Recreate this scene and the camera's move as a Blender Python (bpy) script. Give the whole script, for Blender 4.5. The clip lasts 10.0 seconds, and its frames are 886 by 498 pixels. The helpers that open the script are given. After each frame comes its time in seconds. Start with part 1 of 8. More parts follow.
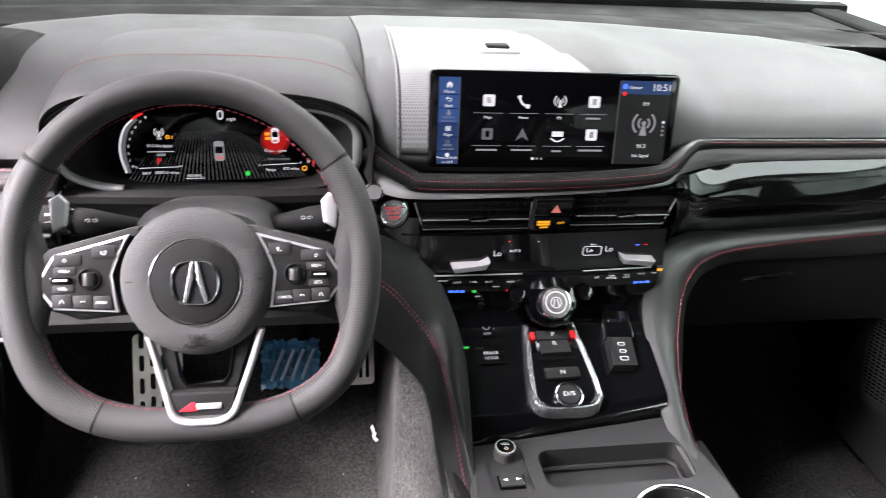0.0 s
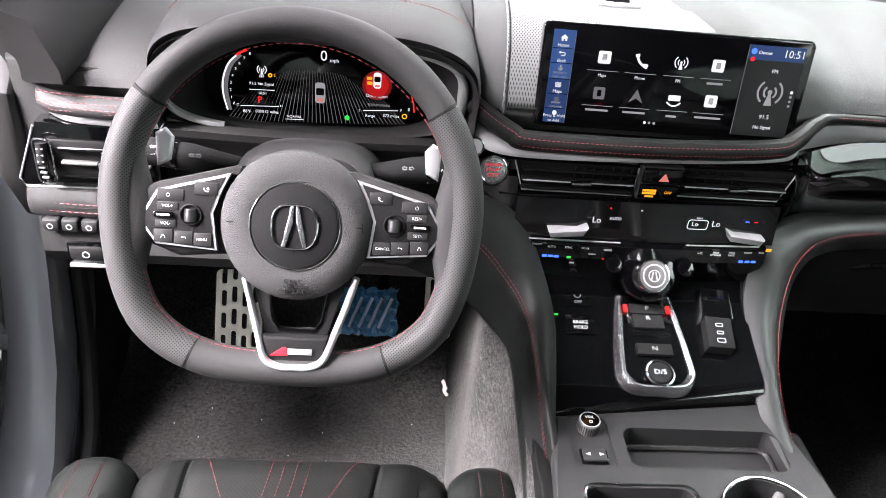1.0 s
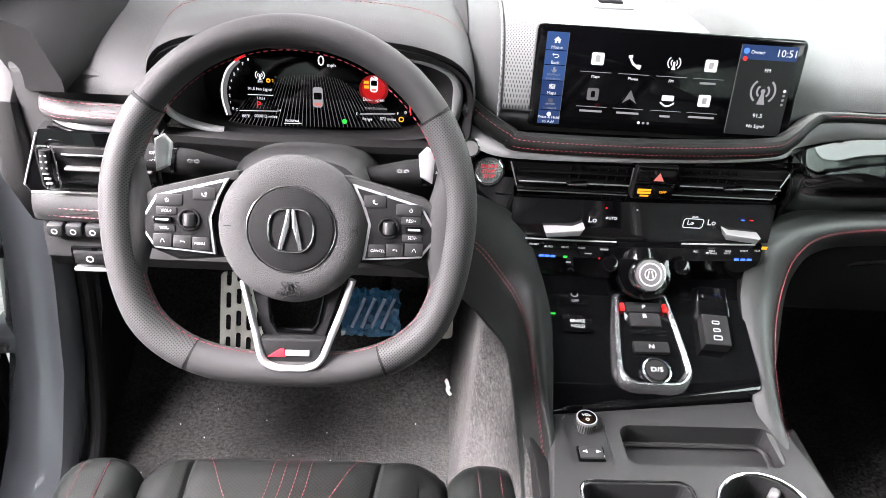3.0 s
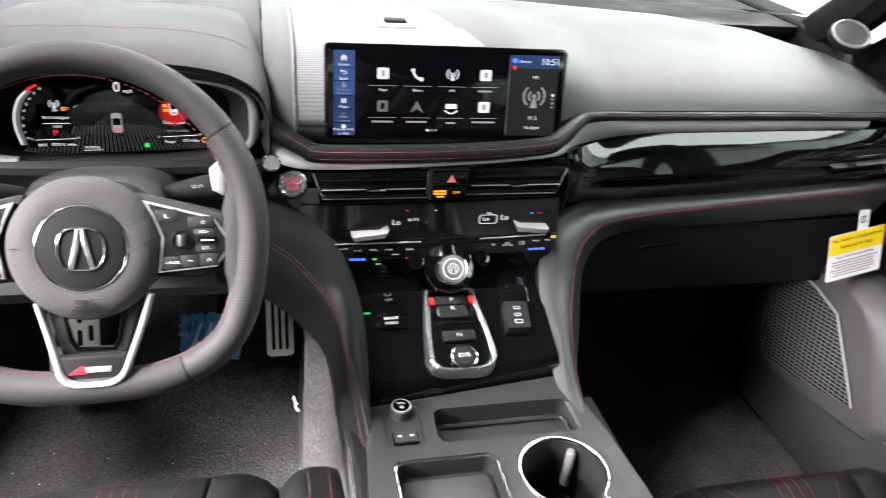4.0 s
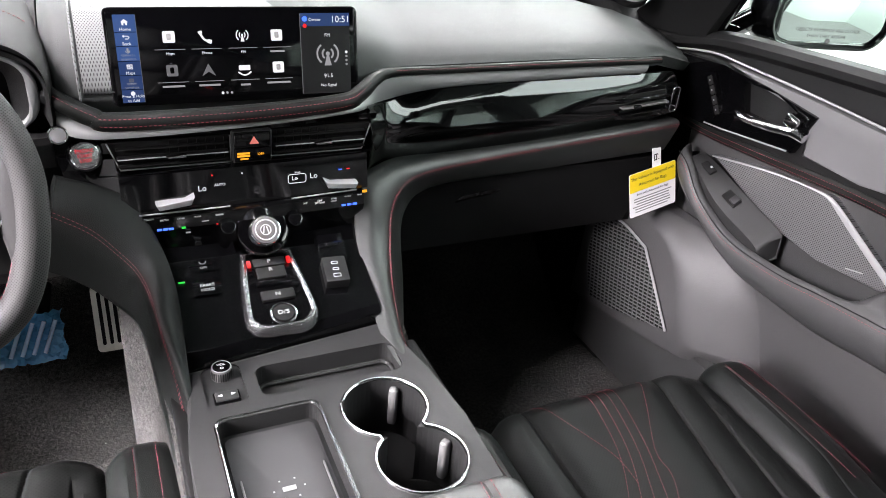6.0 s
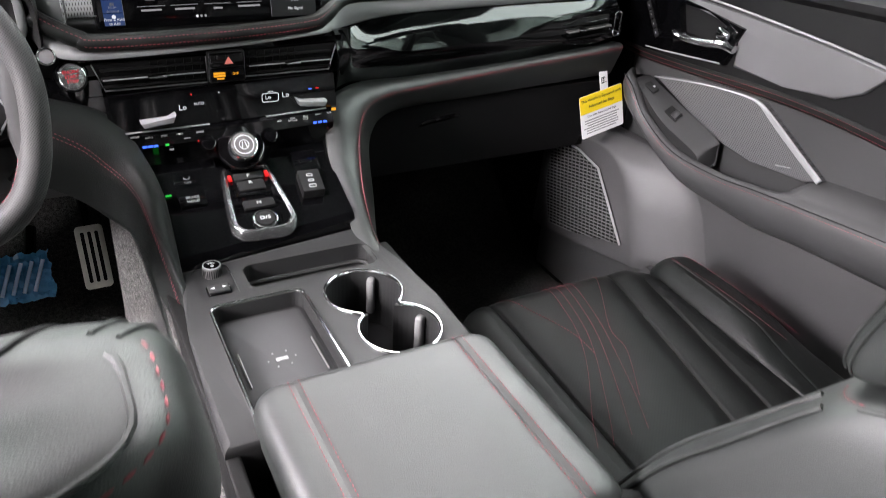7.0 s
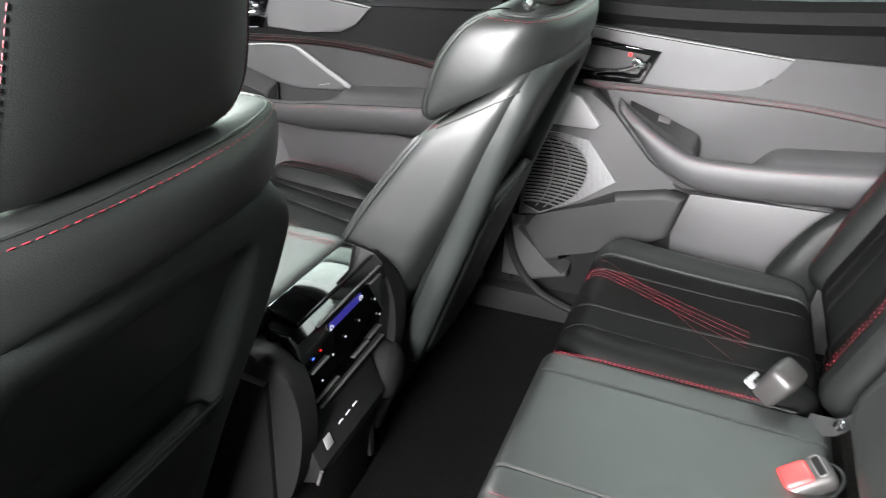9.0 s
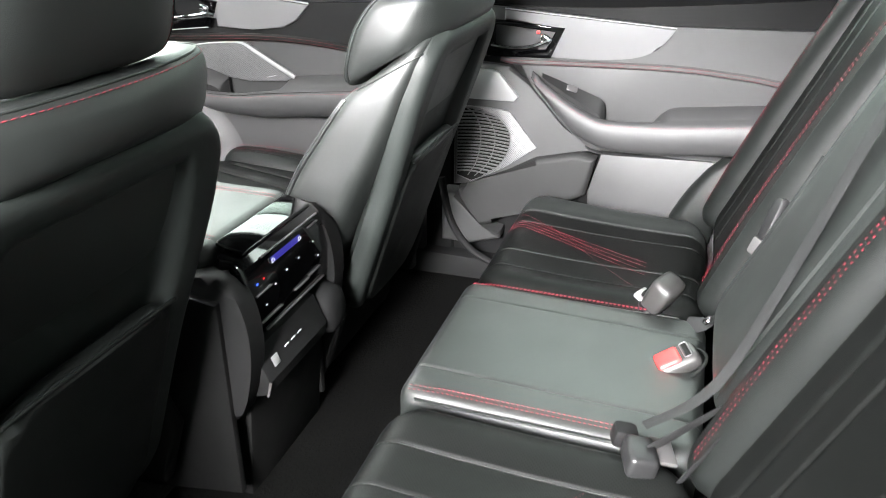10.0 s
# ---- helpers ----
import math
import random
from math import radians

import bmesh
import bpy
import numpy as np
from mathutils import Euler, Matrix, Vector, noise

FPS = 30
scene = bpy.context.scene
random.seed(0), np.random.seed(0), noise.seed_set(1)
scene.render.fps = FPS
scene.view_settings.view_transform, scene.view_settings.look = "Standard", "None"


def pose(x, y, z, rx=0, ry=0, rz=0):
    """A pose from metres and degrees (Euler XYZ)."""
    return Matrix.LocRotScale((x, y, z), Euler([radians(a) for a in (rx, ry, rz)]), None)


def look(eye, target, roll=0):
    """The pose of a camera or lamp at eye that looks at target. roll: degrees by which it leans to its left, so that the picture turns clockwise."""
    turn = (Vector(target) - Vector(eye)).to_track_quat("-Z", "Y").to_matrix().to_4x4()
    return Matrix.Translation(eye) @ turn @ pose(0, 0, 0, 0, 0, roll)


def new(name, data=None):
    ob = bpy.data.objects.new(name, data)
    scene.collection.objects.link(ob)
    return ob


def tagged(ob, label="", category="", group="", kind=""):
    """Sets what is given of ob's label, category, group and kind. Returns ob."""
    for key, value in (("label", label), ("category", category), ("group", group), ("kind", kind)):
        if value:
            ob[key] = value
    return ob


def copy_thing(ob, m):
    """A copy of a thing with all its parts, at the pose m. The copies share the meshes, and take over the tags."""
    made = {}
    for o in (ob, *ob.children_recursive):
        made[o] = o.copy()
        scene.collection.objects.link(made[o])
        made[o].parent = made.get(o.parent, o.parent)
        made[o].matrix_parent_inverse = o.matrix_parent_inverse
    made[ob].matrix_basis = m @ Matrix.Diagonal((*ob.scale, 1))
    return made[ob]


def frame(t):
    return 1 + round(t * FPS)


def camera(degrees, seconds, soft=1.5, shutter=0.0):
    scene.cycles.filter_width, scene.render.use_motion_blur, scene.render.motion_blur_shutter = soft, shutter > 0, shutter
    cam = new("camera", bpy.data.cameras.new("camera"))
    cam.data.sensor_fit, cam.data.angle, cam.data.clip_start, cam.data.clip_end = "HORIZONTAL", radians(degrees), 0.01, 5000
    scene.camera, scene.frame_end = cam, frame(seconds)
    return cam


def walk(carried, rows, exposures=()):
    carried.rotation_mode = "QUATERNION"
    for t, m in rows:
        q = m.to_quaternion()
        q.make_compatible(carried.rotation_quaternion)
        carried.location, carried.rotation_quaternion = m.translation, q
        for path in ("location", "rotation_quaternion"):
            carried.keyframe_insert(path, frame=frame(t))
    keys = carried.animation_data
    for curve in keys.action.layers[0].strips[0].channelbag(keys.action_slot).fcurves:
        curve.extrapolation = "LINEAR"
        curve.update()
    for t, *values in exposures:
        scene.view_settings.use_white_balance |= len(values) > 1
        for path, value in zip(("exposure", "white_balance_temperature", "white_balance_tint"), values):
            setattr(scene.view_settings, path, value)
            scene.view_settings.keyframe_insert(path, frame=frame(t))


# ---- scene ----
cam = camera(61.3, 10.0, soft=0.7, shutter=0.25)
PATH = [
    (0, (-0.282, -0.587, 1.066), (0.052, 1.128, 0.093), 4.2),
    (0.5, (-0.314, -0.564, 1.058), (-0.124, 1.133, 0.016), 6.6),
    (1, (-0.31, -0.557, 1.054), (-0.153, 1.111, -0.038), 5.9),
    (1.5, (-0.308, -0.558, 1.054), (-0.177, 1.104, -0.051), 4.8),
    (2, (-0.308, -0.558, 1.054), (-0.18, 1.103, -0.052), 4.9),
    (3.3, (-0.288, -0.574, 1.065), (-0.147, 1.103, -0.016), 4.9),
    (3.5, (-0.278, -0.587, 1.067), (-0.064, 1.095, 0.007), 5.9),
    (4, (-0.225, -0.635, 1.075), (0.235, 1.029, 0.066), 5.8),
    (4.5, (-0.169, -0.682, 1.063), (0.513, 0.914, 0.07), 6.1),
    (5, (-0.161, -0.698, 1.064), (0.597, 0.865, 0.073), 5.9),
    (5.2, (-0.164, -0.697, 1.065), (0.588, 0.869, 0.074), 5.8),
    (6.3, (-0.163, -0.73, 1.039), (0.635, 0.814, 0.049), 5.0),
    (6.5, (-0.17, -0.755, 1.036), (0.628, 0.783, 0.037), 4.0),
    (7, (-0.217, -0.833, 0.996), (0.631, 0.663, -0.026), 4.1),
    (7.5, (-0.288, -0.913, 0.947), (0.678, 0.518, -0.062), 3.6),
    (8, (-0.413, -0.945, 0.949), (0.844, 0.285, -0.004), 4.7),
    (8.5, (-0.625, -0.979, 0.997), (0.897, -0.071, 0.069), 3.3),
    (9, (-0.767, -1.02, 1.012), (0.903, -0.408, 0.096), 2.8),
    (9.5, (-0.804, -1.058, 1.002), (0.927, -0.604, 0.111), 1.7),
    (10, (-0.945, -1.183, 0.984), (0.763, -0.618, 0.111), 0.5),
]
walk(cam, [(t, look(eye, target, roll)) for t, eye, target, roll in PATH], [(0, -0.06, 6500, 18), (1, 0.14, 6500, 18), (2, 0.45, 6500, 17), (3.5, 0.34, 6500, 17), (4.5, 0.06, 6500, 17), (6.5, 0.12, 6500, 17), (7, -0.06, 6500, 16), (7.5, -0.2, 6500, 16), (8, -0.24, 6500, 12), (8.5, -0.02, 6500, 10), (9, 0.04, 6500, 10), (9.5, 0.14, 6500, 10), (10, 0.46, 6500, 8)])

# ---- light: a white booth with unseen, added lamps ----
world = bpy.data.worlds.new("booth_air")
world.use_nodes = True
world.node_tree.nodes["Background"].inputs["Color"].default_value = (0.9, 1.0, 0.97, 1)
world.node_tree.nodes["Background"].inputs["Strength"].default_value = 0.0
scene.world = world


def area_lamp(name, x, y, z, sx, sy, watts, colour=(1, 1, 1), target=None, spread=180):
    data = bpy.data.lights.new(name, "AREA")
    data.shape, data.size, data.size_y, data.energy, data.color, data.spread = "RECTANGLE", sx, sy, watts, colour, radians(spread)
    ob = new(name, data)
    ob.matrix_world = look((x, y, z), target or (x, y + 0.001, z - 1))
    return ob


# unseen ceiling panels ahead of the windscreen, placed for the sheen on the leather
area_lamp("ceiling_panel_lamp", 0.9, 2.2, 2.62, 3.8, 0.9, 190, (1.0, 0.975, 0.975))
area_lamp("ceiling_panel_lamp", 2.2, 2.0, 2.60, 1.1, 0.6, 60, (0.97, 1.0, 0.98))
# added fill lamps beside the open doors, each aimed at one cabin area
area_lamp("ceiling_panel_lamp", -2.0, 0.20, 1.78, 0.7, 0.5, 30, (1.0, 0.965, 0.98), (0.2, -0.86, 0.52), 42)
area_lamp("ceiling_panel_lamp", -2.2, -0.70, 1.52, 0.6, 0.6, 10, (1.0, 0.965, 0.975), (0.6, 0.2, 0.5), 70)
area_lamp("ceiling_panel_lamp", -2.4, -0.89, 1.56, 0.5, 0.8, 66, (0.985, 0.97, 0.975), (0.5, -1.05, 0.4), 60)
area_lamp("ceiling_panel_lamp", -1.5, -0.05, 2.45, 0.9, 0.9, 44, (1.0, 0.97, 0.98), (-0.34, 0.30, 0.1), 50)
# added fill that reaches the driver's carpet through the door opening
area_lamp("door_side_lamp", -1.75, -0.28, 1.35, 0.5, 0.4, 34, (1.0, 0.97, 0.96), (-0.36, 0.24, 0.0), 36)
# unseen lamps added to brighten the booth walls and what reflects them
area_lamp("wall_wash_lamp", 2.75, 0.0, 2.6, 1.3, 6.4, 225, (0.89, 1.0, 0.955))
area_lamp("wall_wash_lamp", 0.0, 3.2, 2.55, 5.0, 0.6, 260, (0.95, 1.0, 0.97), (0.0, 4.1, 0.9))
area_lamp("wall_wash_lamp", -2.7, -2.6, 2.55, 0.5, 2.0, 12, (0.92, 1.0, 0.95), (-3.5, -2.6, 0.6))
area_lamp("wall_wash_lamp", 0.6, -4.0, 2.55, 5.0, 0.6, 120, (0.95, 1.0, 0.97), (0.6, -4.9, 0.9))


# ---- materials ----
def shade(name, colour, rough=0.5, metal=0.0, bump=0.0, scale=200.0, vary=0.12, coat=0.0, spec=0.5, dots=0.0, plane="xy", coarse=9.0, emit=None, power=0.0):
    m = bpy.data.materials.new(name)
    m.use_nodes = True
    nt = m.node_tree
    b = nt.nodes["Principled BSDF"]
    b.inputs["Roughness"].default_value, b.inputs["Metallic"].default_value = rough, metal
    b.inputs["Specular IOR Level"].default_value = spec
    b.inputs["Coat Weight"].default_value = coat
    b.inputs["Coat Roughness"].default_value = 0.04
    b.inputs["Base Color"].default_value = (*colour, 1)
    if emit:
        b.inputs["Emission Color"].default_value = (*emit, 1)
        b.inputs["Emission Strength"].default_value = power
        return m
    tc = nt.nodes.new("ShaderNodeTexCoord")
    if vary:
        n = nt.nodes.new("ShaderNodeTexNoise")
        n.inputs["Scale"].default_value, n.inputs["Detail"].default_value = coarse, 6
        nt.links.new(tc.outputs["Object"], n.inputs["Vector"])
        ramp = nt.nodes.new("ShaderNodeMapRange")
        ramp.inputs["From Min"].default_value, ramp.inputs["From Max"].default_value = (0.42, 0.58) if vary > 0.6 else (0.3, 0.7)
        ramp.inputs["To Min"].default_value, ramp.inputs["To Max"].default_value = 1 - vary, 1 + vary
        nt.links.new(n.outputs["Fac"], ramp.inputs["Value"])
        mul = nt.nodes.new("ShaderNodeVectorMath")
        mul.operation = "SCALE"
        mul.inputs[0].default_value = colour
        nt.links.new(ramp.outputs["Result"], mul.inputs["Scale"])
        nt.links.new(mul.outputs["Vector"], b.inputs["Base Color"])
        rr = nt.nodes.new("ShaderNodeMapRange")
        rr.inputs["From Min"].default_value, rr.inputs["From Max"].default_value = 0.3, 0.7
        rr.inputs["To Min"].default_value, rr.inputs["To Max"].default_value = max(0.02, rough * (1 - vary)), min(1, rough * (1 + vary))
        nt.links.new(n.outputs["Fac"], rr.inputs["Value"])
        nt.links.new(rr.outputs["Result"], b.inputs["Roughness"])
    if bump:
        v = nt.nodes.new("ShaderNodeTexVoronoi")
        v.inputs["Scale"].default_value = scale
        nt.links.new(tc.outputs["Object"], v.inputs["Vector"])
        bp = nt.nodes.new("ShaderNodeBump")
        bp.inputs["Strength"].default_value, bp.inputs["Distance"].default_value = bump, 0.0006
        nt.links.new(v.outputs["Distance"], bp.inputs["Height"])
        nt.links.new(bp.outputs["Normal"], b.inputs["Normal"])
    if dots:
        # small punched holes on a staggered grid
        mp = nt.nodes.new("ShaderNodeTexVoronoi")
        mp.voronoi_dimensions = "2D"
        mp.inputs["Scale"].default_value, mp.inputs["Randomness"].default_value = dots, 0.0
        sep, com = nt.nodes.new("ShaderNodeSeparateXYZ"), nt.nodes.new("ShaderNodeCombineXYZ")
        nt.links.new(tc.outputs["Object"], sep.inputs["Vector"])
        for k, ax in enumerate(plane):
            nt.links.new(sep.outputs[ax.upper()], com.inputs[k])
        turn = nt.nodes.new("ShaderNodeVectorRotate")
        turn.rotation_type = "Z_AXIS"
        turn.inputs["Angle"].default_value = radians(45)
        nt.links.new(com.outputs["Vector"], turn.inputs["Vector"])
        nt.links.new(turn.outputs["Vector"], mp.inputs["Vector"])
        st = nt.nodes.new("ShaderNodeMapRange")
        st.inputs["From Min"].default_value, st.inputs["From Max"].default_value = 0.22, 0.30
        st.inputs["To Min"].default_value, st.inputs["To Max"].default_value = 0.12, 1.0
        nt.links.new(mp.outputs["Distance"], st.inputs["Value"])
        mul2 = nt.nodes.new("ShaderNodeVectorMath")
        mul2.operation = "SCALE"
        src = b.inputs["Base Color"].links[0].from_socket if b.inputs["Base Color"].links else None
        if src:
            nt.links.new(src, mul2.inputs[0])
        else:
            mul2.inputs[0].default_value = colour
        nt.links.new(st.outputs["Result"], mul2.inputs["Scale"])
        nt.links.new(mul2.outputs["Vector"], b.inputs["Base Color"])
    return m


LEATHER = shade("black_leather", (0.0068, 0.0077, 0.0073), 0.40, bump=0.35, scale=900, vary=0.15, spec=0.14)
LEATHER_PERF = shade("perforated_leather", (0.0056, 0.0061, 0.0058), 0.44, bump=0.2, scale=900, vary=0.12, dots=260, spec=0.10)
WHEEL_LEATHER = shade("wheel_leather", (0.0215, 0.0212, 0.0215), 0.65, bump=0.25, scale=1300, vary=0.1, spec=0.14)
WHEEL_PERF = shade("wheel_perforated_leather", (0.031, 0.0306, 0.031), 0.6, vary=0.1, dots=480, spec=0.18)
DASH_SOFT = shade("dash_soft_grey", (0.045, 0.0475, 0.0465), 0.55, bump=0.3, scale=1100, vary=0.06, spec=0.2)
DASH_BLACK = shade("dash_black_plastic", (0.008, 0.008, 0.0082), 0.7, bump=0.3, scale=1000, vary=0.1, spec=0.1)
HUB_PLASTIC = shade("airbag_grain", (0.042, 0.0415, 0.042), 0.7, bump=0.8, scale=900, vary=0.08, spec=0.12)
DOOR_GREY = shade("door_grey_plastic", (0.037, 0.0362, 0.037), 0.5, bump=0.3, scale=1000, vary=0.06, spec=0.4)
DOOR_DARK = shade("door_dark_vinyl", (0.0085, 0.0085, 0.0087), 0.45, bump=0.3, scale=900, vary=0.1, spec=0.1)
SATIN = shade("satin_silver_trim", (0.34, 0.34, 0.345), 0.32, metal=0.5, vary=0.05)
CHROME = shade("bright_chrome", (0.8, 0.8, 0.81), 0.12, metal=1.0, vary=0.05)
SILVER_PAINT = shade("silver_painted_trim", (0.29, 0.297, 0.297), 0.38, metal=0.15, vary=0.05)
GLOSS = shade("piano_black", (0.0012, 0.0012, 0.0014), 0.06, coat=0.35, vary=0.02, spec=0.4)
LACQUER = shade("deep_black_lacquer", (0.0012, 0.0014, 0.0014), 0.04, coat=0.6, vary=0.02, spec=0.4)
LACQUER.node_tree.nodes["Principled BSDF"].inputs["Coat IOR"].default_value = 1.45
CONSOLE = shade("console_grey_plastic", (0.0125, 0.0125, 0.0128), 0.55, bump=0.2, scale=1500, vary=0.06, spec=0.25)
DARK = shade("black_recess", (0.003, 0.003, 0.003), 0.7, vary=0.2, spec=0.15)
RUBBER = shade("black_rubber", (0.006, 0.006, 0.0063), 0.7, vary=0.2, spec=0.15)
RED = shade("red_thread", (0.16, 0.010, 0.020), 0.6, vary=0.2, coarse=90)


def pile(name, colour, lift):
    """Needle-felt carpet: fibre tufts, matted patches and fine relief."""
    m = shade(name, colour, 1.0, vary=0.0, spec=0.05)
    nt = m.node_tree
    b = nt.nodes["Principled BSDF"]
    tc = nt.nodes.new("ShaderNodeTexCoord")
    layers = []
    for scale, detail, lo, hi in ((520.0, 4, 0.35, 1.65), (150.0, 5, 0.55, 1.45), (7.0, 4, 0.75, 1.25)):
        n = nt.nodes.new("ShaderNodeTexNoise")
        n.inputs["Scale"].default_value, n.inputs["Detail"].default_value, n.inputs["Roughness"].default_value = scale, detail, 0.65
        nt.links.new(tc.outputs["Object"], n.inputs["Vector"])
        r = nt.nodes.new("ShaderNodeMapRange")
        r.inputs["From Min"].default_value, r.inputs["From Max"].default_value = 0.35, 0.65
        r.inputs["To Min"].default_value, r.inputs["To Max"].default_value = lo, hi
        nt.links.new(n.outputs["Fac"], r.inputs["Value"])
        layers.append((n, r))
    k = layers[0][1].outputs["Result"]
    for _, r in layers[1:]:
        mul = nt.nodes.new("ShaderNodeMath")
        mul.operation = "MULTIPLY"
        nt.links.new(k, mul.inputs[0])
        nt.links.new(r.outputs["Result"], mul.inputs[1])
        k = mul.outputs["Value"]
    col = nt.nodes.new("ShaderNodeVectorMath")
    col.operation = "SCALE"
    col.inputs[0].default_value = colour
    nt.links.new(k, col.inputs["Scale"])
    nt.links.new(col.outputs["Vector"], b.inputs["Base Color"])
    bp = nt.nodes.new("ShaderNodeBump")
    bp.inputs["Strength"].default_value, bp.inputs["Distance"].default_value = lift, 0.004
    nt.links.new(layers[1][0].outputs["Fac"], bp.inputs["Height"])
    nt.links.new(bp.outputs["Normal"], b.inputs["Normal"])
    return m


CARPET = pile("grey_carpet", (0.041, 0.0401, 0.0391), 0.8)
# near-black copy of the carpet: footwell shade put into the colour
CARPET_SHADED = pile("shaded_carpet", (0.0025, 0.0025, 0.0024), 0.6)
GREY_PAINT = shade("grey_body_paint", (0.14, 0.15, 0.168), 0.25, metal=0.3, coat=0.8, vary=0.05)
GRILLE = shade("speaker_grille_metal", (0.14, 0.14, 0.143), 0.42, metal=0.5, vary=0.05, dots=300, plane="yz")
HEADLINER = shade("black_headliner_cloth", (0.02, 0.02, 0.02), 0.95, bump=0.5, scale=700, vary=0.08)
WALL_WHITE = shade("white_booth_wall", (0.74, 0.82, 0.78), 0.7, vary=0.03, coarse=0.8)
CEILING_DIMMED = shade("unseen_dimmed_ceiling", (0.04, 0.043, 0.042), 0.8, vary=0.05, coarse=0.8)
FLOOR_GREY = shade("speckled_epoxy_floor", (0.24, 0.24, 0.237), 0.35, vary=0.3, coarse=60)
BELT = shade("seat_belt_webbing", (0.0110, 0.0110, 0.0116), 0.7, bump=0.5, scale=700, vary=0.15)
PEDAL = shade("brushed_pedal_metal", (0.62, 0.60, 0.55), 0.35, metal=0.35, vary=0.12, coarse=40)
YELLOW = shade("tag_yellow", (0.85, 0.62, 0.01), 0.6, vary=0.03)
PAPER = shade("tag_white_card", (0.80, 0.80, 0.80), 0.6, vary=0.03)
INK = shade("black_ink", (0.01, 0.01, 0.01), 0.6, vary=0.0)
PRINT = shade("white_print", (0.55, 0.55, 0.55), 0.5, vary=0.0)
BUCKLE_RED = shade("red_buckle_button", (0.75, 0.03, 0.03), 0.35, vary=0.05)
BUCKLE_GREY = shade("grey_buckle_plastic", (0.013, 0.013, 0.0135), 0.4, vary=0.1, spec=0.3)
BUCKLE_PALE = shade("worn_grey_buckle_plastic", (0.024, 0.023, 0.0226), 0.42, bump=0.2, scale=900, vary=0.1, spec=0.4)
GLOW_WHITE = shade("white_display", (0.0, 0.0, 0.0), 0.5, emit=(0.95, 0.97, 1.0), power=0.9)
GLOW_DIM = shade("dim_display", (0.0, 0.0, 0.0), 0.5, emit=(0.5, 0.5, 0.52), power=0.25)
GLOW_FAINT = shade("faint_display", (0.0, 0.0, 0.0), 0.5, emit=(0.35, 0.35, 0.37), power=0.16)
GLOW_BLUE = shade("blue_display", (0.0, 0.0, 0.0), 0.4, emit=(0.03, 0.10, 0.32), power=0.75)
GLOW_BLUE_LED = shade("blue_led", (0.0, 0.0, 0.0), 0.4, emit=(0.05, 0.15, 1.0), power=2.0)
GLOW_RED = shade("red_display", (0.0, 0.0, 0.0), 0.4, emit=(1.0, 0.02, 0.02), power=1.0)
GLOW_REDDIM = shade("red_halo_display", (0.0, 0.0, 0.0), 0.4, emit=(0.75, 0.01, 0.01), power=0.6)
GLOW_REDDARK = shade("dark_red_display", (0.0, 0.0, 0.0), 0.4, emit=(0.35, 0.004, 0.004), power=0.5)
GLOW_AMBER = shade("amber_display", (0.0, 0.0, 0.0), 0.4, emit=(1.0, 0.42, 0.02), power=1.1)
GLOW_GREEN = shade("green_display", (0.0, 0.0, 0.0), 0.4, emit=(0.02, 0.8, 0.08), power=0.9)
GLOW_BLUE2 = shade("deep_blue_display", (0.0, 0.0, 0.0), 0.4, emit=(0.012, 0.05, 0.19), power=0.7)
GLOW_PANE = shade("charcoal_display", (0.0, 0.0, 0.0), 0.4, emit=(0.02, 0.022, 0.026), power=0.12)
GLOW_GREY = shade("grey_display", (0.0, 0.0, 0.0), 0.4, emit=(0.6, 0.6, 0.62), power=0.5)
GLOW_SOFTRED = shade("pale_red_display", (0.0, 0.0, 0.0), 0.4, emit=(0.9, 0.25, 0.2), power=0.7)
GLOW_INDIGO = shade("indigo_display", (0.0, 0.0, 0.0), 0.4, emit=(0.06, 0.05, 0.5), power=0.5)
SATIN_DARK = shade("dark_satin_button", (0.14, 0.135, 0.135), 0.4, metal=0.6, vary=0.05)
RUBBER_GREY = shade("grey_rubber_mat", (0.03, 0.03, 0.031), 0.65, vary=0.1, spec=0.2)
RUBBER_LIT = shade("lit_rubber_tab", (0.10, 0.10, 0.10), 0.5, vary=0.15, coarse=60)
GRILLE_TOP = shade("dash_speaker_grille", (0.13, 0.134, 0.134), 0.5, metal=0.1, vary=0.04, dots=400)
LEATHER_SMOOTH = shade("smooth_black_leather", (0.0094, 0.0110, 0.0103), 0.46, bump=0.22, scale=1100, vary=0.12, spec=0.66)
SCREEN = shade("display_glass", (0.0008, 0.0008, 0.001), 0.08, vary=0.0, spec=0.25)
GLASS = bpy.data.materials.new("clear_glass")
GLASS.use_nodes = True
_g = GLASS.node_tree
_p = _g.nodes["Principled BSDF"]
_p.inputs["Transmission Weight"].default_value, _p.inputs["Roughness"].default_value, _p.inputs["IOR"].default_value = 1.0, 0.0, 1.02
_p.inputs["Base Color"].default_value = (0.93, 0.98, 0.96, 1)
BADGE_RED = shade("red_enamel", (0.6, 0.02, 0.03), 0.25, vary=0.05)
SHELL = shade("seat_shell_plastic", (0.0126, 0.0150, 0.0141), 0.5, bump=0.3, scale=1300, vary=0.08, spec=0.3)
HOOD = shade("hood_black_vinyl", (0.019, 0.019, 0.0192), 0.6, bump=0.3, scale=1000, vary=0.1, spec=0.2)
CHROME_SOFT = shade("soft_chrome", (0.55, 0.55, 0.56), 0.34, metal=0.75, vary=0.05)
BEZEL = shade("brushed_silver_bezel", (0.55, 0.55, 0.56), 0.24, metal=1.0, bump=0.4, scale=1500, vary=0.08)
PILLAR_BLACK = shade("black_pillar_trim", (0.006, 0.006, 0.0061), 0.8, bump=0.2, scale=1000, vary=0.1, spec=0.05)
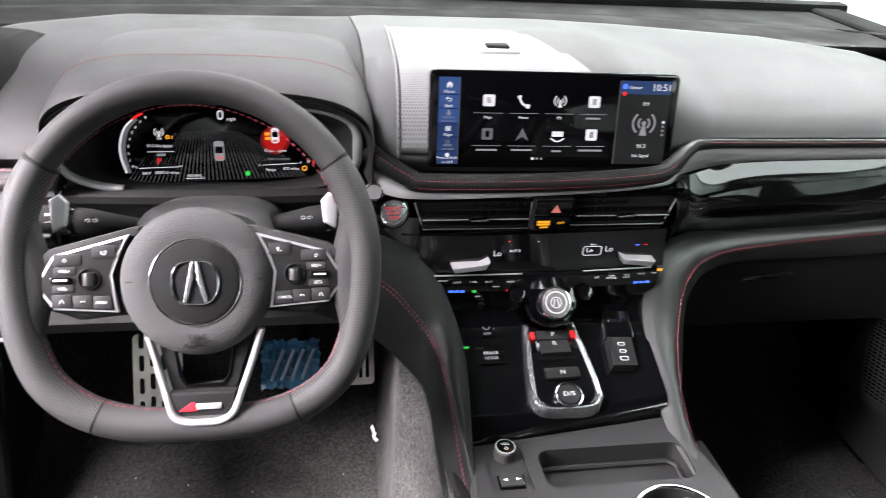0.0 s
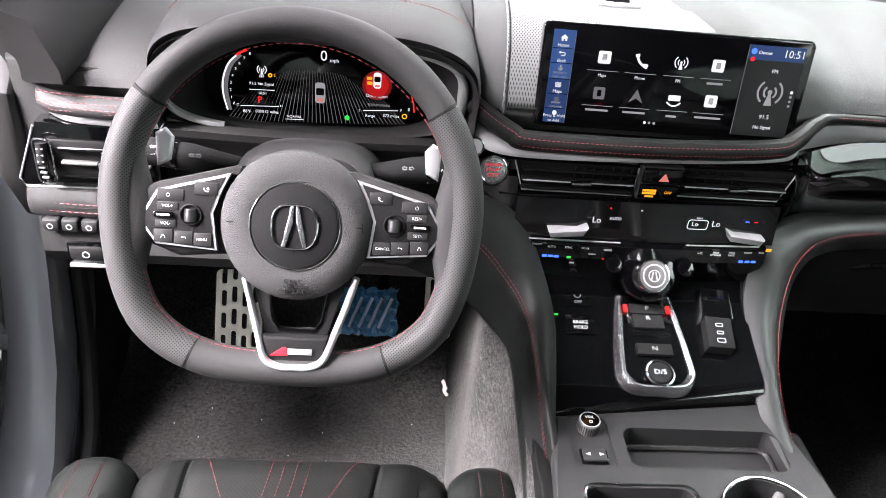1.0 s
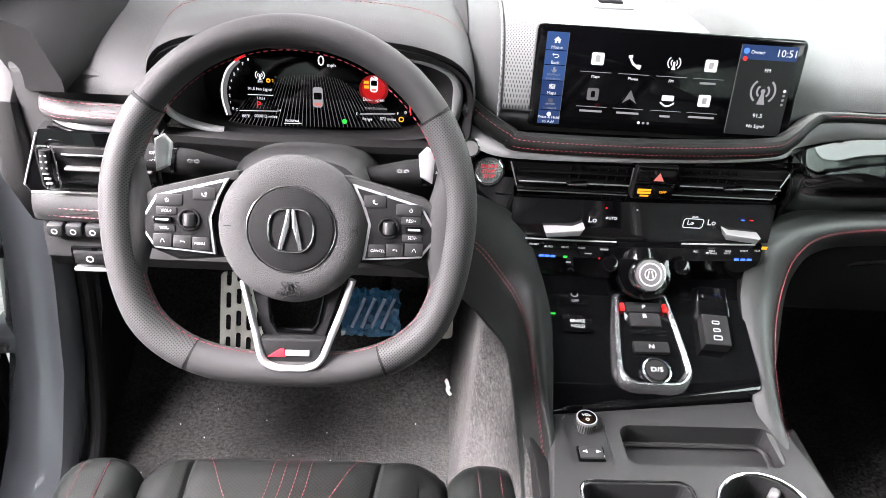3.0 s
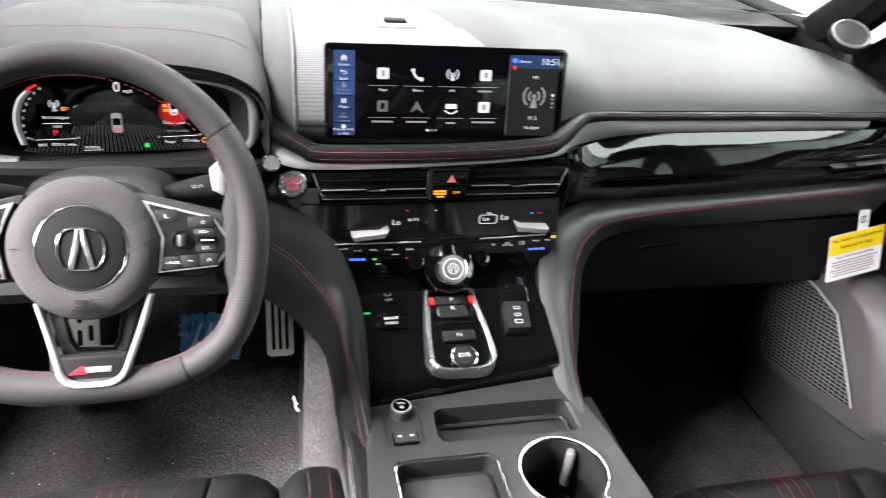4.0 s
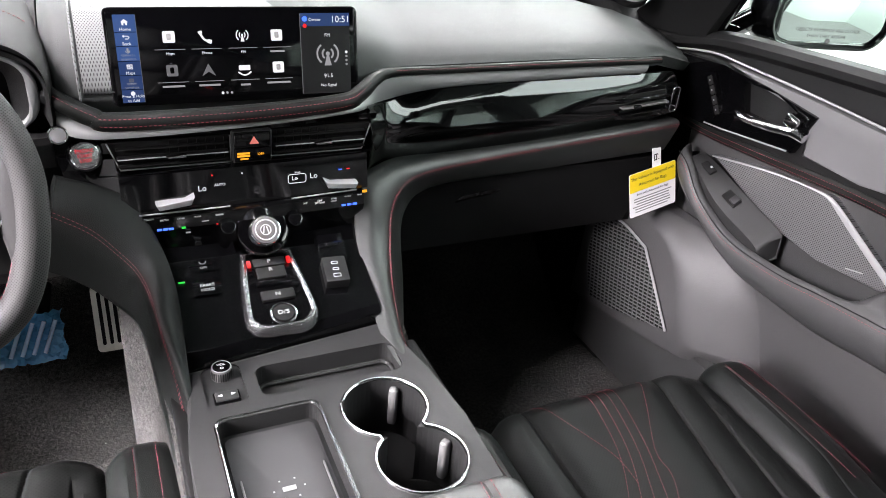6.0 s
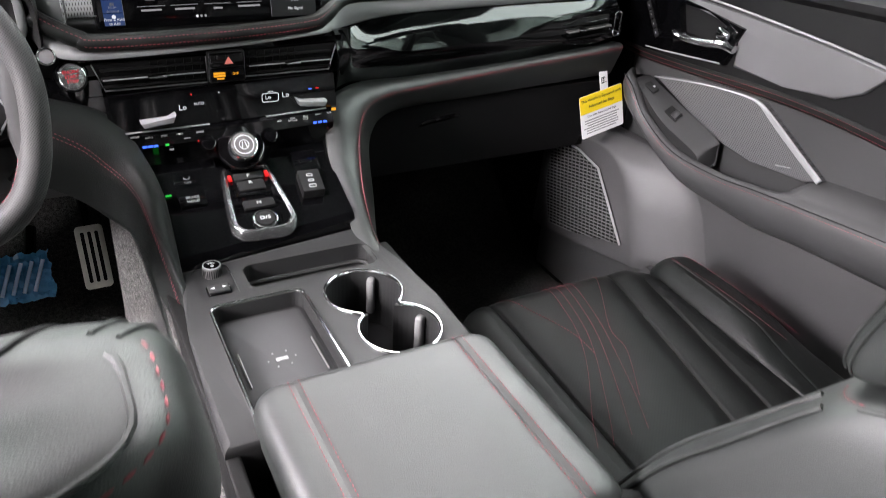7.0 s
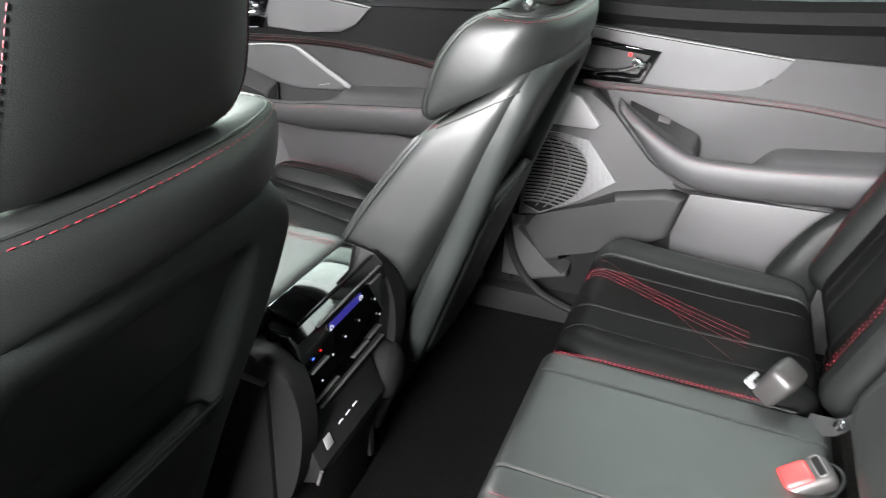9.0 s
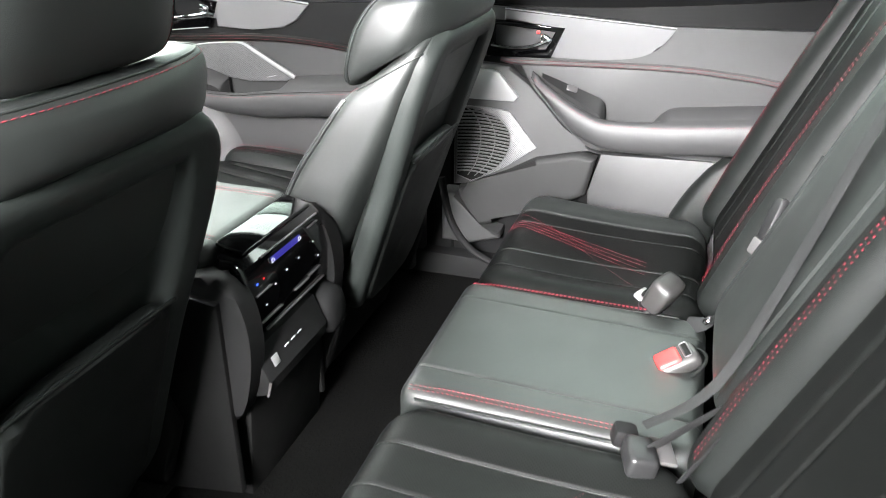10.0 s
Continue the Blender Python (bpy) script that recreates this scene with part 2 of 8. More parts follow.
WALL_UNSEEN = shade("unseen_grey_wall", (0.36, 0.385, 0.37), 0.8, vary=0.05, coarse=0.8)
SILVER_DOOR = shade("satin_grey_door_trim", (0.105, 0.104, 0.107), 0.5, metal=0.2, vary=0.05, spec=0.3)
DOOR_VINYL = shade("charcoal_door_vinyl", (0.030, 0.030, 0.0305), 0.46, bump=0.3, scale=900, vary=0.08, spec=0.4)
DOOR_MID = shade("mid_grey_vinyl", (0.034, 0.0337, 0.0345), 0.48, bump=0.3, scale=900, vary=0.06, spec=0.4)
GRILLE_BAR = shade("grille_bar_grey", (0.06, 0.06, 0.061), 0.45, vary=0.05)
GLOW_GREYDARK = shade("grey_print", (0.18, 0.18, 0.18), 0.6, vary=0.0)
BAG_LIGHT = shade("pale_blue_wrap", (0.35, 0.55, 0.75), 0.12, vary=0.15, coarse=40, spec=0.8)
MIRROR = shade("mirror_glass", (0.85, 0.9, 0.88), 0.02, metal=1.0, vary=0.0)
BAG = shade("blue_plastic_wrap", (0.05, 0.22, 0.42), 0.15, vary=0.3, coarse=30, spec=0.8)


# ---- mesh tools ----
def part(name, bm, material, parent=None, label="", flat=30):
    bmesh.ops.recalc_face_normals(bm, faces=bm.faces)
    me = bpy.data.meshes.new(name)
    bm.to_mesh(me)
    bm.free()
    for p in me.polygons:
        p.use_smooth = True
    me.set_sharp_from_angle(angle=radians(flat))
    me.materials.append(material)
    ob = new(name, me)
    if parent:
        ob.parent = parent
    if label:
        ob["label"] = label
    return ob


def thing(name, label, category, m=None, group="", kind=""):
    ob = new(name)
    ob.empty_display_size = 0.05
    if m is not None:
        ob.matrix_world = m
    return tagged(ob, label, category, group, kind)


def spline(pts, n=8, closed=False):
    """A smooth line through the points."""
    P = [np.array(p, float) for p in pts]
    out = []
    k = len(P)
    for i in range(k if closed else k - 1):
        a, b, c, d = (P[(i - 1) % k], P[i], P[(i + 1) % k], P[(i + 2) % k]) if closed else (P[max(i - 1, 0)], P[i], P[i + 1], P[min(i + 2, k - 1)])
        for j in range(n):
            t = j / n
            out.append(0.5 * (2 * b + (c - a) * t + (2 * a - 5 * b + 4 * c - d) * t * t + (3 * b - a - 3 * c + d) * t ** 3))
    if not closed:
        out.append(P[-1])
    return out


def resample(pts, step):
    P = np.array(pts, float)
    seg = np.linalg.norm(np.diff(P, axis=0), axis=1)
    s = np.concatenate([[0], np.cumsum(seg)])
    n = max(2, int(s[-1] / step) + 1)
    q = np.linspace(0, s[-1], n)
    return np.stack([np.interp(q, s, P[:, i]) for i in range(P.shape[1])], 1)


def loft(rings, bm=None, closed=False, cap=True):
    """Skin over rings with equal counts of points."""
    bm = bm or bmesh.new()
    vs = [[bm.verts.new(tuple(p)) for p in r] for r in rings]
    n = len(vs[0])
    for i in range(len(vs) if closed else len(vs) - 1):
        a, b = vs[i], vs[(i + 1) % len(vs)]
        for j in range(n):
            bm.faces.new((a[j], a[(j + 1) % n], b[(j + 1) % n], b[j]))
    if cap and not closed:
        bm.faces.new(vs[0])
        bm.faces.new(vs[-1])
    return bm


def sheet(rows, thick=(0, 0, -0.004), bm=None):
    """A curved slab: rows of points, given a thickness along one direction."""
    bm = bm or bmesh.new()
    t = np.array(thick, float)
    A = [[bm.verts.new(tuple(p)) for p in r] for r in rows]
    B = [[bm.verts.new(tuple(np.array(p) + t)) for p in r] for r in rows]
    n, m = len(A), len(A[0])
    for i in range(n - 1):
        for j in range(m - 1):
            bm.faces.new((A[i][j], A[i + 1][j], A[i + 1][j + 1], A[i][j + 1]))
            bm.faces.new((B[i][j], B[i][j + 1], B[i + 1][j + 1], B[i + 1][j]))
    for i in range(n - 1):
        bm.faces.new((A[i][0], B[i][0], B[i + 1][0], A[i + 1][0]))
        bm.faces.new((A[i][-1], A[i + 1][-1], B[i + 1][-1], B[i][-1]))
    for j in range(m - 1):
        bm.faces.new((A[0][j], A[0][j + 1], B[0][j + 1], B[0][j]))
        bm.faces.new((A[-1][j], B[-1][j], B[-1][j + 1], A[-1][j + 1]))
    return bm


def tube(pts, r, n=10, closed=False, r2=None, up=(0, 0, 1), bm=None):
    """A round or oval bar along a line; r across, r2 along up; either may be a list."""
    P = [Vector(p) for p in pts]
    k = len(P)
    rings = []
    for i, p in enumerate(P):
        a = P[(i - 1) % k] if closed or i else P[i]
        b = P[(i + 1) % k] if closed or i < k - 1 else P[i]
        t = (b - a).normalized()
        side = t.cross(Vector(up))
        side = side.normalized() if side.length > 1e-5 else Vector((1, 0, 0))
        u = side.cross(t)
        ra = r[i] if isinstance(r, (list, tuple)) else r
        rb = (r2[i] if isinstance(r2, (list, tuple)) else r2) if r2 is not None else ra
        rings.append([p + side * (ra * math.cos(2 * math.pi * j / n)) + u * (rb * math.sin(2 * math.pi * j / n)) for j in range(n)])
    return loft(rings, bm, closed)


def rbox(c, s, r=0.004, seg=2, m=None, bm=None):
    """A box with rounded edges; c its middle, s its sizes."""
    bm = bm or bmesh.new()
    made = bmesh.ops.create_cube(bm, size=1)["verts"]
    for v in made:
        v.co = Vector((v.co.x * s[0], v.co.y * s[1], v.co.z * s[2]))
    if r:
        es = list({e for v in made for e in v.link_edges})
        res = bmesh.ops.bevel(bm, geom=es, offset=min(r, min(s) * 0.49), segments=seg, profile=0.5, affect="EDGES")
        made = list({v for v in made if v.is_valid} | set(res["verts"]))
    M = Matrix.Translation(c) @ (m or Matrix())
    for v in made:
        v.co = M @ v.co
    return bm


def prism(poly, axis, a, b, r=0.0, seg=2, bm=None):
    """A flat outline pushed along an axis from a to b, with rounded rims. Outline in (y, z), (x, z) or (x, y)."""
    bm = bm or bmesh.new()
    put = {"x": lambda p, q: (q, p[0], p[1]), "y": lambda p, q: (p[0], q, p[1]), "z": lambda p, q: (p[0], p[1], q)}[axis]
    A = [bm.verts.new(put(p, a)) for p in poly]
    B = [bm.verts.new(put(p, b)) for p in poly]
    n = len(poly)
    fs = [bm.faces.new(A), bm.faces.new(B)]
    for i in range(n):
        bm.faces.new((A[i], A[(i + 1) % n], B[(i + 1) % n], B[i]))
    if r:
        es = [e for f in fs for e in f.edges]
        bmesh.ops.bevel(bm, geom=es, offset=r, segments=seg, profile=0.5, affect="EDGES")
    return bm


def disc(c, r, h, n=32, bevel=0.0, m=None, bm=None):
    """A short round post standing on c, along local z."""
    bm = bm or bmesh.new()
    M = Matrix.Translation(c) @ (m or Matrix())
    prof = [(r, 0), (r, h - bevel), (r - bevel * 0.3, h - bevel * 0.3), (r - bevel, h)] if bevel else [(r, 0), (r, h)]
    rings = [[M @ Vector((q * math.cos(2 * math.pi * j / n), q * math.sin(2 * math.pi * j / n), z)) for j in range(n)] for q, z in prof]
    return loft(rings, bm)


def ring(c, r, w, m=None, n=48, bm=None, flatten=1.0):
    """A round-section hoop of radius r and bar radius w, in the local xy plane."""
    M = Matrix.Translation(c) @ (m or Matrix())
    rings = []
    for i in range(n):
        a = 2 * math.pi * i / n
        rings.append([M @ Vector(((r + w * math.cos(b)) * math.cos(a), (r + w * math.cos(b)) * math.sin(a), w * flatten * math.sin(b))) for b in [2 * math.pi * j / 8 for j in range(8)]])
    return loft(rings, bm, closed=True)


def rounded(w, h, r, n=5, cx=0.0, cy=0.0):
    """Outline of a rounded rectangle."""
    out = []
    for sx, sy, a0 in ((1, 1, 0), (-1, 1, 90), (-1, -1, 180), (1, -1, 270)):
        for k in range(n + 1):
            a = radians(a0 + 90 * k / n)
            out.append((cx + sx * (w / 2 - r) + r * math.cos(a), cy + sy * (h / 2 - r) + r * math.sin(a)))
    return out


def stitches(lines, parent, name="stitching", material=None, length=0.0034, gap=0.0019, r=0.00045, label="red thread stitching"):
    """Rows of short thread stitches along lines."""
    bm = bmesh.new()
    for line in lines:
        P = resample(line, length + gap)
        for a, b in zip(P[:-1], P[1:]):
            d = Vector(b - a)
            if d.length < 1e-6:
                continue
            e = Vector(a) + d * (length / (length + gap))
            t = d.normalized()
            s = t.cross(Vector((0.3, 0.2, 1))).normalized()
            u = s.cross(t)
            A, m, E = Vector(a), (Vector(a) + e) / 2, e
            rs = [[A + (s * x + u * y) * r * 0.5 for x, y in ((1, 0), (0, 1), (-1, 0), (0, -1))], [m + (s * x + u * y) * r * 1.1 for x, y in ((1, 0), (0, 1), (-1, 0), (0, -1))], [E + (s * x + u * y) * r * 0.5 for x, y in ((1, 0), (0, 1), (-1, 0), (0, -1))]]
            loft(rs, bm)
    return part(name, bm, material or RED, parent, label, flat=80)


def cushion(w, l, h, r, fn=None, nx=90, ny=60, corner=0.04, side=None):
    """A padded block: top at z 0 plus fn(x, y), rounded all round, from y 0 to l; side(y) narrows or widens it."""
    bm = bmesh.new()

    xs = sorted(set([-w / 2 + r * (1 - math.cos(math.pi / 2 * i / 6)) for i in range(7)] + [w / 2 - r * (1 - math.cos(math.pi / 2 * i / 6)) for i in range(7)] + [-w / 2 + r + (w - 2 * r) * i / nx for i in range(nx + 1)]))
    ys = sorted(set([r * (1 - math.cos(math.pi / 2 * i / 6)) for i in range(7)] + [l - r * (1 - math.cos(math.pi / 2 * i / 6)) for i in range(7)] + [r + (l - 2 * r) * i / ny for i in range(ny + 1)]))
    rows = []
    for y in ys:
        row = []
        for x in xs:
            px, py = x, y
            cx, cy = abs(x) - (w / 2 - corner), abs(y - l / 2) - (l / 2 - corner)
            if cx > 0 and cy > 0:
                q = math.hypot(cx, cy)
                if q > corner:
                    k = corner / q
                    px = math.copysign(w / 2 - corner + cx * k, x)
                    py = l / 2 + math.copysign(l / 2 - corner + cy * k, y - l / 2)
                    q = corner
                d = corner - q
            else:
                d = min(w / 2 - abs(x), l / 2 - abs(y - l / 2))
            z = -(r - math.sqrt(max(0, r * r - (r - min(d, r)) ** 2)))
            z += fn(px, py) * min(1, d / (r * 0.6)) if fn else 0
            row.append((px * (side(py / l) if side else 1), py, z))
        rows.append(row)
    A = [[bm.verts.new(p) for p in row] for row in rows]
    n, m = len(A), len(A[0])
    for i in range(n - 1):
        for j in range(m - 1):
            bm.faces.new((A[i][j], A[i][j + 1], A[i + 1][j + 1], A[i + 1][j]))
    rim = [A[0][j] for j in range(m)] + [A[i][m - 1] for i in range(1, n)] + [A[n - 1][j] for j in range(m - 2, -1, -1)] + [A[i][0] for i in range(n - 2, 0, -1)]
    k = len(rim)
    low = [bm.verts.new((v.co.x, v.co.y, -h + r * 0.5)) for v in rim]
    bot = [bm.verts.new((v.co.x * (1 - r / w), l / 2 + (v.co.y - l / 2) * (1 - r / l), -h)) for v in rim]
    for i in range(k):
        bm.faces.new((rim[i], low[i], low[(i + 1) % k], rim[(i + 1) % k]))
        bm.faces.new((low[i], bot[i], bot[(i + 1) % k], low[(i + 1) % k]))
    bm.faces.new(bot)
    bmesh.ops.remove_doubles(bm, verts=bm.verts, dist=1e-6)
    return bm


def groove(x, x0, depth=0.004, s=0.0035):
    return -depth * math.exp(-((x - x0) / s) ** 2)


def carve(ob, cutters):
    """Cut the cutters' shapes out of ob, and take the cutters away."""
    for c in cutters:
        mod = ob.modifiers.new("cut", "BOOLEAN")
        mod.operation, mod.object, mod.solver = "DIFFERENCE", c, "EXACT"
    dg = bpy.context.evaluated_depsgraph_get()
    me = bpy.data.meshes.new_from_object(ob.evaluated_get(dg))
    ob.modifiers.clear()
    old = ob.data
    ob.data = me
    me.name = ob.name
    bpy.data.meshes.remove(old)
    for c in cutters:
        data = c.data
        bpy.data.objects.remove(c)
        bpy.data.meshes.remove(data)
    return ob


def cutter(bm):
    bmesh.ops.recalc_face_normals(bm, faces=bm.faces)
    me = bpy.data.meshes.new("cutter")
    bm.to_mesh(me)
    bm.free()
    return new("cutter", me)


def text(body, size, m, material, parent, name="lettering", align="CENTER", deep=0.0002):
    """Raised lettering in the built-in font, as a mesh."""
    cu = bpy.data.curves.new(name, "FONT")
    cu.body, cu.size, cu.align_x, cu.align_y, cu.extrude, cu.resolution_u = body, size, align, "CENTER", deep, 2
    tmp = bpy.data.objects.new(name, cu)
    scene.collection.objects.link(tmp)
    me = bpy.data.meshes.new_from_object(tmp.evaluated_get(bpy.context.evaluated_depsgraph_get()))
    bpy.data.objects.remove(tmp)
    bpy.data.curves.remove(cu)
    me.materials.clear()
    me.materials.append(material)
    ob = new(name, me)
    ob.parent = parent
    ob.matrix_basis = m
    return ob

# ---- the booth round the car ----
GROUND = -0.48
part("floor", rbox((0, 0, GROUND - 0.05), (9, 10, 0.1), 0), FLOOR_GREY)
# the west wall is out of view, greyed to cut bounced light
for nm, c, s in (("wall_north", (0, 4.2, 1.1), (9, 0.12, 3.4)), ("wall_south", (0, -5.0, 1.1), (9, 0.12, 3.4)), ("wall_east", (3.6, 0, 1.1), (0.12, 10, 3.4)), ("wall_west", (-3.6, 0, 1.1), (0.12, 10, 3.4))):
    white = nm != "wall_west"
    tagged(part(nm, rbox(c, s, 0), WALL_WHITE if white else WALL_UNSEEN), "plain white booth wall" if white else "dim grey hall wall", "wall", kind="structure")
tagged(bpy.data.objects["floor"], "pale speckled sealed concrete floor", "floor", kind="structure")
# out-of-view ceiling, darkened so that gloss surfaces reflect black
tagged(part("ceiling", rbox((0, 0, 2.7), (9, 10, 0.1), 0), CEILING_DIMMED), "dim grey ceiling with light panels", "ceiling", kind="structure")

# ---- car body shell ----
body = thing("car_body", "grey painted car body shell with black pillars and headliner", "car body")
part("floor_pan", rbox((0, -0.4, -0.06), (1.66, 2.9, 0.06), 0.01), GREY_PAINT, body)
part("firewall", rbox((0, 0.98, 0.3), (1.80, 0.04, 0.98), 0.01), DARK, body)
for sx in (-1, 1):
    part("kick_panel", prism([(0.98, -0.03), (0.98, 0.78), (0.60, 0.78), (0.44, 0.70), (0.42, 0.45), (0.40, 0.10), (0.36, -0.03)], "x", sx * 0.80, sx * 0.88, 0.012, 3), DASH_BLACK, body)
part("sill", rbox((0.87, -0.6, 0.01), (0.10, 2.2, 0.12), 0.02), DASH_BLACK, body)
part("rear_floor", rbox((0, -1.9, 0.04), (1.7, 1.1, 0.12), 0.01), CARPET, body)
part("seat_back_wall", rbox((0, -1.72, 0.35), (1.72, 0.05, 0.72), 0.01), DASH_BLACK, body)
part("cowl", rbox((0, 0.83, 0.762), (1.78, 0.36, 0.02), 0.004), DARK, body)
part("tunnel", rbox((0.015, 0.62, 0.23), (0.28, 0.74, 0.44), 0.02), CARPET, body, "carpeted tunnel under the dash")
part("roof_section", rbox((0, -1.31, 1.24), (1.3, 2.42, 0.05), 0.012), HEADLINER, body)
# windscreen and pillars
part("windscreen", sheet([[(x, 0.76 - 0.16 * x * x * (1 - v) - 0.88 * v, 0.79 + 0.44 * v) for x in np.linspace(-0.82 + 0.18 * v, 0.82 - 0.18 * v, 14)] for v in np.linspace(0, 1, 8)], (0, 0.002, 0.004)), GLASS, body).visible_shadow = False
for sx in (-1, 1):
    part("a_pillar", tube(spline([(sx * 0.84, 0.66, 0.74), (sx * 0.80, 0.45, 0.90), (sx * 0.70, 0.17, 1.16), (sx * 0.64, 0.04, 1.24)], 6), 0.035, 10, r2=0.05), PILLAR_BLACK, body)
    part("roof_rail", tube([(sx * 0.64, 0.06, 1.22), (sx * 0.65, -0.9, 1.23), (sx * 0.64, -2.4, 1.2)], 0.04, 10, r2=0.04), HEADLINER, body)
for sx in (-1, 1):
    part("b_pillar", prism([(-0.42, 0.0), (-0.62, 0.0), (-0.60, 0.75), (-0.66, 1.2), (-0.57, 1.2), (-0.46, 0.75)], "x", sx * 0.86, sx * 0.93, 0.01), DASH_BLACK, body)
part("back_wall", rbox((0, -2.5, 0.5), (1.6, 0.04, 1.4), 0.01), HEADLINER, body)
part("side_wall", rbox((0.9, -2.1, 0.4), (0.05, 0.9, 0.9), 0.01), DOOR_GREY, body)
part("side_wall", rbox((-0.9, -2.1, 0.4), (0.05, 0.9, 0.9), 0.01), DOOR_GREY, body)
part("quarter_post", prism([(-1.62, 0.7), (-2.3, 0.7), (-2.3, 1.2), (-1.8, 1.2)], "x", 0.78, 0.86, 0.01), DASH_BLACK, body)

carpet = tagged(part("carpet", sheet([[(x, y, z) for x in np.linspace(-0.80, 0.84, 12)] for y, z in ((0.96, 0.32), (0.80, 0.24), (0.66, 0.10), (0.56, 0.02), (0.45, 0.0), (0.0, 0.0), (-0.40, 0.0))], (0, 0, -0.02)), CARPET), "dark grey loop carpet with lint", "carpet", kind="structure")
# carpet behind the front seats, with the footwell's shade in its colour
tagged(part("rear_carpet", sheet([[(x, y, z) for x in np.linspace(-0.80, 0.84, 12)] for y, z in ((-0.401, 0.0), (-0.8, 0.01), (-1.4, 0.02))], (0, 0, -0.02)), CARPET_SHADED), "black loop carpet before the rear bench", "carpet", kind="structure")

# ---- dashboard ----
dash = thing("dashboard", "black and grey dashboard with red stitching and gloss trim", "dashboard")
PAD_KEYS = [
    (-0.80, [(.32, .69), (.325, .70), (.34, .715), (.37, .73), (.43, .745), (.50, .755), (.60, .76)]),
    (-0.70, [(.255, .715), (.265, .725), (.29, .74), (.33, .755), (.41, .775), (.50, .785), (.60, .785)]),
    (-0.56, [(.245, .72), (.255, .735), (.28, .755), (.33, .775), (.41, .795), (.52, .80), (.66, .79)]),
    (-0.52, [(.34, .70), (.345, .735), (.36, .76), (.39, .78), (.44, .795), (.53, .80), (.66, .79)]),
    (-0.25, [(.34, .70), (.345, .735), (.36, .77), (.39, .79), (.44, .80), (.53, .80), (.68, .79)]),
    (-0.215, [(.225, .742), (.235, .768), (.256, .797), (.30, .82), (.40, .828), (.52, .815), (.69, .79)]),
    (-0.19, [(.222, .728), (.234, .765), (.256, .801), (.30, .826), (.40, .834), (.52, .82), (.70, .79)]),
    (0.10, [(.222, .728), (.234, .765), (.256, .801), (.30, .826), (.40, .834), (.52, .82), (.71, .79)]),
    (0.165, [(.235, .738), (.247, .765), (.268, .79), (.31, .81), (.40, .82), (.52, .81), (.70, .79)]),
    (0.24, [(.262, .742), (.272, .755), (.295, .77), (.34, .787), (.42, .80), (.53, .803), (.69, .79)]),
    (0.50, [(.265, .742), (.275, .752), (.30, .765), (.35, .78), (.42, .79), (.52, .795), (.65, .785)]),
    (0.66, [(.272, .738), (.282, .748), (.30, .757), (.34, .765), (.40, .772), (.48, .778), (.60, .775)]),
    (0.73, [(.30, .73), (.31, .735), (.32, .742), (.35, .75), (.40, .755), (.47, .76), (.57, .76)]),
    (0.84, [(.34, .70), (.345, .70), (.35, .705), (.37, .71), (.41, .72), (.46, .73), (.55, .74)]),
]


def pad_row(x):
    ks = [k for k, _ in PAD_KEYS]
    return [(x, float(np.interp(x, ks, [s[i][0] for _, s in PAD_KEYS])), float(np.interp(x, ks, [s[i][1] for _, s in PAD_KEYS]))) for i in range(7)]


def pad_strip(x0, x1, n, name, mat, label=""):
    rows = [[tuple(p) for p in spline(pad_row(x), 4)] for x in np.linspace(x0, x1, n)]
    return part(name, sheet(rows, (0, 0.012, -0.02)), mat, dash, label, flat=60)


pad_strip(-0.80, -0.222, 26, "driver_pad", HOOD)
pad_strip(-0.22, 0.84, 60, "upper_pad", DASH_SOFT, "pale grey soft-touch dash pad")

# stitched roll under the screen and along the passenger side
ROLL = [(-0.222, .222, .740), (-0.20, .208, .728), (-0.175, .199, .716), (-0.15, .195, .7105), (0, .192, .712), (0.12, .198, .717), (0.15, .208, .724), (0.18, .232, .735), (0.215, .253, .737), (0.30, .260, .735), (0.5, .262, .735), (0.70, .272, .731)]
roll = spline(ROLL, 8)
part("stitched_roll", tube(roll, [0.011 if p[0] < 0.16 else max(0.006, 0.011 - (p[0] - 0.16) * 0.08) for p in roll], 12, r2=[0.0115 if p[0] < 0.16 else max(0.006, 0.0115 - (p[0] - 0.16) * 0.09) for p in roll]), LEATHER, dash, "black leather roll")
stitches([[(p[0], p[1] - 0.0095, p[2] + 0.006) for p in roll if p[0] < 0.17], [(p[0], p[1] - 0.0105, p[2] - 0.003) for p in roll if p[0] < 0.17], [(p[0], p[1] - 0.0055, p[2] + 0.003) for p in roll if p[0] > 0.16]], dash)


def ribbon(name, top, bottom, mat, bulge=0.004, n=8, thick=0.008, label="", parent=None):
    """A strip between an upper and a lower line, bulging towards the cabin."""
    A, B = spline(top, n), spline(bottom, n)
    rows = []
    for a, b in zip(A, B):
        rows.append([tuple(a + (b - a) * v + np.array([0, -bulge * math.sin(math.pi * v), 0])) for v in (0, 0.12, 0.3, 0.5, 0.7, 0.88, 1)])
    return part(name, sheet(rows, (0, thick, 0)), mat, parent or dash, label, flat=50)


ribbon("silver_strip", [(-0.222, .225, .730), (-0.175, .203, .706), (0, .200, .702), (0.14, .207, .710), (0.19, .242, .728), (0.30, .264, .728), (0.5, .266, .728), (0.68, .275, .725)],
       [(-0.218, .212, .703), (-0.175, .196, .690), (0, .195, .693), (0.14, .203, .700), (0.20, .262, .692), (0.30, .274, .703), (0.5, .276, .707), (0.68, .282, .707)], SILVER_PAINT, label="satin silver trim strip")
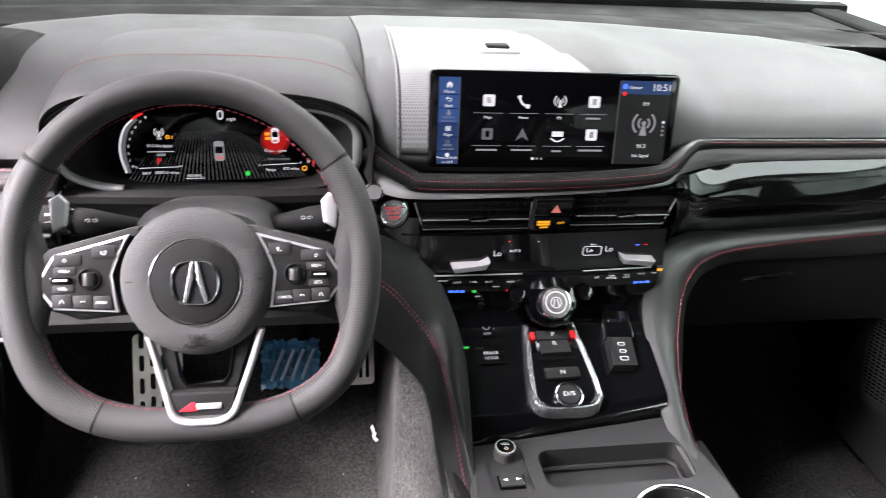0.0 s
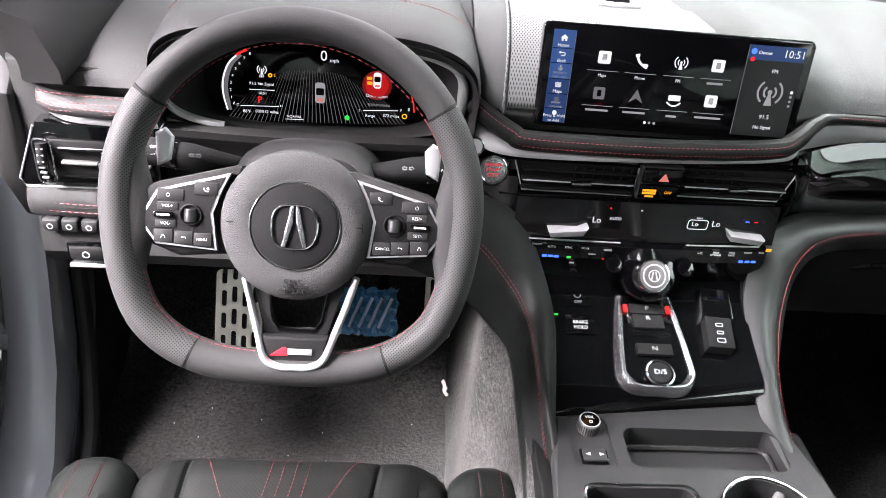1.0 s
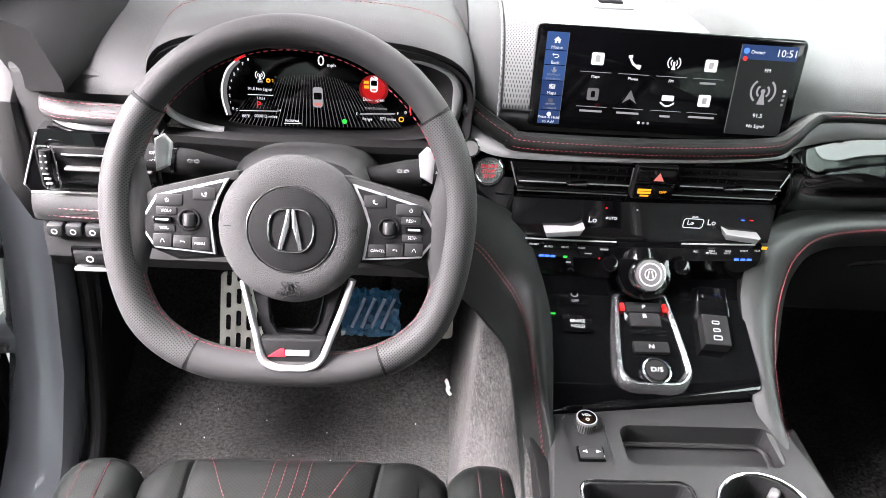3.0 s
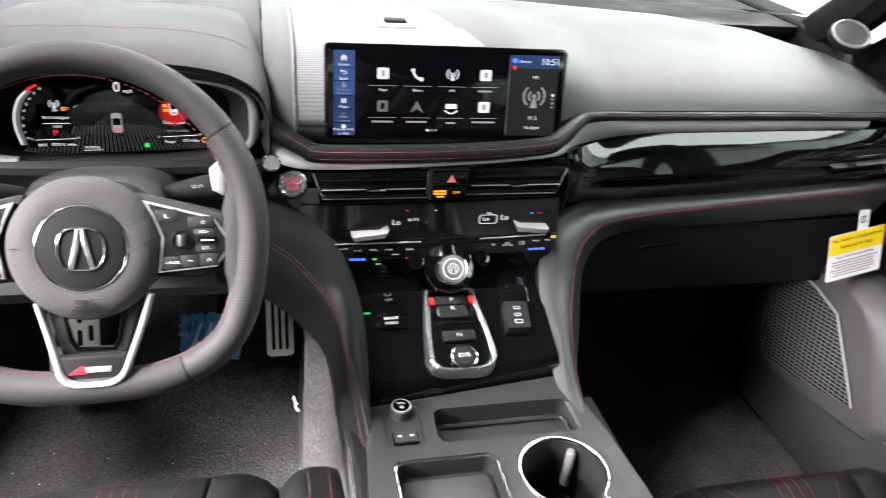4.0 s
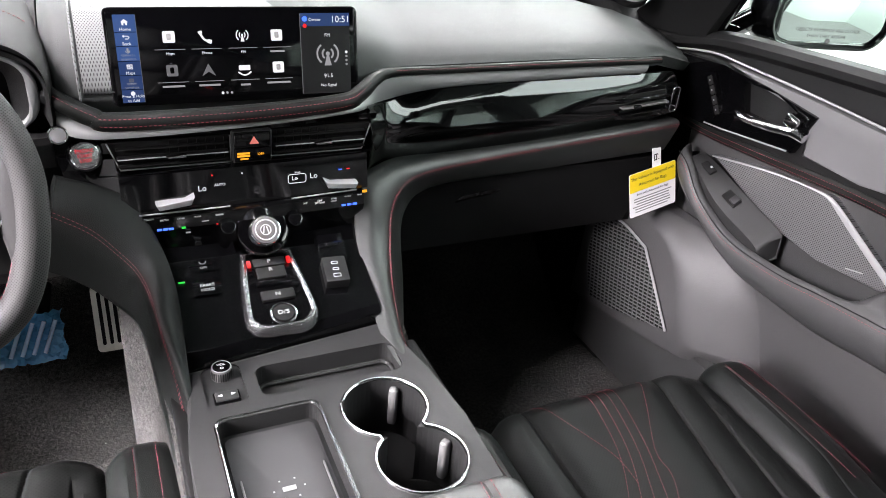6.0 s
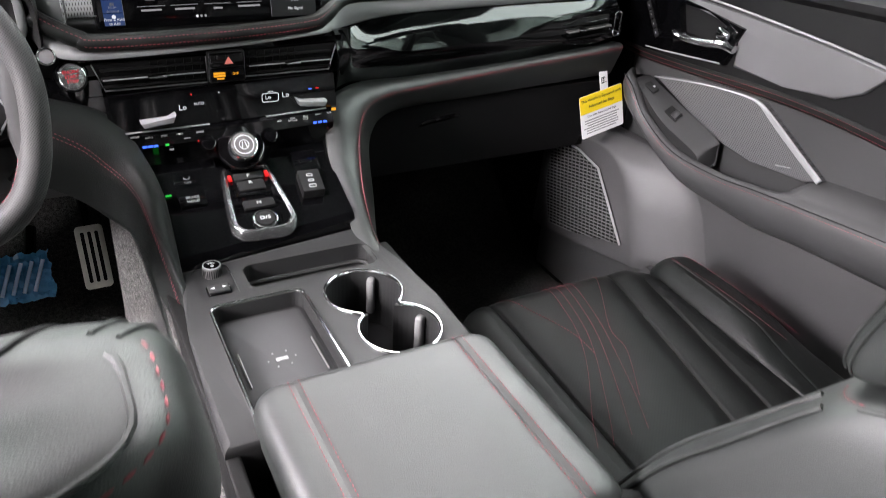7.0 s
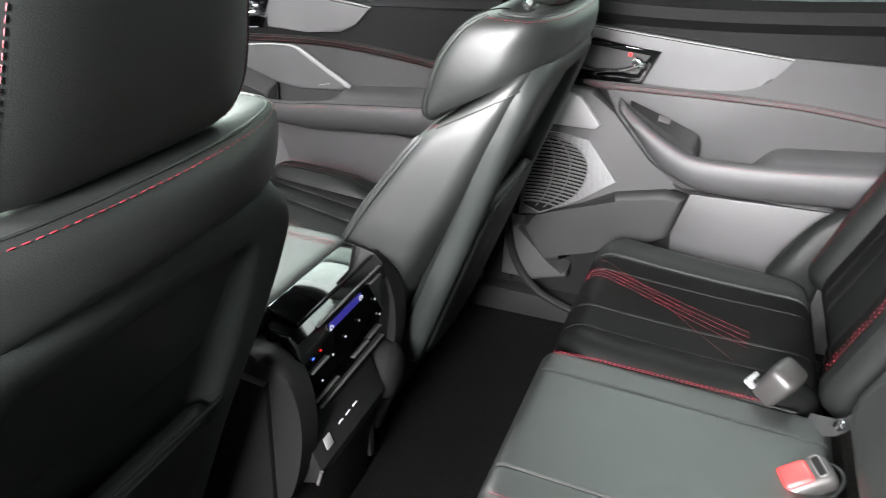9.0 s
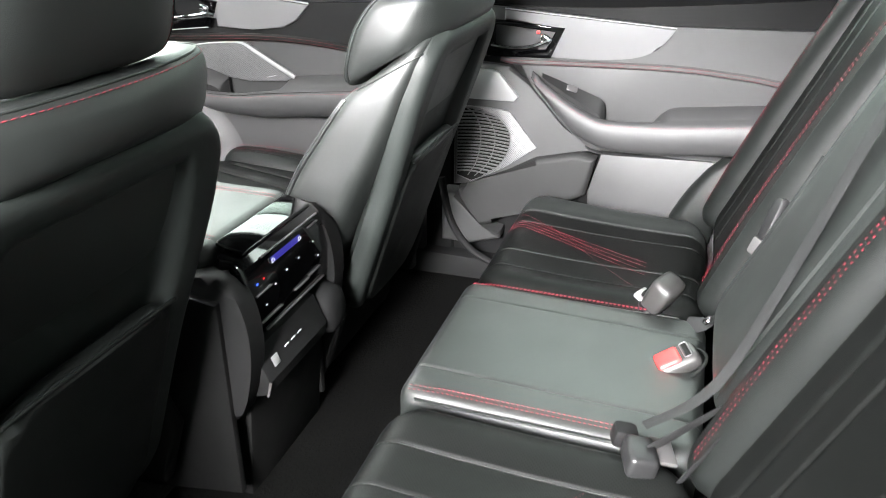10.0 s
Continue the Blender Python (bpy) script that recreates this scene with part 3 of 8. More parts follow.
# gloss panels
ribbon("gloss_panel", [(0.165, .212, .702), (0.21, .262, .690), (0.30, .278, .701), (0.5, .28, .705), (0.68, .286, .705), (0.76, .30, .70)],
       [(0.165, .205, .615), (0.21, .255, .606), (0.30, .275, .596), (0.5, .28, .603), (0.68, .285, .615), (0.78, .30, .62)], LACQUER, bulge=0.020, label="piano black panel with a raised crease")
FACET = [(0.235, .2530, .6665, .6635), (0.30, .2660, .6715, .650), (0.37, .2675, .6765, .650), (0.50, .2670, .6845, .6545), (0.57, .2700, .6850, .667), (0.618, .2720, .6830, .681)]
ribbon("crease_panel", [(x, y - 0.367 * (0.69 - zt), zt) for x, y, zt, zb in FACET], [(x, y - 0.367 * (0.69 - zb), zb) for x, y, zt, zb in FACET], LACQUER, bulge=0.0004, label="raised flat facet of the piano black panel")

# padded legs and bolster round the centre stack
STITCH_R = [(0.158, -0.10, .445), (0.155, 0.0, .450), (0.166, 0.08, .468), (0.182, 0.15, .505), (0.195, 0.185, .552), (0.215, 0.205, .577), (0.25, 0.225, .586), (0.32, 0.243, .588), (0.5, 0.25, .601), (0.76, 0.255, .619)]
IN_R = [(0.140, -0.10, .447), (0.130, 0.03, .455), (0.138, 0.10, .480), (0.138, 0.17, .530), (0.150, 0.20, .590), (0.190, 0.225, .606), (0.25, 0.255, .604), (0.32, 0.268, .600), (0.5, 0.275, .605), (0.76, 0.285, .622)]
KNEE_STITCH = [(-0.122, -0.055, .420), (-0.124, -0.030, .430), (-0.129, 0.020, .463), (-0.135, 0.045, .498), (-0.139, 0.068, .520), (-0.143, 0.100, .534), (-0.152, 0.132, .545), (-0.170, 0.152, .562), (-0.196, 0.165, .588), (-0.235, 0.175, .612)]
KNEE_IN = [(-0.114, -0.055, .438), (-0.114, -0.030, .447), (-0.113, 0.020, .465), (-0.112, 0.045, .484), (-0.111, 0.080, .512), (-0.112, 0.112, .534), (-0.120, 0.158, .558), (-0.138, 0.190, .592), (-0.168, 0.203, .622), (-0.225, 0.210, .640)]
KNEE_LOW = [(-0.140, -0.055, .385), (-0.141, -0.020, .405), (-0.146, 0.030, .440), (-0.149, 0.060, .462), (-0.153, 0.085, .476), (-0.163, 0.115, .484), (-0.182, 0.140, .494), (-0.208, 0.155, .515), (-0.242, 0.165, .535), (-0.285, 0.175, .548)]
LOW_R = [(0.165, -0.10, .40), (0.175, 0.0, .36), (0.195, 0.10, .38), (0.215, 0.17, .44), (0.225, 0.215, .50), (0.24, 0.235, .53), (0.27, 0.255, .543), (0.33, 0.268, .548), (0.5, 0.273, .552), (0.76, 0.278, .562)]


def padded_leg(name, inner, seam, low, side, mat):
    """A leather-covered pad between three lines, with stitching along the middle one."""
    s, i, l = spline(seam, 8), spline(inner, 8), spline(low, 8)
    rows = []
    for a, b, c in zip(i, s, l):
        m1 = (a + b) / 2 + np.array([0, -0.005, 0.006])
        m2 = (b + c) / 2 + np.array([side * -0.003, -0.004, 0.001])
        rows.append([tuple(p) for p in spline([a, m1, b, m2, c], 4)])
    part(name, sheet(rows, (side * 0.004, 0.02, -0.004)), mat, dash, "black padded leather with red stitching", flat=60)
    stitches([[tuple(p + np.array([0, -0.002, 0.002])) for p in s], [tuple(p * 0.93 + q * 0.07 + np.array([0, -0.002, 0.002])) for p, q in zip(s, l)]], dash)


padded_leg("knee_bolster", IN_R, STITCH_R, LOW_R, 1, LEATHER_SMOOTH)
padded_leg("knee_pad", KNEE_IN, KNEE_STITCH, KNEE_LOW, -1, LEATHER)
ribbon("knee_pad_top", [(-0.222, .225, .66), (-0.21, .215, .60), (-0.19, .21, .57)], [(-0.16, .205, .66), (-0.155, .20, .60), (-0.15, .2, .56)], GLOSS)

# glove box
glove = part("glove_box_door", sheet([[(x, y, z) for y, z in ((.283, .548), (.288, .54), (.30, .50), (.315, .44), (.335, .39))] for x in np.linspace(0.24, 0.75, 8)], (0, 0.015, 0)), DOOR_DARK, dash, "black glove box lid")
hd = part("glove_box_handle", tube(spline([(0.355, .306, .494), (0.38, .30, .502), (0.42, .299, .507), (0.447, .302, .512)], 5), 0.004, 8, r2=0.006), GLOSS, dash)
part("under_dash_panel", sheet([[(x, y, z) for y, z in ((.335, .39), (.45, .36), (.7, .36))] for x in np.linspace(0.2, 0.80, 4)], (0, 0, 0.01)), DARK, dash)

# driver's side of the dash
ribbon("driver_roll", [(-0.712, .272, .711), (-0.695, .250, .709), (-0.64, .238, .709), (-0.56, .236, .709)], [(-0.712, .268, .690), (-0.695, .240, .689), (-0.64, .228, .689), (-0.56, .227, .689)], HOOD, bulge=0.008)
stitches([[(-0.700, .244, .7115), (-0.68, .2385, .7115), (-0.64, .2335, .7115), (-0.56, .2315, .7115)], [(-0.703, .243, .7010), (-0.68, .2275, .7010), (-0.64, .2215, .7010), (-0.56, .2200, .7010)]], dash, length=0.0050, gap=0.0026, r=0.0007)
stitches([[(-0.702, .246, .7045), (-0.68, .2335, .7045), (-0.62, .2285, .7045), (-0.56, .2285, .7045)], [(-0.702, .243, .6955), (-0.68, .229, .6955), (-0.62, .2235, .6955), (-0.56, .2235, .6955)]], dash)
ribbon("driver_strip", [(-0.700, .262, .689), (-0.66, .238, .6885), (-0.56, .236, .6885)], [(-0.700, .26, .678), (-0.66, .236, .678), (-0.56, .234, .678)], SATIN, bulge=0.003)
part("driver_side_panel", prism([(-0.74, .74), (-0.60, .735), (-0.60, .50), (-0.68, .49), (-0.735, .55)], "y", 0.262, 0.32, 0.01), HOOD, dash)
ribbon("lower_roll", [(-0.738, .250, .592), (-0.725, .234, .5935), (-0.68, .228, .5945), (-0.56, .224, .596)], [(-0.742, .248, .556), (-0.728, .232, .558), (-0.68, .226, .561), (-0.56, .222, .563)], HOOD, bulge=0.005)
stitches([[(-0.735, .238, z - 0.001), (-0.722, .2275, z), (-0.68, .2215, z + 0.0015), (-0.57, .2178, z + 0.003)] for z in (.5785, .5675)], dash, length=0.0050, gap=0.0026, r=0.0007)
part("roll_seam", tube([(-0.735, .2395, .572), (-0.722, .2285, .573), (-0.68, .2225, .5745), (-0.57, .2185, .576)], 0.0010, 6), DARK, dash)
part("knee_panel", sheet([[(x, y, z) for y, z in ((.238, .57), (.228, .54), (.225, .51), (.24, .487), (.28, .47), (.40, .45))] for x in np.linspace(-0.725, -0.17, 12)], (0, 0.02, 0.0)), HOOD, dash, "black plastic knee panel")
part("cowl_under_wheel", sheet([[(x, .30 - 0.06 * math.cos((x + .39) * 6), z) for z in (.675, .65, .62, .56)] for x in np.linspace(-0.60, -0.20, 14)], (0, 0.02, 0)), HOOD, dash)

# cluster hood
def arch(y, hw, top, low, expo=0.6, lean=0.0, cx=-0.390, n=36):
    row = []
    for a in np.linspace(-10, 190, n):
        c, q = math.cos(radians(a)), math.sin(radians(a))
        row.append((cx + hw * math.copysign(abs(c) ** expo, c), y + lean * (1 - max(q, 0)) ** 1.3, low + (top - low) * math.copysign(abs(q) ** expo, q)))
    return row


hood_rows = [arch(0.200, .164, .806, .742, .6, 0.03), arch(0.178, .169, .815, .742, .6, 0.03), arch(0.172, .173, .824, .735, .6, 0.03), arch(0.182, .176, .831, .73, .6, 0.03), arch(0.215, .177, .835, .73, .58, 0.03), arch(0.255, .178, .837, .73, .55, 0.03), arch(0.34, .180, .834, .73, .55, 0.03), arch(0.44, .185, .822, .72, .55, 0.03), arch(0.55, .195, .795, .70, .55, 0.03)]
part("cluster_hood", sheet(hood_rows, (0, 0.004, -0.008)), HOOD, dash, "black leather-grained cluster hood with red stitching", flat=60)
stitches([[(p[0], p[1], p[2] + 0.001) for p in hood_rows[5][8:29]]], dash)
# inner bowl of the cluster
bowl = []
for y, hw, hh, cz, ln in ((0.196, .166, .063, .745, 0.020), (0.200, .161, .059, .744, 0.020), (0.24, .150, .054, .735, 0.012), (0.284, .132, .050, .724, 0.0)):
    bowl.append([(-0.395 + hw * math.copysign(abs(math.cos(a)) ** 0.62, math.cos(a)), y + ln * (1 - math.sin(a)), cz + hh * math.copysign(abs(math.sin(a)) ** 0.62, math.sin(a))) for a in np.linspace(0, 2 * math.pi, 48, endpoint=False)])
part("cluster_bowl", loft(bowl, cap=False), HOOD, dash, "black bowl round the cluster", flat=60)
part("bowl_back", prism(rounded(0.27, 0.104, 0.035, 6, -0.395, 0.724), "y", 0.286, 0.290, 0), DARK, dash)
for sx in (-1, 1):
    arc = [(-0.395 + sx * 0.162 * abs(math.cos(a)) ** 0.62, 0.194 + 0.02 * (1 - math.sin(a)), .7445 + 0.060 * math.copysign(abs(math.sin(a)) ** 0.62, math.sin(a))) for a in np.radians(np.linspace(-62 if sx < 0 else -40, 68, 30))]
    part("bowl_trim", tube(arc, 0.0060, 10, r2=0.0042), SILVER_PAINT, dash, "satin silver trim ring")
part("bowl_ledge", sheet([[(x, y + 0.25 * (x + .395) ** 2, z) for y, z in ((.205, .690), (.208, .680), (.225, .665), (.235, .64))] for x in np.linspace(-0.56, -0.225, 16)], (0, 0.02, 0)), HOOD, dash, "grey-black cowl below the cluster")


# ---- instrument cluster ----
cluster = thing("instrument_cluster", "digital instrument cluster, lit, showing a door-open warning", "display", pose(-0.395, 0.270, 0.7225, 84, 0, 0))
part("display", prism([(-0.1131, -0.0269), (-0.1131, -0.0033), (-0.1055, 0.022), (-0.0877, 0.0407), (-0.0633, 0.0490), (0, 0.0545), (0.0595, 0.0505), (0.0904, 0.0355), (0.111, 0.0077), (0.1181, -0.0138), (0.109, -0.0276), (0.0581, -0.0366), (0, -0.0401), (-0.0708, -0.0422), (-0.1033, -0.0363)], "z", -0.004, 0.0005, 0.0008), SCREEN, cluster, "dark lit display glass")
for x0, y0, s_, body_text, mat in ((0.0061, 0.0399, 0.0170, "0", GLOW_WHITE), (0.0180, 0.0357, 0.0058, "mph", GLOW_WHITE), (-0.064, 0.0119, 0.0045, "FM", GLOW_WHITE), (-0.0644, 0.0034, 0.0048, "91.5 No Signal", GLOW_WHITE), (-0.0636, -0.0075, 0.0045, "10:51", GLOW_WHITE), (-0.0666, -0.0155, 0.0105, "P", GLOW_RED), (-0.082, -0.0300, 0.0050, "88\u00b0F", GLOW_WHITE), (-0.0590, -0.0291, 0.0050, "000012 miles", GLOW_WHITE), (-0.0278, -0.0329, 0.0042, "NORMAL", GLOW_WHITE), (0.0606, -0.0259, 0.0048, "Range", GLOW_WHITE), (0.0850, -0.0246, 0.0050, "372 miles", GLOW_WHITE), (0.0673, -0.0019, 0.0056, "Door open", GLOW_WHITE), (0.0705, -0.0125, 0.0033, "PUSH TO DISMISS", GLOW_GREY), (0.1057, -0.0157, 0.0052, "0", GLOW_WHITE), (-0.0965, -0.0215, 0.0045, "0", GLOW_WHITE), (-0.0990, -0.0145, 0.0045, "1", GLOW_WHITE), (-0.0998, -0.0060, 0.0045, "2", GLOW_WHITE), (-0.0990, 0.0027, 0.0045, "3", GLOW_WHITE), (-0.0968, 0.0112, 0.0045, "4", GLOW_WHITE), (-0.0930, 0.0190, 0.0045, "5", GLOW_WHITE), (-0.0885, 0.0255, 0.0045, "6", GLOW_WHITE), (-0.0830, 0.0315, 0.0045, "7", GLOW_WHITE), (-0.0765, 0.0370, 0.0045, "8", GLOW_WHITE), (-0.0925, -0.0225, 0.0040, "C", GLOW_WHITE), (-0.0425, -0.0212, 0.0040, "H", GLOW_WHITE), (0.0480, -0.0200, 0.0040, "E", GLOW_WHITE), (0.0965, -0.0172, 0.0040, "F", GLOW_WHITE)):
    text(body_text, s_, pose(x0, y0, 0.0010), mat, cluster, "readout", deep=0.0001)


def flat_bar(x0, y0, x1, y1, w, mat, parent, name, z=0.0007):
    a, b = Vector((x0, y0, z)), Vector((x1, y1, z))
    t = (b - a).normalized()
    n = Vector((-t.y, t.x, 0)) * w / 2
    return part(name, prism([(p.x, p.y) for p in (a + n, b + n, b - n, a - n)], "z", z, z + 0.0002), mat, parent)


# gauge arcs, dividers and the fan of road lines
ARC = spline([(-0.1040, -0.0296, 0.0009), (-0.1082, -0.0108, 0.0009), (-0.1075, 0.0067, 0.0009), (-0.1009, 0.0242, 0.0009), (-0.0900, 0.0355, 0.0009)], 6)
part("gauge_arc", tube(ARC, 0.0011, 6, r2=0.0003), GLOW_WHITE, cluster)
part("gauge_scale", tube([(p[0] * 0.965, p[1], 0.0008) for p in ARC], 0.0022, 6, r2=0.0002), GLOW_DIM, cluster)
part("redline", tube([(-0.0915, 0.0345, 0.0010), (-0.0860, 0.0385, 0.0010), (-0.0795, 0.0415, 0.0010)], 0.0014, 6, r2=0.0004), GLOW_RED, cluster)
part("gauge_arc", tube([(0.1120, -0.0185, 0.0009), (0.1105, -0.0080, 0.0009), (0.1070, 0.004, 0.0009)], 0.0007, 6, r2=0.0003), GLOW_RED, cluster)
for k in range(-21, 22):
    u = k / 21
    xt, yt = -0.004 + 0.060 * u, 0.023 - 0.010 * u * u
    xb, yb = -0.002 + 0.104 * u, -0.0385 + 0.004 * u
    if abs(u) > 0.55:
        t0 = (abs(u) - 0.55) * 0.9
        xt, yt = xt + (xb - xt) * t0, yt + (yb - yt) * t0
    flat_bar(xt + (xb - xt) * 0.45, yt + (yb - yt) * 0.45, xb, yb, 0.00060, GLOW_DIM, cluster, "road_line")
    flat_bar(xt, yt, xt + (xb - xt) * 0.45, yt + (yb - yt) * 0.45, 0.00045, GLOW_FAINT, cluster, "road_line")
part("telltale_ground", rbox((-0.066, -0.006, 0.0007), (0.036, 0.050, 0.0004), 0), SCREEN, cluster)
part("telltale_ground", rbox((0.076, -0.021, 0.0007), (0.062, 0.014, 0.0004), 0, 1, pose(0, 0, 0, 0, 0, 3)), SCREEN, cluster)
part("telltale_ground", rbox((-0.075, -0.0265, 0.0007), (0.056, 0.012, 0.0004), 0, 1, pose(0, 0, 0, 0, 0, 2)), SCREEN, cluster)
for y0, x0, y1, x1 in ((-0.0036, -0.0787, -0.0031, -0.0494), (-0.0235, -0.0892, -0.0218, -0.045), (-0.0199, 0.0519, -0.0176, 0.0928), (-0.0362, -0.038, -0.0358, -0.017)):
    flat_bar(x0, y0, x1, y1, 0.0007, GLOW_WHITE, cluster, "divider", 0.0012)
part("warning_halo", disc((0.0673, 0.0105, 0.0008), 0.0170, 0.0002, 40), GLOW_REDDARK, cluster, "red warning glow")
part("warning_halo", disc((0.0673, 0.0110, 0.00105), 0.0135, 0.0002, 40), GLOW_REDDIM, cluster, "red warning glow")
for cx, cy, sc, m_ in ((0.0022, -0.0025, 1.1, GLOW_GREY), (0.0675, 0.0165, 0.85, GLOW_WHITE)):
    part("car_symbol", prism(rounded(0.0105 * sc, 0.0220 * sc, 0.0032, 4, cx, cy), "z", 0.0013, 0.0015), m_, cluster)
    part("car_symbol", prism(rounded(0.0085 * sc, 0.0075 * sc, 0.0015, 4, cx, cy + 0.0015), "z", 0.00155, 0.0017), SCREEN, cluster)
    part("car_symbol", prism(rounded(0.0070 * sc, 0.0030 * sc, 0.0010, 4, cx, cy - 0.0075 * sc), "z", 0.00155, 0.0017), GLOW_SOFTRED, cluster)
part("telltale", rbox((0.0585, 0.0185, 0.0013), (0.006, 0.0035, 0.0003), 0), GLOW_AMBER, cluster)
part("telltale", rbox((0.0590, 0.0130, 0.0013), (0.006, 0.0035, 0.0003), 0), GLOW_AMBER, cluster)
text("2", 0.0050, pose(-0.0495, 0.0141, 0.0012), GLOW_AMBER, cluster, "telltale", deep=0.0001)
part("telltale", ring((-0.0545, 0.0141, 0.0011), 0.0018, 0.0007), GLOW_AMBER, cluster)
part("telltale", disc((0.0337, -0.0302, 0.0009), 0.0030, 0.0004, 20), GLOW_GREEN, cluster)
part("telltale", ring((0.101, -0.0240, 0.0012), 0.0026, 0.0006), GLOW_AMBER, cluster)


def aerial(cx, cy, r, mat, parent, z=0.0012, arcs=2):
    """A little mast with radio waves on both sides."""
    part("aerial_symbol", disc((cx, cy, z), r * 0.16, 0.0002, 12), mat, parent)
    part("aerial_symbol", prism([(cx - r * 0.05, cy), (cx + r * 0.05, cy), (cx + r * 0.28, cy - r * 0.9), (cx - r * 0.28, cy - r * 0.9)], "z", z, z + 0.0002), mat, parent)
    for k in range(arcs):
        q = r * (0.42 + 0.42 * k / max(1, arcs - 1))
        for sx in (-1, 1):
            part("aerial_wave", tube([(cx + sx * q * math.cos(a), cy + q * math.sin(a), z) for a in np.radians(np.linspace(-52, 52, 9))], r * 0.07, 6, r2=0.0001, up=(0, 0, 1)), mat, parent)


aerial(-0.0638, 0.0200, 0.0062, GLOW_WHITE, cluster)

# ---- touch screen ----
screen = thing("touch_screen", "wide black touch screen, lit, standing on the dash", "display", pose(0.0, 0.226, 0.776, 79.5, 0, -0.8))
W, H = 0.302, 0.113
part("housing", prism(rounded(W, H, 0.006), "z", -0.014, -0.001, 0.002), GLOSS, screen)
part("glass", prism(rounded(W - 0.006, H - 0.006, 0.004), "z", -0.001, 0.001, 0.0005), SCREEN, screen, "black display glass")


def su(u, v, dz=0.0016):
    return pose((u - 0.5) * W, (0.5 - v) * H, dz)


def quad(u0, v0, u1, v1, mat, parent, name, r=0.0004, z=0.0012):
    a, b = su(u0, v0).translation, su(u1, v1).translation
    return part(name, prism(rounded(abs(b.x - a.x), abs(b.y - a.y), min(r, abs(b.y - a.y) * 0.45), 3, (a.x + b.x) / 2, (a.y + b.y) / 2), "z", z, z + 0.0002), mat, parent)


quad(0.035, 0.07, 0.115, 0.53, GLOW_BLUE, screen, "side_bar")
quad(0.035, 0.53, 0.115, 0.96, GLOW_BLUE2, screen, "side_bar")
quad(0.755, 0.07, 0.965, 0.21, GLOW_BLUE2, screen, "status_bar")
quad(0.755, 0.21, 0.965, 0.955, GLOW_PANE, screen, "radio_pane")
quad(0.751, 0.07, 0.7535, 0.955, GLOW_DIM, screen, "divider")
quad(0.1148, 0.07, 0.1165, 0.96, GLOW_DIM, screen, "divider")
for v in (.24, .38, .53, .675, .82):
    quad(0.036, v, 0.114, v + .006, SCREEN, screen, "divider", z=0.0013)
for u, v, s_, b_, m_ in ((0.075, .215, .0050, "Home", GLOW_WHITE), (.075, .36, .0050, "Back", GLOW_WHITE), (.075, .655, .0050, "Maps", GLOW_WHITE), (.075, .895, .0046, "Press & Hold", GLOW_WHITE), (.075, .94, .0046, "to Add", GLOW_WHITE), (.23, .47, .0046, "Maps", GLOW_WHITE), (.37, .47, .0046, "Phone", GLOW_WHITE), (.513, .47, .0046, "FM", GLOW_WHITE), (.925, .14, .0115, "10:51", GLOW_WHITE), (.815, .14, .0055, "Owner", GLOW_WHITE), (.866, .31, .0058, "FM", GLOW_WHITE), (.866, .76, .0068, "91.5", GLOW_WHITE), (.866, .865, .0054, "No Signal", GLOW_WHITE)):
    text(b_, s_, su(u, v), m_, screen, "caption", deep=0.0001)
# names of makers stay plain bars
for u, v, w_ in ((.075, .475, .05), (.075, .515, .055), (.075, .765, .035), (.075, .805, .05), (.652, .47, .06), (.23, .81, .085), (.37, .81, .085), (.513, .82, .04), (.652, .81, .10)):
    quad(u - w_ / 2, v - .010, u + w_ / 2, v + .010, GLOW_GREY, screen, "caption_bar")
for u in (.23, .37, .513, .652):
    for v in (.36, .70):
        quad(u - .058, v + .064, u + .058, v + .069, GLOW_GREY, screen, "icon_line")
for u, v, w_, m_ in ((.23, .30, .026, GLOW_WHITE), (.652, .30, .026, GLOW_WHITE), (.652, .645, .026, GLOW_WHITE), (.23, .645, .024, GLOW_DIM)):
    quad(u - w_ * .9, v - .062, u + w_ * .9, v + .058, m_, screen, "icon", 0.0018)
    quad(u - w_ * .32, v - .035, u + w_ * .32, v + .028, GLOW_GREYDARK if m_ is GLOW_WHITE else SCREEN, screen, "icon_mark", 0.0012, z=0.0015)
ph = su(.37, .30).translation
part("phone_icon", tube(spline([(ph.x - .0065, ph.y + .0065, .0016), (ph.x - .005, ph.y + .001, .0016), (ph.x - .001, ph.y - .004, .0016), (ph.x + .0065, ph.y - .0065, .0016)], 4), [0.0024] * 3 + [0.0013] * 7 + [0.0024] * 3, 8, r2=0.0002, up=(0, 0, 1)), GLOW_WHITE, screen)
p0 = su(.513, .30).translation
aerial(p0.x, p0.y + 0.001, 0.0085, GLOW_WHITE, screen, 0.0014)
p0 = su(.866, .53).translation
aerial(p0.x, p0.y + 0.002, 0.0165, GLOW_GREY, screen, 0.0016)
p0 = su(.37, .65).translation
part("arrow_icon", prism([(p0.x, p0.y + .008), (p0.x + .008, p0.y - .007), (p0.x, p0.y - .002), (p0.x - .008, p0.y - .007)], "z", .0012, .0014), GLOW_DIM, screen)
p0 = su(.513, .655).translation
part("smile_icon", tube([(p0.x - .008 + .016 * k / 8, p0.y - .003 - .004 * math.sin(math.pi * k / 8), .0014) for k in range(9)], 0.0009, 6, r2=0.0002), GLOW_WHITE, screen)
quad(.49, .61, .536, .665, GLOW_WHITE, screen, "icon", 0.001)
q = su(.075, .145).translation
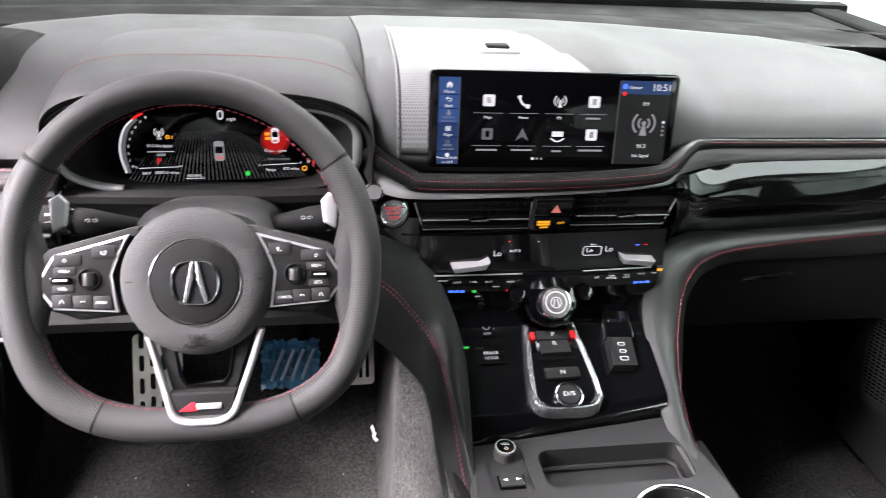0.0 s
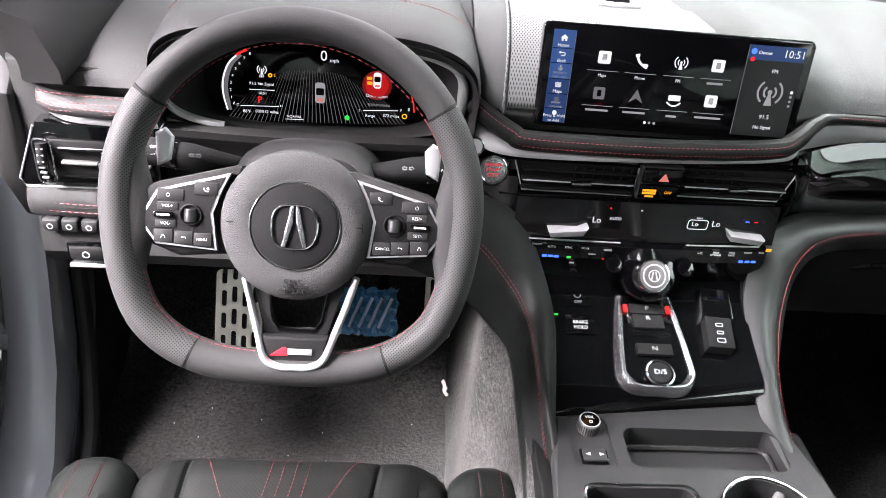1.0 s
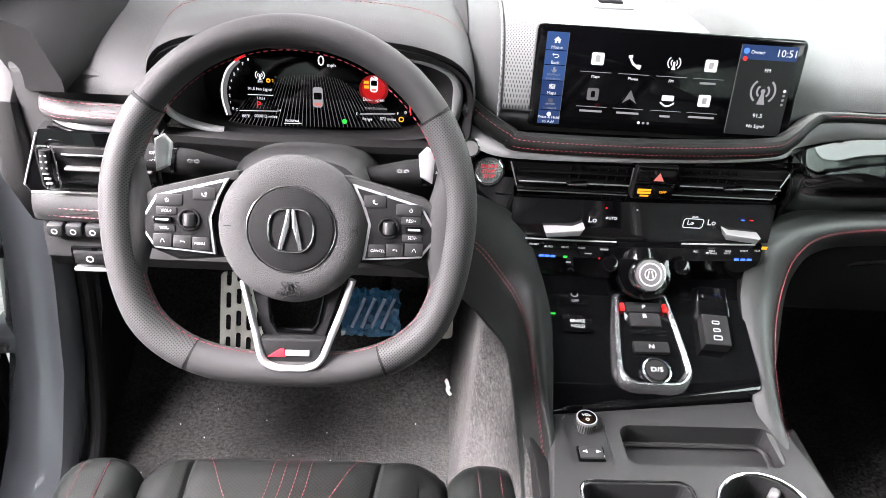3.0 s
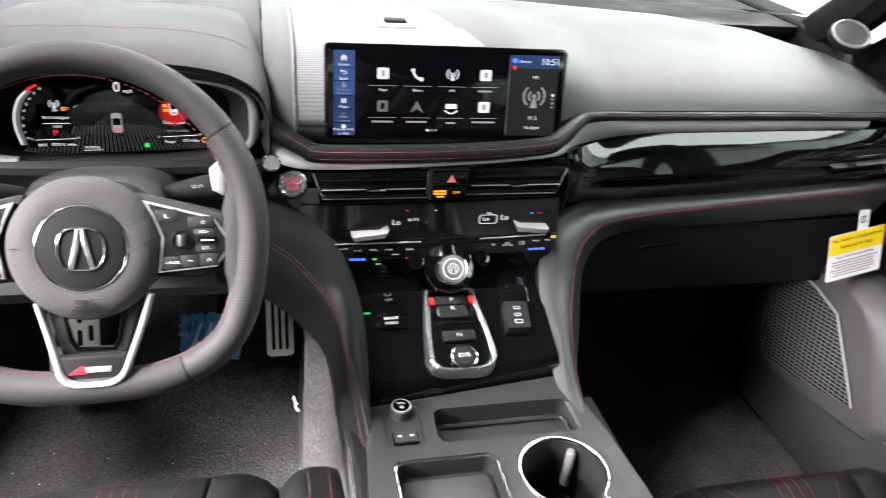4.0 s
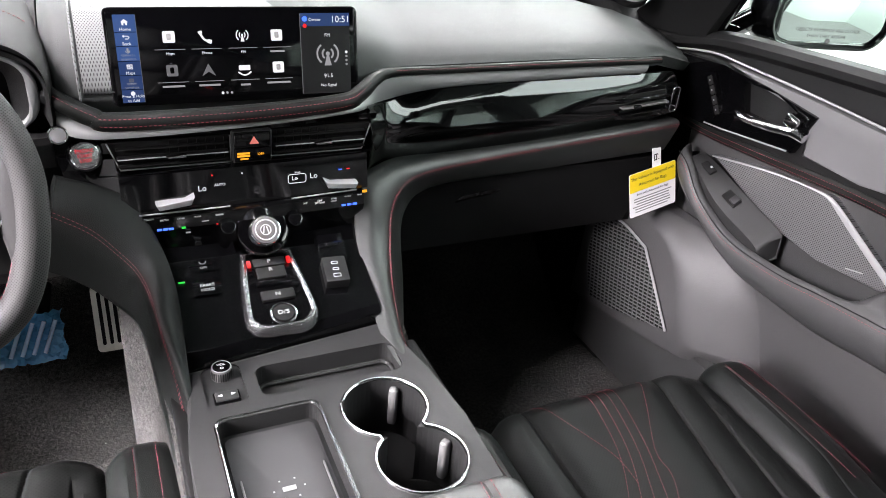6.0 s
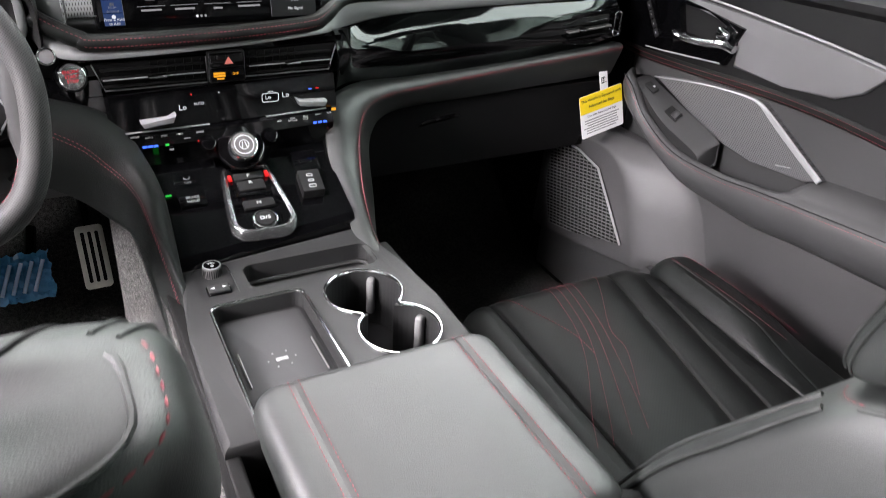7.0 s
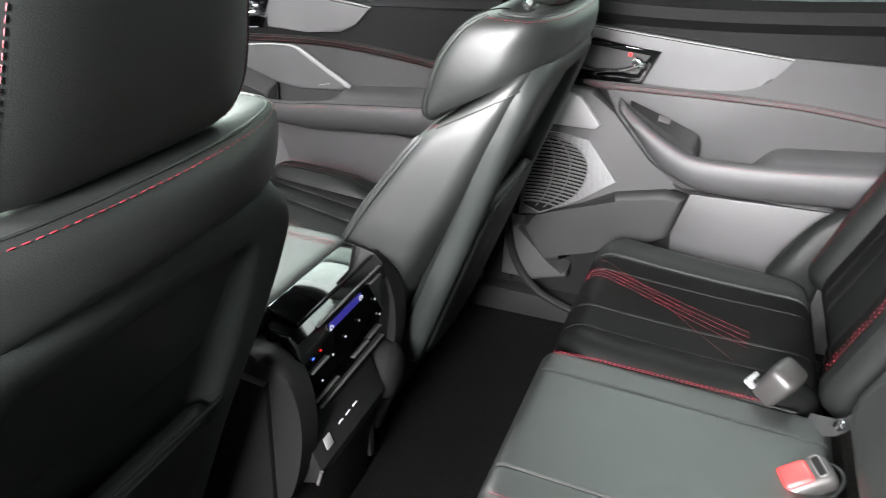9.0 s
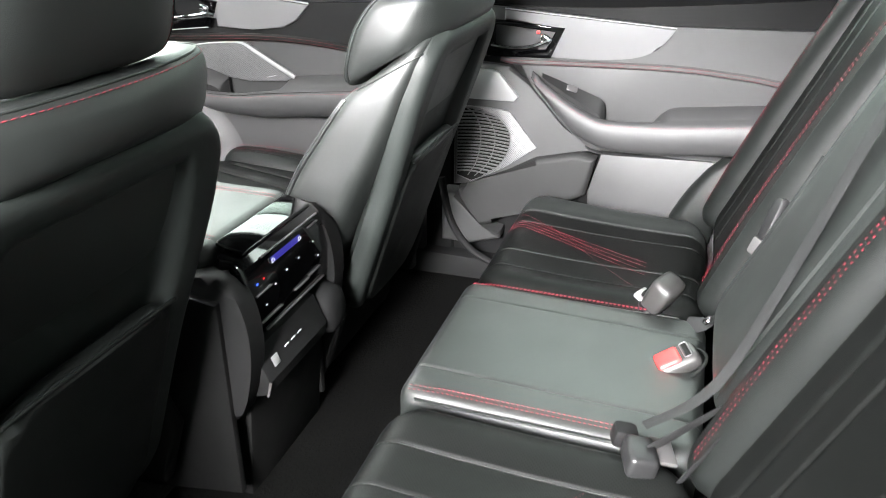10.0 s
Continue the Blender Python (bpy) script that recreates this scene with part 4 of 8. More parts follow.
part("home_symbol", prism([(q.x - .0030, q.y - .0034), (q.x - .0030, q.y), (q.x - .0042, q.y), (q.x, q.y + .0036), (q.x + .0042, q.y), (q.x + .0030, q.y), (q.x + .0030, q.y - .0034), (q.x + .0009, q.y - .0034), (q.x + .0009, q.y - .0012), (q.x - .0009, q.y - .0012), (q.x - .0009, q.y - .0034)], "z", .0014, .0016), GLOW_WHITE, screen)
q = su(.075, .295).translation
part("back_symbol", tube([(q.x - .0030, q.y + .0014, .0015), (q.x + .0020, q.y + .0014, .0015), (q.x + .0034, q.y, .0015), (q.x + .0020, q.y - .0018, .0015), (q.x - .0012, q.y - .0018, .0015)], 0.0005, 6, r2=0.0001), GLOW_WHITE, screen)
part("back_symbol", prism([(q.x - .0042, q.y + .0014), (q.x - .0022, q.y + .0032), (q.x - .0022, q.y - .0004)], "z", .0014, .0016), GLOW_WHITE, screen)
q = su(.075, .430).translation
part("microphone_symbol", prism(rounded(.0022, .0046, .0010, 4, q.x, q.y + .0010), "z", .0014, .0016), GLOW_GREY, screen)
part("microphone_symbol", tube([(q.x + .0026 * math.cos(a), q.y + .0004 + .0026 * math.sin(a), .0015) for a in np.radians(np.linspace(180, 360, 9))] + [(q.x, q.y - .0022, .0015), (q.x, q.y - .0036, .0015)], 0.0004, 6, r2=0.0001), GLOW_GREY, screen)
quad(.064, .565, .086, .615, GLOW_WHITE, screen, "icon", 0.0010)
quad(.066, .710, .084, .750, GLOW_DIM, screen, "icon", 0.0010)
for u, v, r_, m_ in ((.075, .865, .0026, GLOW_WHITE), (.772, .13, .0032, GLOW_BLUE_LED), (.772, .205, .0026, GLOW_RED), (.418, .90, .0017, GLOW_WHITE), (.436, .90, .0015, GLOW_GREY), (.454, .90, .0015, GLOW_GREY), (.948, .50, .0018, GLOW_WHITE), (.948, .545, .0015, GLOW_GREY), (.948, .59, .0015, GLOW_GREY), (.948, .635, .0015, GLOW_GREY)):
    q = su(u, v).translation
    part("dot", disc((q.x, q.y, 0.0014), r_, 0.0002, 16), m_, screen)

# speaker grille and sensor on the dash behind the screen
grows = []
for x in np.linspace(-0.182, 0.06, 30):
    r_ = spline(pad_row(x), 4)
    k1 = 17 if x < -0.02 else 17 - int((x + 0.02) / 0.08 * 7)
    grows.append([tuple(np.array(r_[min(1 + j, k1)]) + np.array([0, -0.0022, 0.0022])) for j in range(18)])
part("speaker_grille", sheet([[p for p in row] for row in grows], (0, 0.0015, -0.0015)), GRILLE_TOP, dash, "fine perforated silver speaker grille", flat=70)
rim_ = [np.array(pad_row(-0.186)[0]) + np.array([0, -0.004, 0])] + [np.array(p) + np.array([0, -0.003, 0.003]) for p in spline(pad_row(-0.186), 4)[1:18]]
part("grille_rim", tube([tuple(p) for p in rim_], 0.0014, 8), GRILLE_TOP, dash)
part("sensor_base", rbox((-0.052, 0.332, 0.8315), (0.052, 0.036, 0.006), 0.0025, 3), SILVER_PAINT, dash, "silver sensor base")
part("sensor", rbox((-0.052, 0.334, 0.8345), (0.030, 0.018, 0.007), 0.003, 3), DASH_BLACK, dash, "black light sensor bump")

# ---- centre stack ----
stack = thing("climate_panel", "piano black climate panel with silver toggles and lit readouts", "control panel")
part("upper_fascia", sheet([[(x, y + 0.12 * abs(x) ** 1.7, z + 0.016 * x) for y, z in ((.200, .694), (.203, .686), (.209, .680), (.209, .648), (.203, .643), (.196, .641))] for x in np.linspace(-0.180, 0.175, 24)], (0, 0.02, 0)), GLOSS, stack, "piano black fascia", flat=20)
part("lower_fascia", sheet([[(x, y + 0.10 * abs(x) ** 1.7, z + 0.016 * x) for y, z in ((.196, .640), (.194, .632), (.187, .600), (.186, .592))] for x in np.linspace(-0.158, 0.160, 20)], (0, 0.02, 0)), GLOSS, stack, "piano black readout panel", flat=20)
part("switch_panel", sheet([[(x, y + 0.10 * abs(x) ** 1.7, z + 0.016 * x) for y, z in ((.184, .591), (.178, .588), (.176, .572), (.180, .560), (.185, .53))] for x in np.linspace(-0.150, 0.152, 20)], (0, 0.02, 0)), GLOSS, stack, "piano black switch row", flat=20)
part("silver_line", tube([(x, .1815 + 0.10 * abs(x) ** 1.7, .5925 + 0.016 * x) for x in np.linspace(-0.140, -0.03, 12)], 0.0011, 6), SATIN, stack)
part("silver_line", tube([(x, .1815 + 0.10 * abs(x) ** 1.7, .5925 + 0.016 * x) for x in np.linspace(0.05, 0.142, 12)], 0.0011, 6), SATIN, stack)
for sx, cx in ((-1, -0.096), (1, 0.118)):
    z0 = 0.606 + 0.016 * cx
    tg = part("toggle", prism([(cx - sx * 0.023, z0 + 0.008), (cx - sx * 0.018, z0 - 0.003), (cx + sx * 0.020, z0 - 0.007), (cx + sx * 0.024, z0 + 0.001), (cx - sx * 0.012, z0 + 0.0025)], "y", 0.176, 0.192, 0.0015), CHROME_SOFT, stack, "bright silver temperature toggle")
for x, z, s_, b_, m_ in ((-0.062, .6165, .0105, "Lo", GLOW_WHITE), (-0.040, .620, .0050, "AUTO", GLOW_WHITE), (0.083, .6195, .0105, "Lo", GLOW_WHITE), (0.057, .6185, .008, "Lo", GLOW_WHITE), (0.061, .6265, .0032, "REAR", GLOW_WHITE), (-0.112, .5835, .0036, "AUTO", PRINT), (-0.092, .5840, .0036, "SYNC", PRINT), (-0.072, .5842, .0032, "MODE", PRINT), (0.068, .586, .0036, "A/C", PRINT), (0.088, .5875, .0032, "REAR", PRINT), (0.088, .5840, .0032, "SETTINGS", PRINT), (0.108, .588, .0032, "REAR", PRINT), (0.108, .5845, .0032, "LOCK", PRINT), (-0.130, .586, .0034, "ON/OFF", PRINT), (0.128, .5885, .003, "FRONT", PRINT), (0.145, .589, .003, "REAR", PRINT)):
    yv = (.1895 if z > .60 else .1765) + 0.10 * abs(x) ** 1.7
    text(b_, s_, pose(x, yv, z, 82, 0, 0), m_, stack, "legend", deep=0.0001)
for x, z, w_, h_, m_ in ((-0.119, .571, .006, .003, GLOW_BLUE_LED), (-0.112, .571, .006, .003, GLOW_BLUE_LED), (-0.105, .571, .006, .003, GLOW_BLUE_LED), (-0.090, .571, .005, .003, GLOW_GREEN), (0.122, .5765, .006, .003, GLOW_BLUE_LED), (0.130, .5765, .006, .003, GLOW_BLUE_LED), (0.138, .5765, .006, .003, GLOW_BLUE_LED), (0.152, .594, .007, .004, GLOW_AMBER), (-0.049, .6345, .002, .002, GLOW_RED), (-0.012, .634, .002, .0015, GLOW_WHITE), (0.120, .625, .005, .0015, GLOW_BLUE_LED), (0.131, .625, .005, .0015, GLOW_RED), (-0.0485, .5715, .002, .002, GLOW_RED), (-0.085, .5635, .006, .002, GLOW_GREY), (-0.063, .5845 - .007, .009, .0012, GLOW_GREY), (-0.045, .5845, .010, .0022, GLOW_GREY)):
    yv = (.188 if z > .60 else .1755) + 0.10 * abs(x) ** 1.7
    part("lamp", rbox((x, yv, z), (w_, 0.0012, h_), 0.0004, 1), m_, stack)
part("readout_frame", ring((0.060, .1895, .6185), 0.001, 0.0002), GLOW_WHITE, stack)
fr_ = [(0.060 + a, .1892, .6185 + b) for a, b in rounded(0.024, 0.0125, 0.003, 4)]
part("readout_frame", tube(fr_, 0.0005, 6, closed=True, up=(0, 1, 0)), GLOW_WHITE, stack)

for x0, x1, sx in ((-0.160, -0.022, -1), (0.030, 0.160, 1)):
    vent = thing("air_vent", "black air vent with slats and a silver tab", "air vent", group="dash vents")
    cx, zc = (x0 + x1) / 2, 0.664 + 0.016 * (x0 + x1) / 2
    ya = .2085 + 0.12 * abs(cx) ** 1.7
    part("recess", prism([(x0 if sx > 0 else x0 - 0.006, zc + 0.018), (x1 + (0.006 if sx > 0 else 0), zc + 0.018), (x1 - (0.006 if sx > 0 else 0), zc - 0.018), (x0 + (0.006 if sx < 0 else 0), zc - 0.018)], "y", ya - 0.004, ya + 0.004, 0.001), DARK, vent)
    part("surround", tube([(x0 + (-0.006 if sx < 0 else 0), ya - 0.006, zc + 0.018), (x0 + (0.006 if sx < 0 else 0), ya - 0.006, zc - 0.018), (x1 - (0.006 if sx > 0 else 0), ya - 0.006, zc - 0.018), (x1 + (0.006 if sx > 0 else 0), ya - 0.006, zc + 0.018)], 0.0010, 6), SATIN, vent)
    for z in (-0.012, 0.010):
        part("slat", rbox((cx, ya - 0.008, zc + z), (x1 - x0 - 0.006, 0.008, 0.0022), 0.001), DARK, vent)
    part("slat", rbox((cx, ya - 0.009, zc - 0.001), (x1 - x0 - 0.006, 0.010, 0.0030), 0.0012), DARK, vent)
    part("slat_line", rbox((cx, ya - 0.0148, zc - 0.001), (x1 - x0 - 0.008, 0.0016, 0.0014), 0.0005), SATIN, vent, "satin silver line")
    part("tab", prism([(cx - 0.010, zc), (cx + 0.014, zc + 0.002), (cx + 0.014, zc - 0.003), (cx - 0.007, zc - 0.003)], "y", ya - 0.019, ya - 0.012, 0.0012), CHROME, vent)
    for k in range(7):
        xx = x0 + 0.065 + k * 0.011 if sx < 0 else x0 + 0.008 + k * 0.011
        part("fin", rbox((xx, ya - 0.005, zc), (0.0010, 0.004, 0.032), 0), DARK, vent)
hz_ = thing("hazard_switch", "black hazard switch with a red triangle and amber lamps", "switch")
part("frame", rbox((0.004, 0.202, 0.666), (0.050, 0.012, 0.044), 0.003), BUCKLE_GREY, hz_)
part("button", rbox((0.004, 0.1975, 0.6765), (0.046, 0.010, 0.019), 0.002), GLOSS, hz_)
part("lamp_window", rbox((0.004, 0.1975, 0.656), (0.046, 0.010, 0.019), 0.002), SCREEN, hz_)
tri = [(0.006 - 0.006, 0.6715), (0.006 + 0.006, 0.6715), (0.006, 0.6815)]
part("triangle", prism(tri, "y", 0.1916, 0.1925), GLOW_SOFTRED, hz_)
for z in (0.659, 0.6555):
    part("amber_lamp", rbox((-0.008, 0.1921, z), (0.016, 0.0006, 0.0026), 0), GLOW_AMBER, hz_)
text("OFF", 0.005, pose(0.014, 0.1919, 0.657, 90, 0, 0), GLOW_AMBER, hz_, "amber_lamp", deep=0.0001)
part("amber_lamp", rbox((-0.007, 0.1921, 0.6515), (0.010, 0.0006, 0.002), 0), GLOW_AMBER, hz_)

kn = thing("drive_mode_knob", "round drive mode knob with a lit emblem ring", "knob", pose(0.008, 0.166, 0.556, 52, 0, 0))
part("collar", disc((0, 0.004, -0.010), 0.034, 0.012, 40, 0.003), GLOSS, kn)
part("grip", disc((0, 0, 0.0), 0.0200, 0.021, 48, 0.002), CHROME, kn)
part("face", disc((0, 0, 0.0205), 0.0178, 0.0012, 40, 0.0005), SATIN_DARK, kn)
part("glow_ring", ring((0, 0, 0.0215), 0.0132, 0.0012, flatten=0.3), GLOW_WHITE, kn)
part("emblem", ring((0, 0, 0.0217), 0.0066, 0.0007, flatten=0.4, n=24), GLOW_WHITE, kn)
for sx in (-1, 1):
    part("emblem", prism([(sx * 0.0008, 0.0045), (sx * 0.0022, 0.0045), (sx * 0.0042, -0.0045), (sx * 0.0026, -0.0045)], "z", 0.0216, 0.0221), GLOW_WHITE, kn)
text("Dynamic Mode", 0.0062, pose(-0.004, 0.027, 0.0035), GLOW_GREY, kn, "legend", deep=0.0001)
for sx in (-1, 1):
    roll_ = part("scroll", disc((sx * 0.044, 0.012, -0.014), 0.010, 0.022, 24, 0.002, pose(0, 0, 0, 0, 90 * 0, 0)), GLOSS, kn, "small chrome-edged side roller")
sb = thing("start_button", "round engine start button with red lettering", "button", pose(-0.191, 0.207, 0.667, 75, 0, 6))
part("bezel", disc((0, 0, -0.012), 0.0200, 0.016, 40, 0.003), GLOSS, sb)
part("ring", ring((0, 0, 0.004), 0.0155, 0.0014), CHROME, sb)
part("cap", disc((0, 0, 0), 0.0148, 0.0050, 32, 0.0015), BEZEL, sb)
for k, b_ in enumerate(("ENGINE", "START", "STOP")):
    text(b_, 0.0058, pose(0, 0.006 - 0.006 * k, 0.0052), BADGE_RED, sb, "lettering", deep=0.0001)
ed = thing("edge_button", "small round chrome trip button beside the cluster", "button", pose(-0.215, 0.205, 0.696, 80, 0, 0))
part("ring", ring((0, 0, 0.003), 0.0098, 0.0014), CHROME, ed)
part("cap", disc((0, 0, -0.006), 0.0098, 0.0095, 24, 0.001), CHROME_SOFT, ed)

# ---- shifter deck and console ----
console = thing("centre_console", "dark grey centre console with cup holders and phone tray", "console")


def deck_z(y):
    return float(np.interp(y, [0.028, 0.045, 0.06, 0.078, 0.10, 0.155, 0.19], [.450, .4625, .472, .4815, .490, .513, .535]))


def deck_front(x):
    return 0.033 + 0.12 * (x + 0.116)


part("gloss_deck", sheet([[(x, y, z) for y, z in ((.190, .545), (.175, .527), (.155, .513), (.125, .5005), (.10, .490), *[(y, deck_z(y)) for y in np.linspace(0.094, deck_front(x) + 0.006, 6)], (deck_front(x), deck_z(deck_front(x)) - 0.005), (deck_front(x) - 0.001, .43))] for x in np.linspace(-0.136, 0.140, 14)], (0, 0.006, -0.012)), GLOSS, console, "piano black deck", flat=32)
top = part("deck", prism([(-0.116, deck_front(-0.116)), (0.140, deck_front(0.140)), (0.150, 0.02), (0.163, -0.05), (0.172, -0.14), (0.176, -0.30), (-0.137, -0.30), (-0.130, -0.10)], "z", 0.36, 0.456, 0.008, 3), CONSOLE, console, "dark grey plastic deck")
carve(top, [cutter(prism(rounded(0.176, 0.056, 0.014, 6, 0.048, -0.012), "z", 0.425, 0.5)), cutter(prism(rounded(0.112, 0.235, 0.012, 5, -0.041, -0.184), "z", 0.434, 0.5)), cutter(disc((0.087, -0.100, 0.372), 0.048, 0.2, 48)), cutter(disc((0.098, -0.188, 0.372), 0.048, 0.2, 48)), cutter(rbox((0.0925, -0.144, 0.472), (0.034, 0.05, 0.2), 0)), cutter(prism(rounded(0.046, 0.080, 0.012, 5, -0.078, -0.008), "z", 0.4535, 0.5))])
part("slot_lip", tube([(a, b, 0.430) for a, b in rounded(0.168, 0.048, 0.012, 6, 0.048, -0.012)], 0.003, 6, closed=True), CONSOLE, console)
part("tray_trim", tube([(a, b, 0.4575) for a, b in rounded(0.116, 0.239, 0.013, 6, -0.041, -0.184)], 0.0022, 8, closed=True), CHROME, console, "bright silver tray rim")
part("tray_mat", prism(rounded(0.100, 0.224, 0.008, 5, -0.041, -0.186), "z", 0.4345, 0.437, 0.001), RUBBER_GREY, console, "ribbed grey rubber charging mat")
for x in (-0.085, 0.003):
    part("mat_rib", rbox((x, -0.172, 0.4385), (0.002, 0.062, 0.003), 0.0008), SATIN_DARK, console)
part("charge_mark", rbox((-0.040, -0.165, 0.4374), (0.014, 0.006, 0.0006), 0.0002), GLOW_GREYDARK, console)
for k in range(6):
    a = math.pi * k / 3
    part("charge_mark", rbox((-0.040 + 0.016 * math.cos(a), -0.165 + 0.014 * math.sin(a), 0.4374), (0.002, 0.002, 0.0006), 0.0002), GLOW_GREYDARK, console)
part("charge_lamp", rbox((-0.078, -0.235, 0.438), (0.004, 0.004, 0.002), 0.001), GLOW_GREEN, console)
# one silver rim round both cup holders
rimpts = []
c1, c2, rr = (0.087, -0.100), (0.098, -0.188), 0.0495
ax = math.atan2(c2[1] - c1[1], c2[0] - c1[0])
for a in np.linspace(ax + radians(33), ax + radians(327), 44):
    rimpts.append((c1[0] + rr * math.cos(a), c1[1] + rr * math.sin(a), 0.4575))
for a in np.linspace(ax + math.pi + radians(33), ax + math.pi + radians(327), 44):
    rimpts.append((c2[0] + rr * math.cos(a), c2[1] + rr * math.sin(a), 0.4575))
part("cup_rim", tube(rimpts, 0.0022, 10, closed=True), CHROME, console, "bright silver cup holder rim")
# lit and shaded tabs by colour: pale on one side, near-black opposite
for c, a in ((c1, 55), (c1, 200), (c2, 30), (c2, 210)):
    q = radians(a)
    part("cup_tab", rbox((c[0] + 0.043 * math.cos(q), c[1] + 0.043 * math.sin(q), 0.422), (0.012, 0.011, 0.055), 0.004, 3, pose(0, 0, 0, 0, 0, a)), RUBBER_LIT if a < 100 else DARK, console, "rubber grip tab")
for c in (c1, c2):
    part("cup_floor", disc((c[0], c[1], 0.3722), 0.047, 0.002, 32), DARK, console)
# left side darker than the right: shade by the seat put into its colour
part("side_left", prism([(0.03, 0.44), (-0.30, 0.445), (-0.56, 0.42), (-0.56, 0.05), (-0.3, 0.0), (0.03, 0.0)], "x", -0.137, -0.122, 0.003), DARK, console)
part("side_right", prism([(0.03, 0.44), (-0.30, 0.445), (-0.56, 0.42), (-0.56, 0.05), (-0.3, 0.0), (0.03, 0.0)], "x", 0.162, 0.178, 0.003), DASH_BLACK, console)
part("tunnel_side", sheet([[(x, y, z) for z, x in ((zt, xt), (zt * 0.72, xt - 0.002), (zt * 0.4, xt - 0.004), (zt * 0.15, xt - 0.008), (0.0, xt - 0.020))] for y, zt, xt in ((0.85, .48, -0.15), (0.55, .50, -0.155), (0.35, .52, -0.160), (0.25, .52, -0.172), (0.16, .492, -0.180), (0.11, .478, -0.158), (0.06, .455, -0.147), (0.0, .425, -0.142), (-0.10, .39, -0.139), (-0.3, .37, -0.138))], (0.02, 0, 0)), CARPET, console, "grey carpeted tunnel side")
part("tunnel_side", sheet([[(x, y, z) for z, x in ((zt, xt), (zt * 0.5, xt + 0.010), (0.0, xt + 0.04))] for y, zt, xt in ((0.85, .48, 0.18), (0.35, .50, 0.19), (0.16, .42, 0.20), (0.0, .37, 0.185), (-0.3, .37, 0.178))], (-0.02, 0, 0)), CARPET, console)
# volume knob and rocker
vk = thing("volume_knob", "ridged black volume knob with a chrome rim", "knob", pose(-0.077, 0.014, 0.4535))
part("grip", disc((0, 0, 0), 0.0118, 0.015, 32, 0.0012), SATIN_DARK, vk, "satin grey knurled grip")
part("face", disc((0, 0, 0.0146), 0.0100, 0.0008, 32), GLOSS, vk)
part("rim", ring((0, 0, 0.0148), 0.0108, 0.0006), SATIN, vk)
for k in range(28):
    a = 2 * math.pi * k / 28
    part("ridge", rbox((0.0119 * math.cos(a), 0.0119 * math.sin(a), 0.0068), (0.0012, 0.0012, 0.0110), 0, 1, pose(0, 0, 0, 0, 0, math.degrees(a))), BUCKLE_GREY, vk)
text("VOL", 0.0052, pose(0, 0.003, 0.0156), PRINT, vk, "legend", deep=0.0001)
part("power_mark", ring((0, -0.0035, 0.0156), 0.0018, 0.0003, n=20), PRINT, vk)
rk = thing("track_rocker", "black track skip rocker switch", "switch", pose(-0.078, -0.026, 0.4535))
part("frame", rbox((0, 0, 0.001), (0.030, 0.020, 0.004), 0.003), GLOSS, rk)
part("rocker", rbox((0, 0, 0.0035), (0.026, 0.016, 0.004), 0.002), CONSOLE, rk)
for sx in (-1, 1):
    part("arrow", prism([(sx * 0.005, 0.002), (sx * 0.010, 0.0), (sx * 0.005, -0.002)], "z", 0.0055, 0.0058), PRINT, rk)

lid = thing("armrest_lid", "black leather armrest lid with twin rows of red stitching", "armrest")
ob = part("pad", cushion(0.278, 0.274, 0.05, 0.022, lambda x, y: 0.003 * math.cos(x * 9) + groove(x, 0.094, 0.0022) + groove(x, -0.094, 0.0022), 80, 20, 0.03), LEATHER_SMOOTH, lid)
ob.matrix_basis = pose(0.037, -0.524, 0.486)
for sx in (-1, 1):
    for d in (-0.0055, 0.0055):
        stitches([[(0.037 + sx * 0.094 + d, y, 0.4885) for y in np.linspace(-0.510, -0.262, 30)]], lid, r=0.0006, length=0.0036, gap=0.0022)
part("base", rbox((0.037, -0.41, 0.40), (0.262, 0.27, 0.09), 0.01), DASH_BLACK, lid)

rear = thing("rear_climate_panel", "gloss black rear climate panel with lit readout", "control panel")
part("fascia", prism([(-0.535, 0.474), (-0.566, 0.468), (-0.579, 0.455), (-0.594, 0.392), (-0.590, 0.336), (-0.560, 0.322), (-0.535, 0.322)], "x", -0.088, 0.168, 0.006, 3), GLOSS, rear)
for sx, x in ((-1, -0.108), (1, 0.182)):
    part("cheek", prism([(float(p[0]), float(p[1])) for p in spline([(-0.49, 0.450), (-0.545, 0.458), (-0.582, 0.440), (-0.602, 0.385), (-0.602, 0.310), (-0.580, 0.225), (-0.545, 0.185), (-0.47, 0.18)], 4)], "x", x - 0.020, x + 0.020, 0.014, 4), DASH_BLACK, rear, "black padded console cheek", flat=50)
part("top_cap", rbox((0.040, -0.546, 0.478), (0.215, 0.052, 0.010), 0.004, 3, pose(0, 0, 0, 14, 0, 0)), GLOSS, rear, "gloss black sloping cap")
part("usb_block", prism([(-0.53, 0.325), (-0.588, 0.316), (-0.612, 0.262), (-0.606, 0.236), (-0.575, 0.226), (-0.53, 0.226)], "x", -0.096, 0.108, 0.004), DASH_BLACK, rear)
part("usb_lip", tube([(-0.096, -0.6125, 0.262), (-0.096, -0.606, 0.236)], 0.0025, 8), SATIN_DARK, rear)
part("side_bulge", loft([[(0.150 + r * math.cos(a), y, 0.265 + 1.2 * r * math.sin(a)) for a in np.linspace(0, 2 * math.pi, 24, endpoint=False)] for y, r in ((-0.52, 0.046), (-0.585, 0.046), (-0.606, 0.040), (-0.616, 0.028), (-0.618, 0.012))]), DASH_BLACK, rear, "rounded black console corner", flat=60)
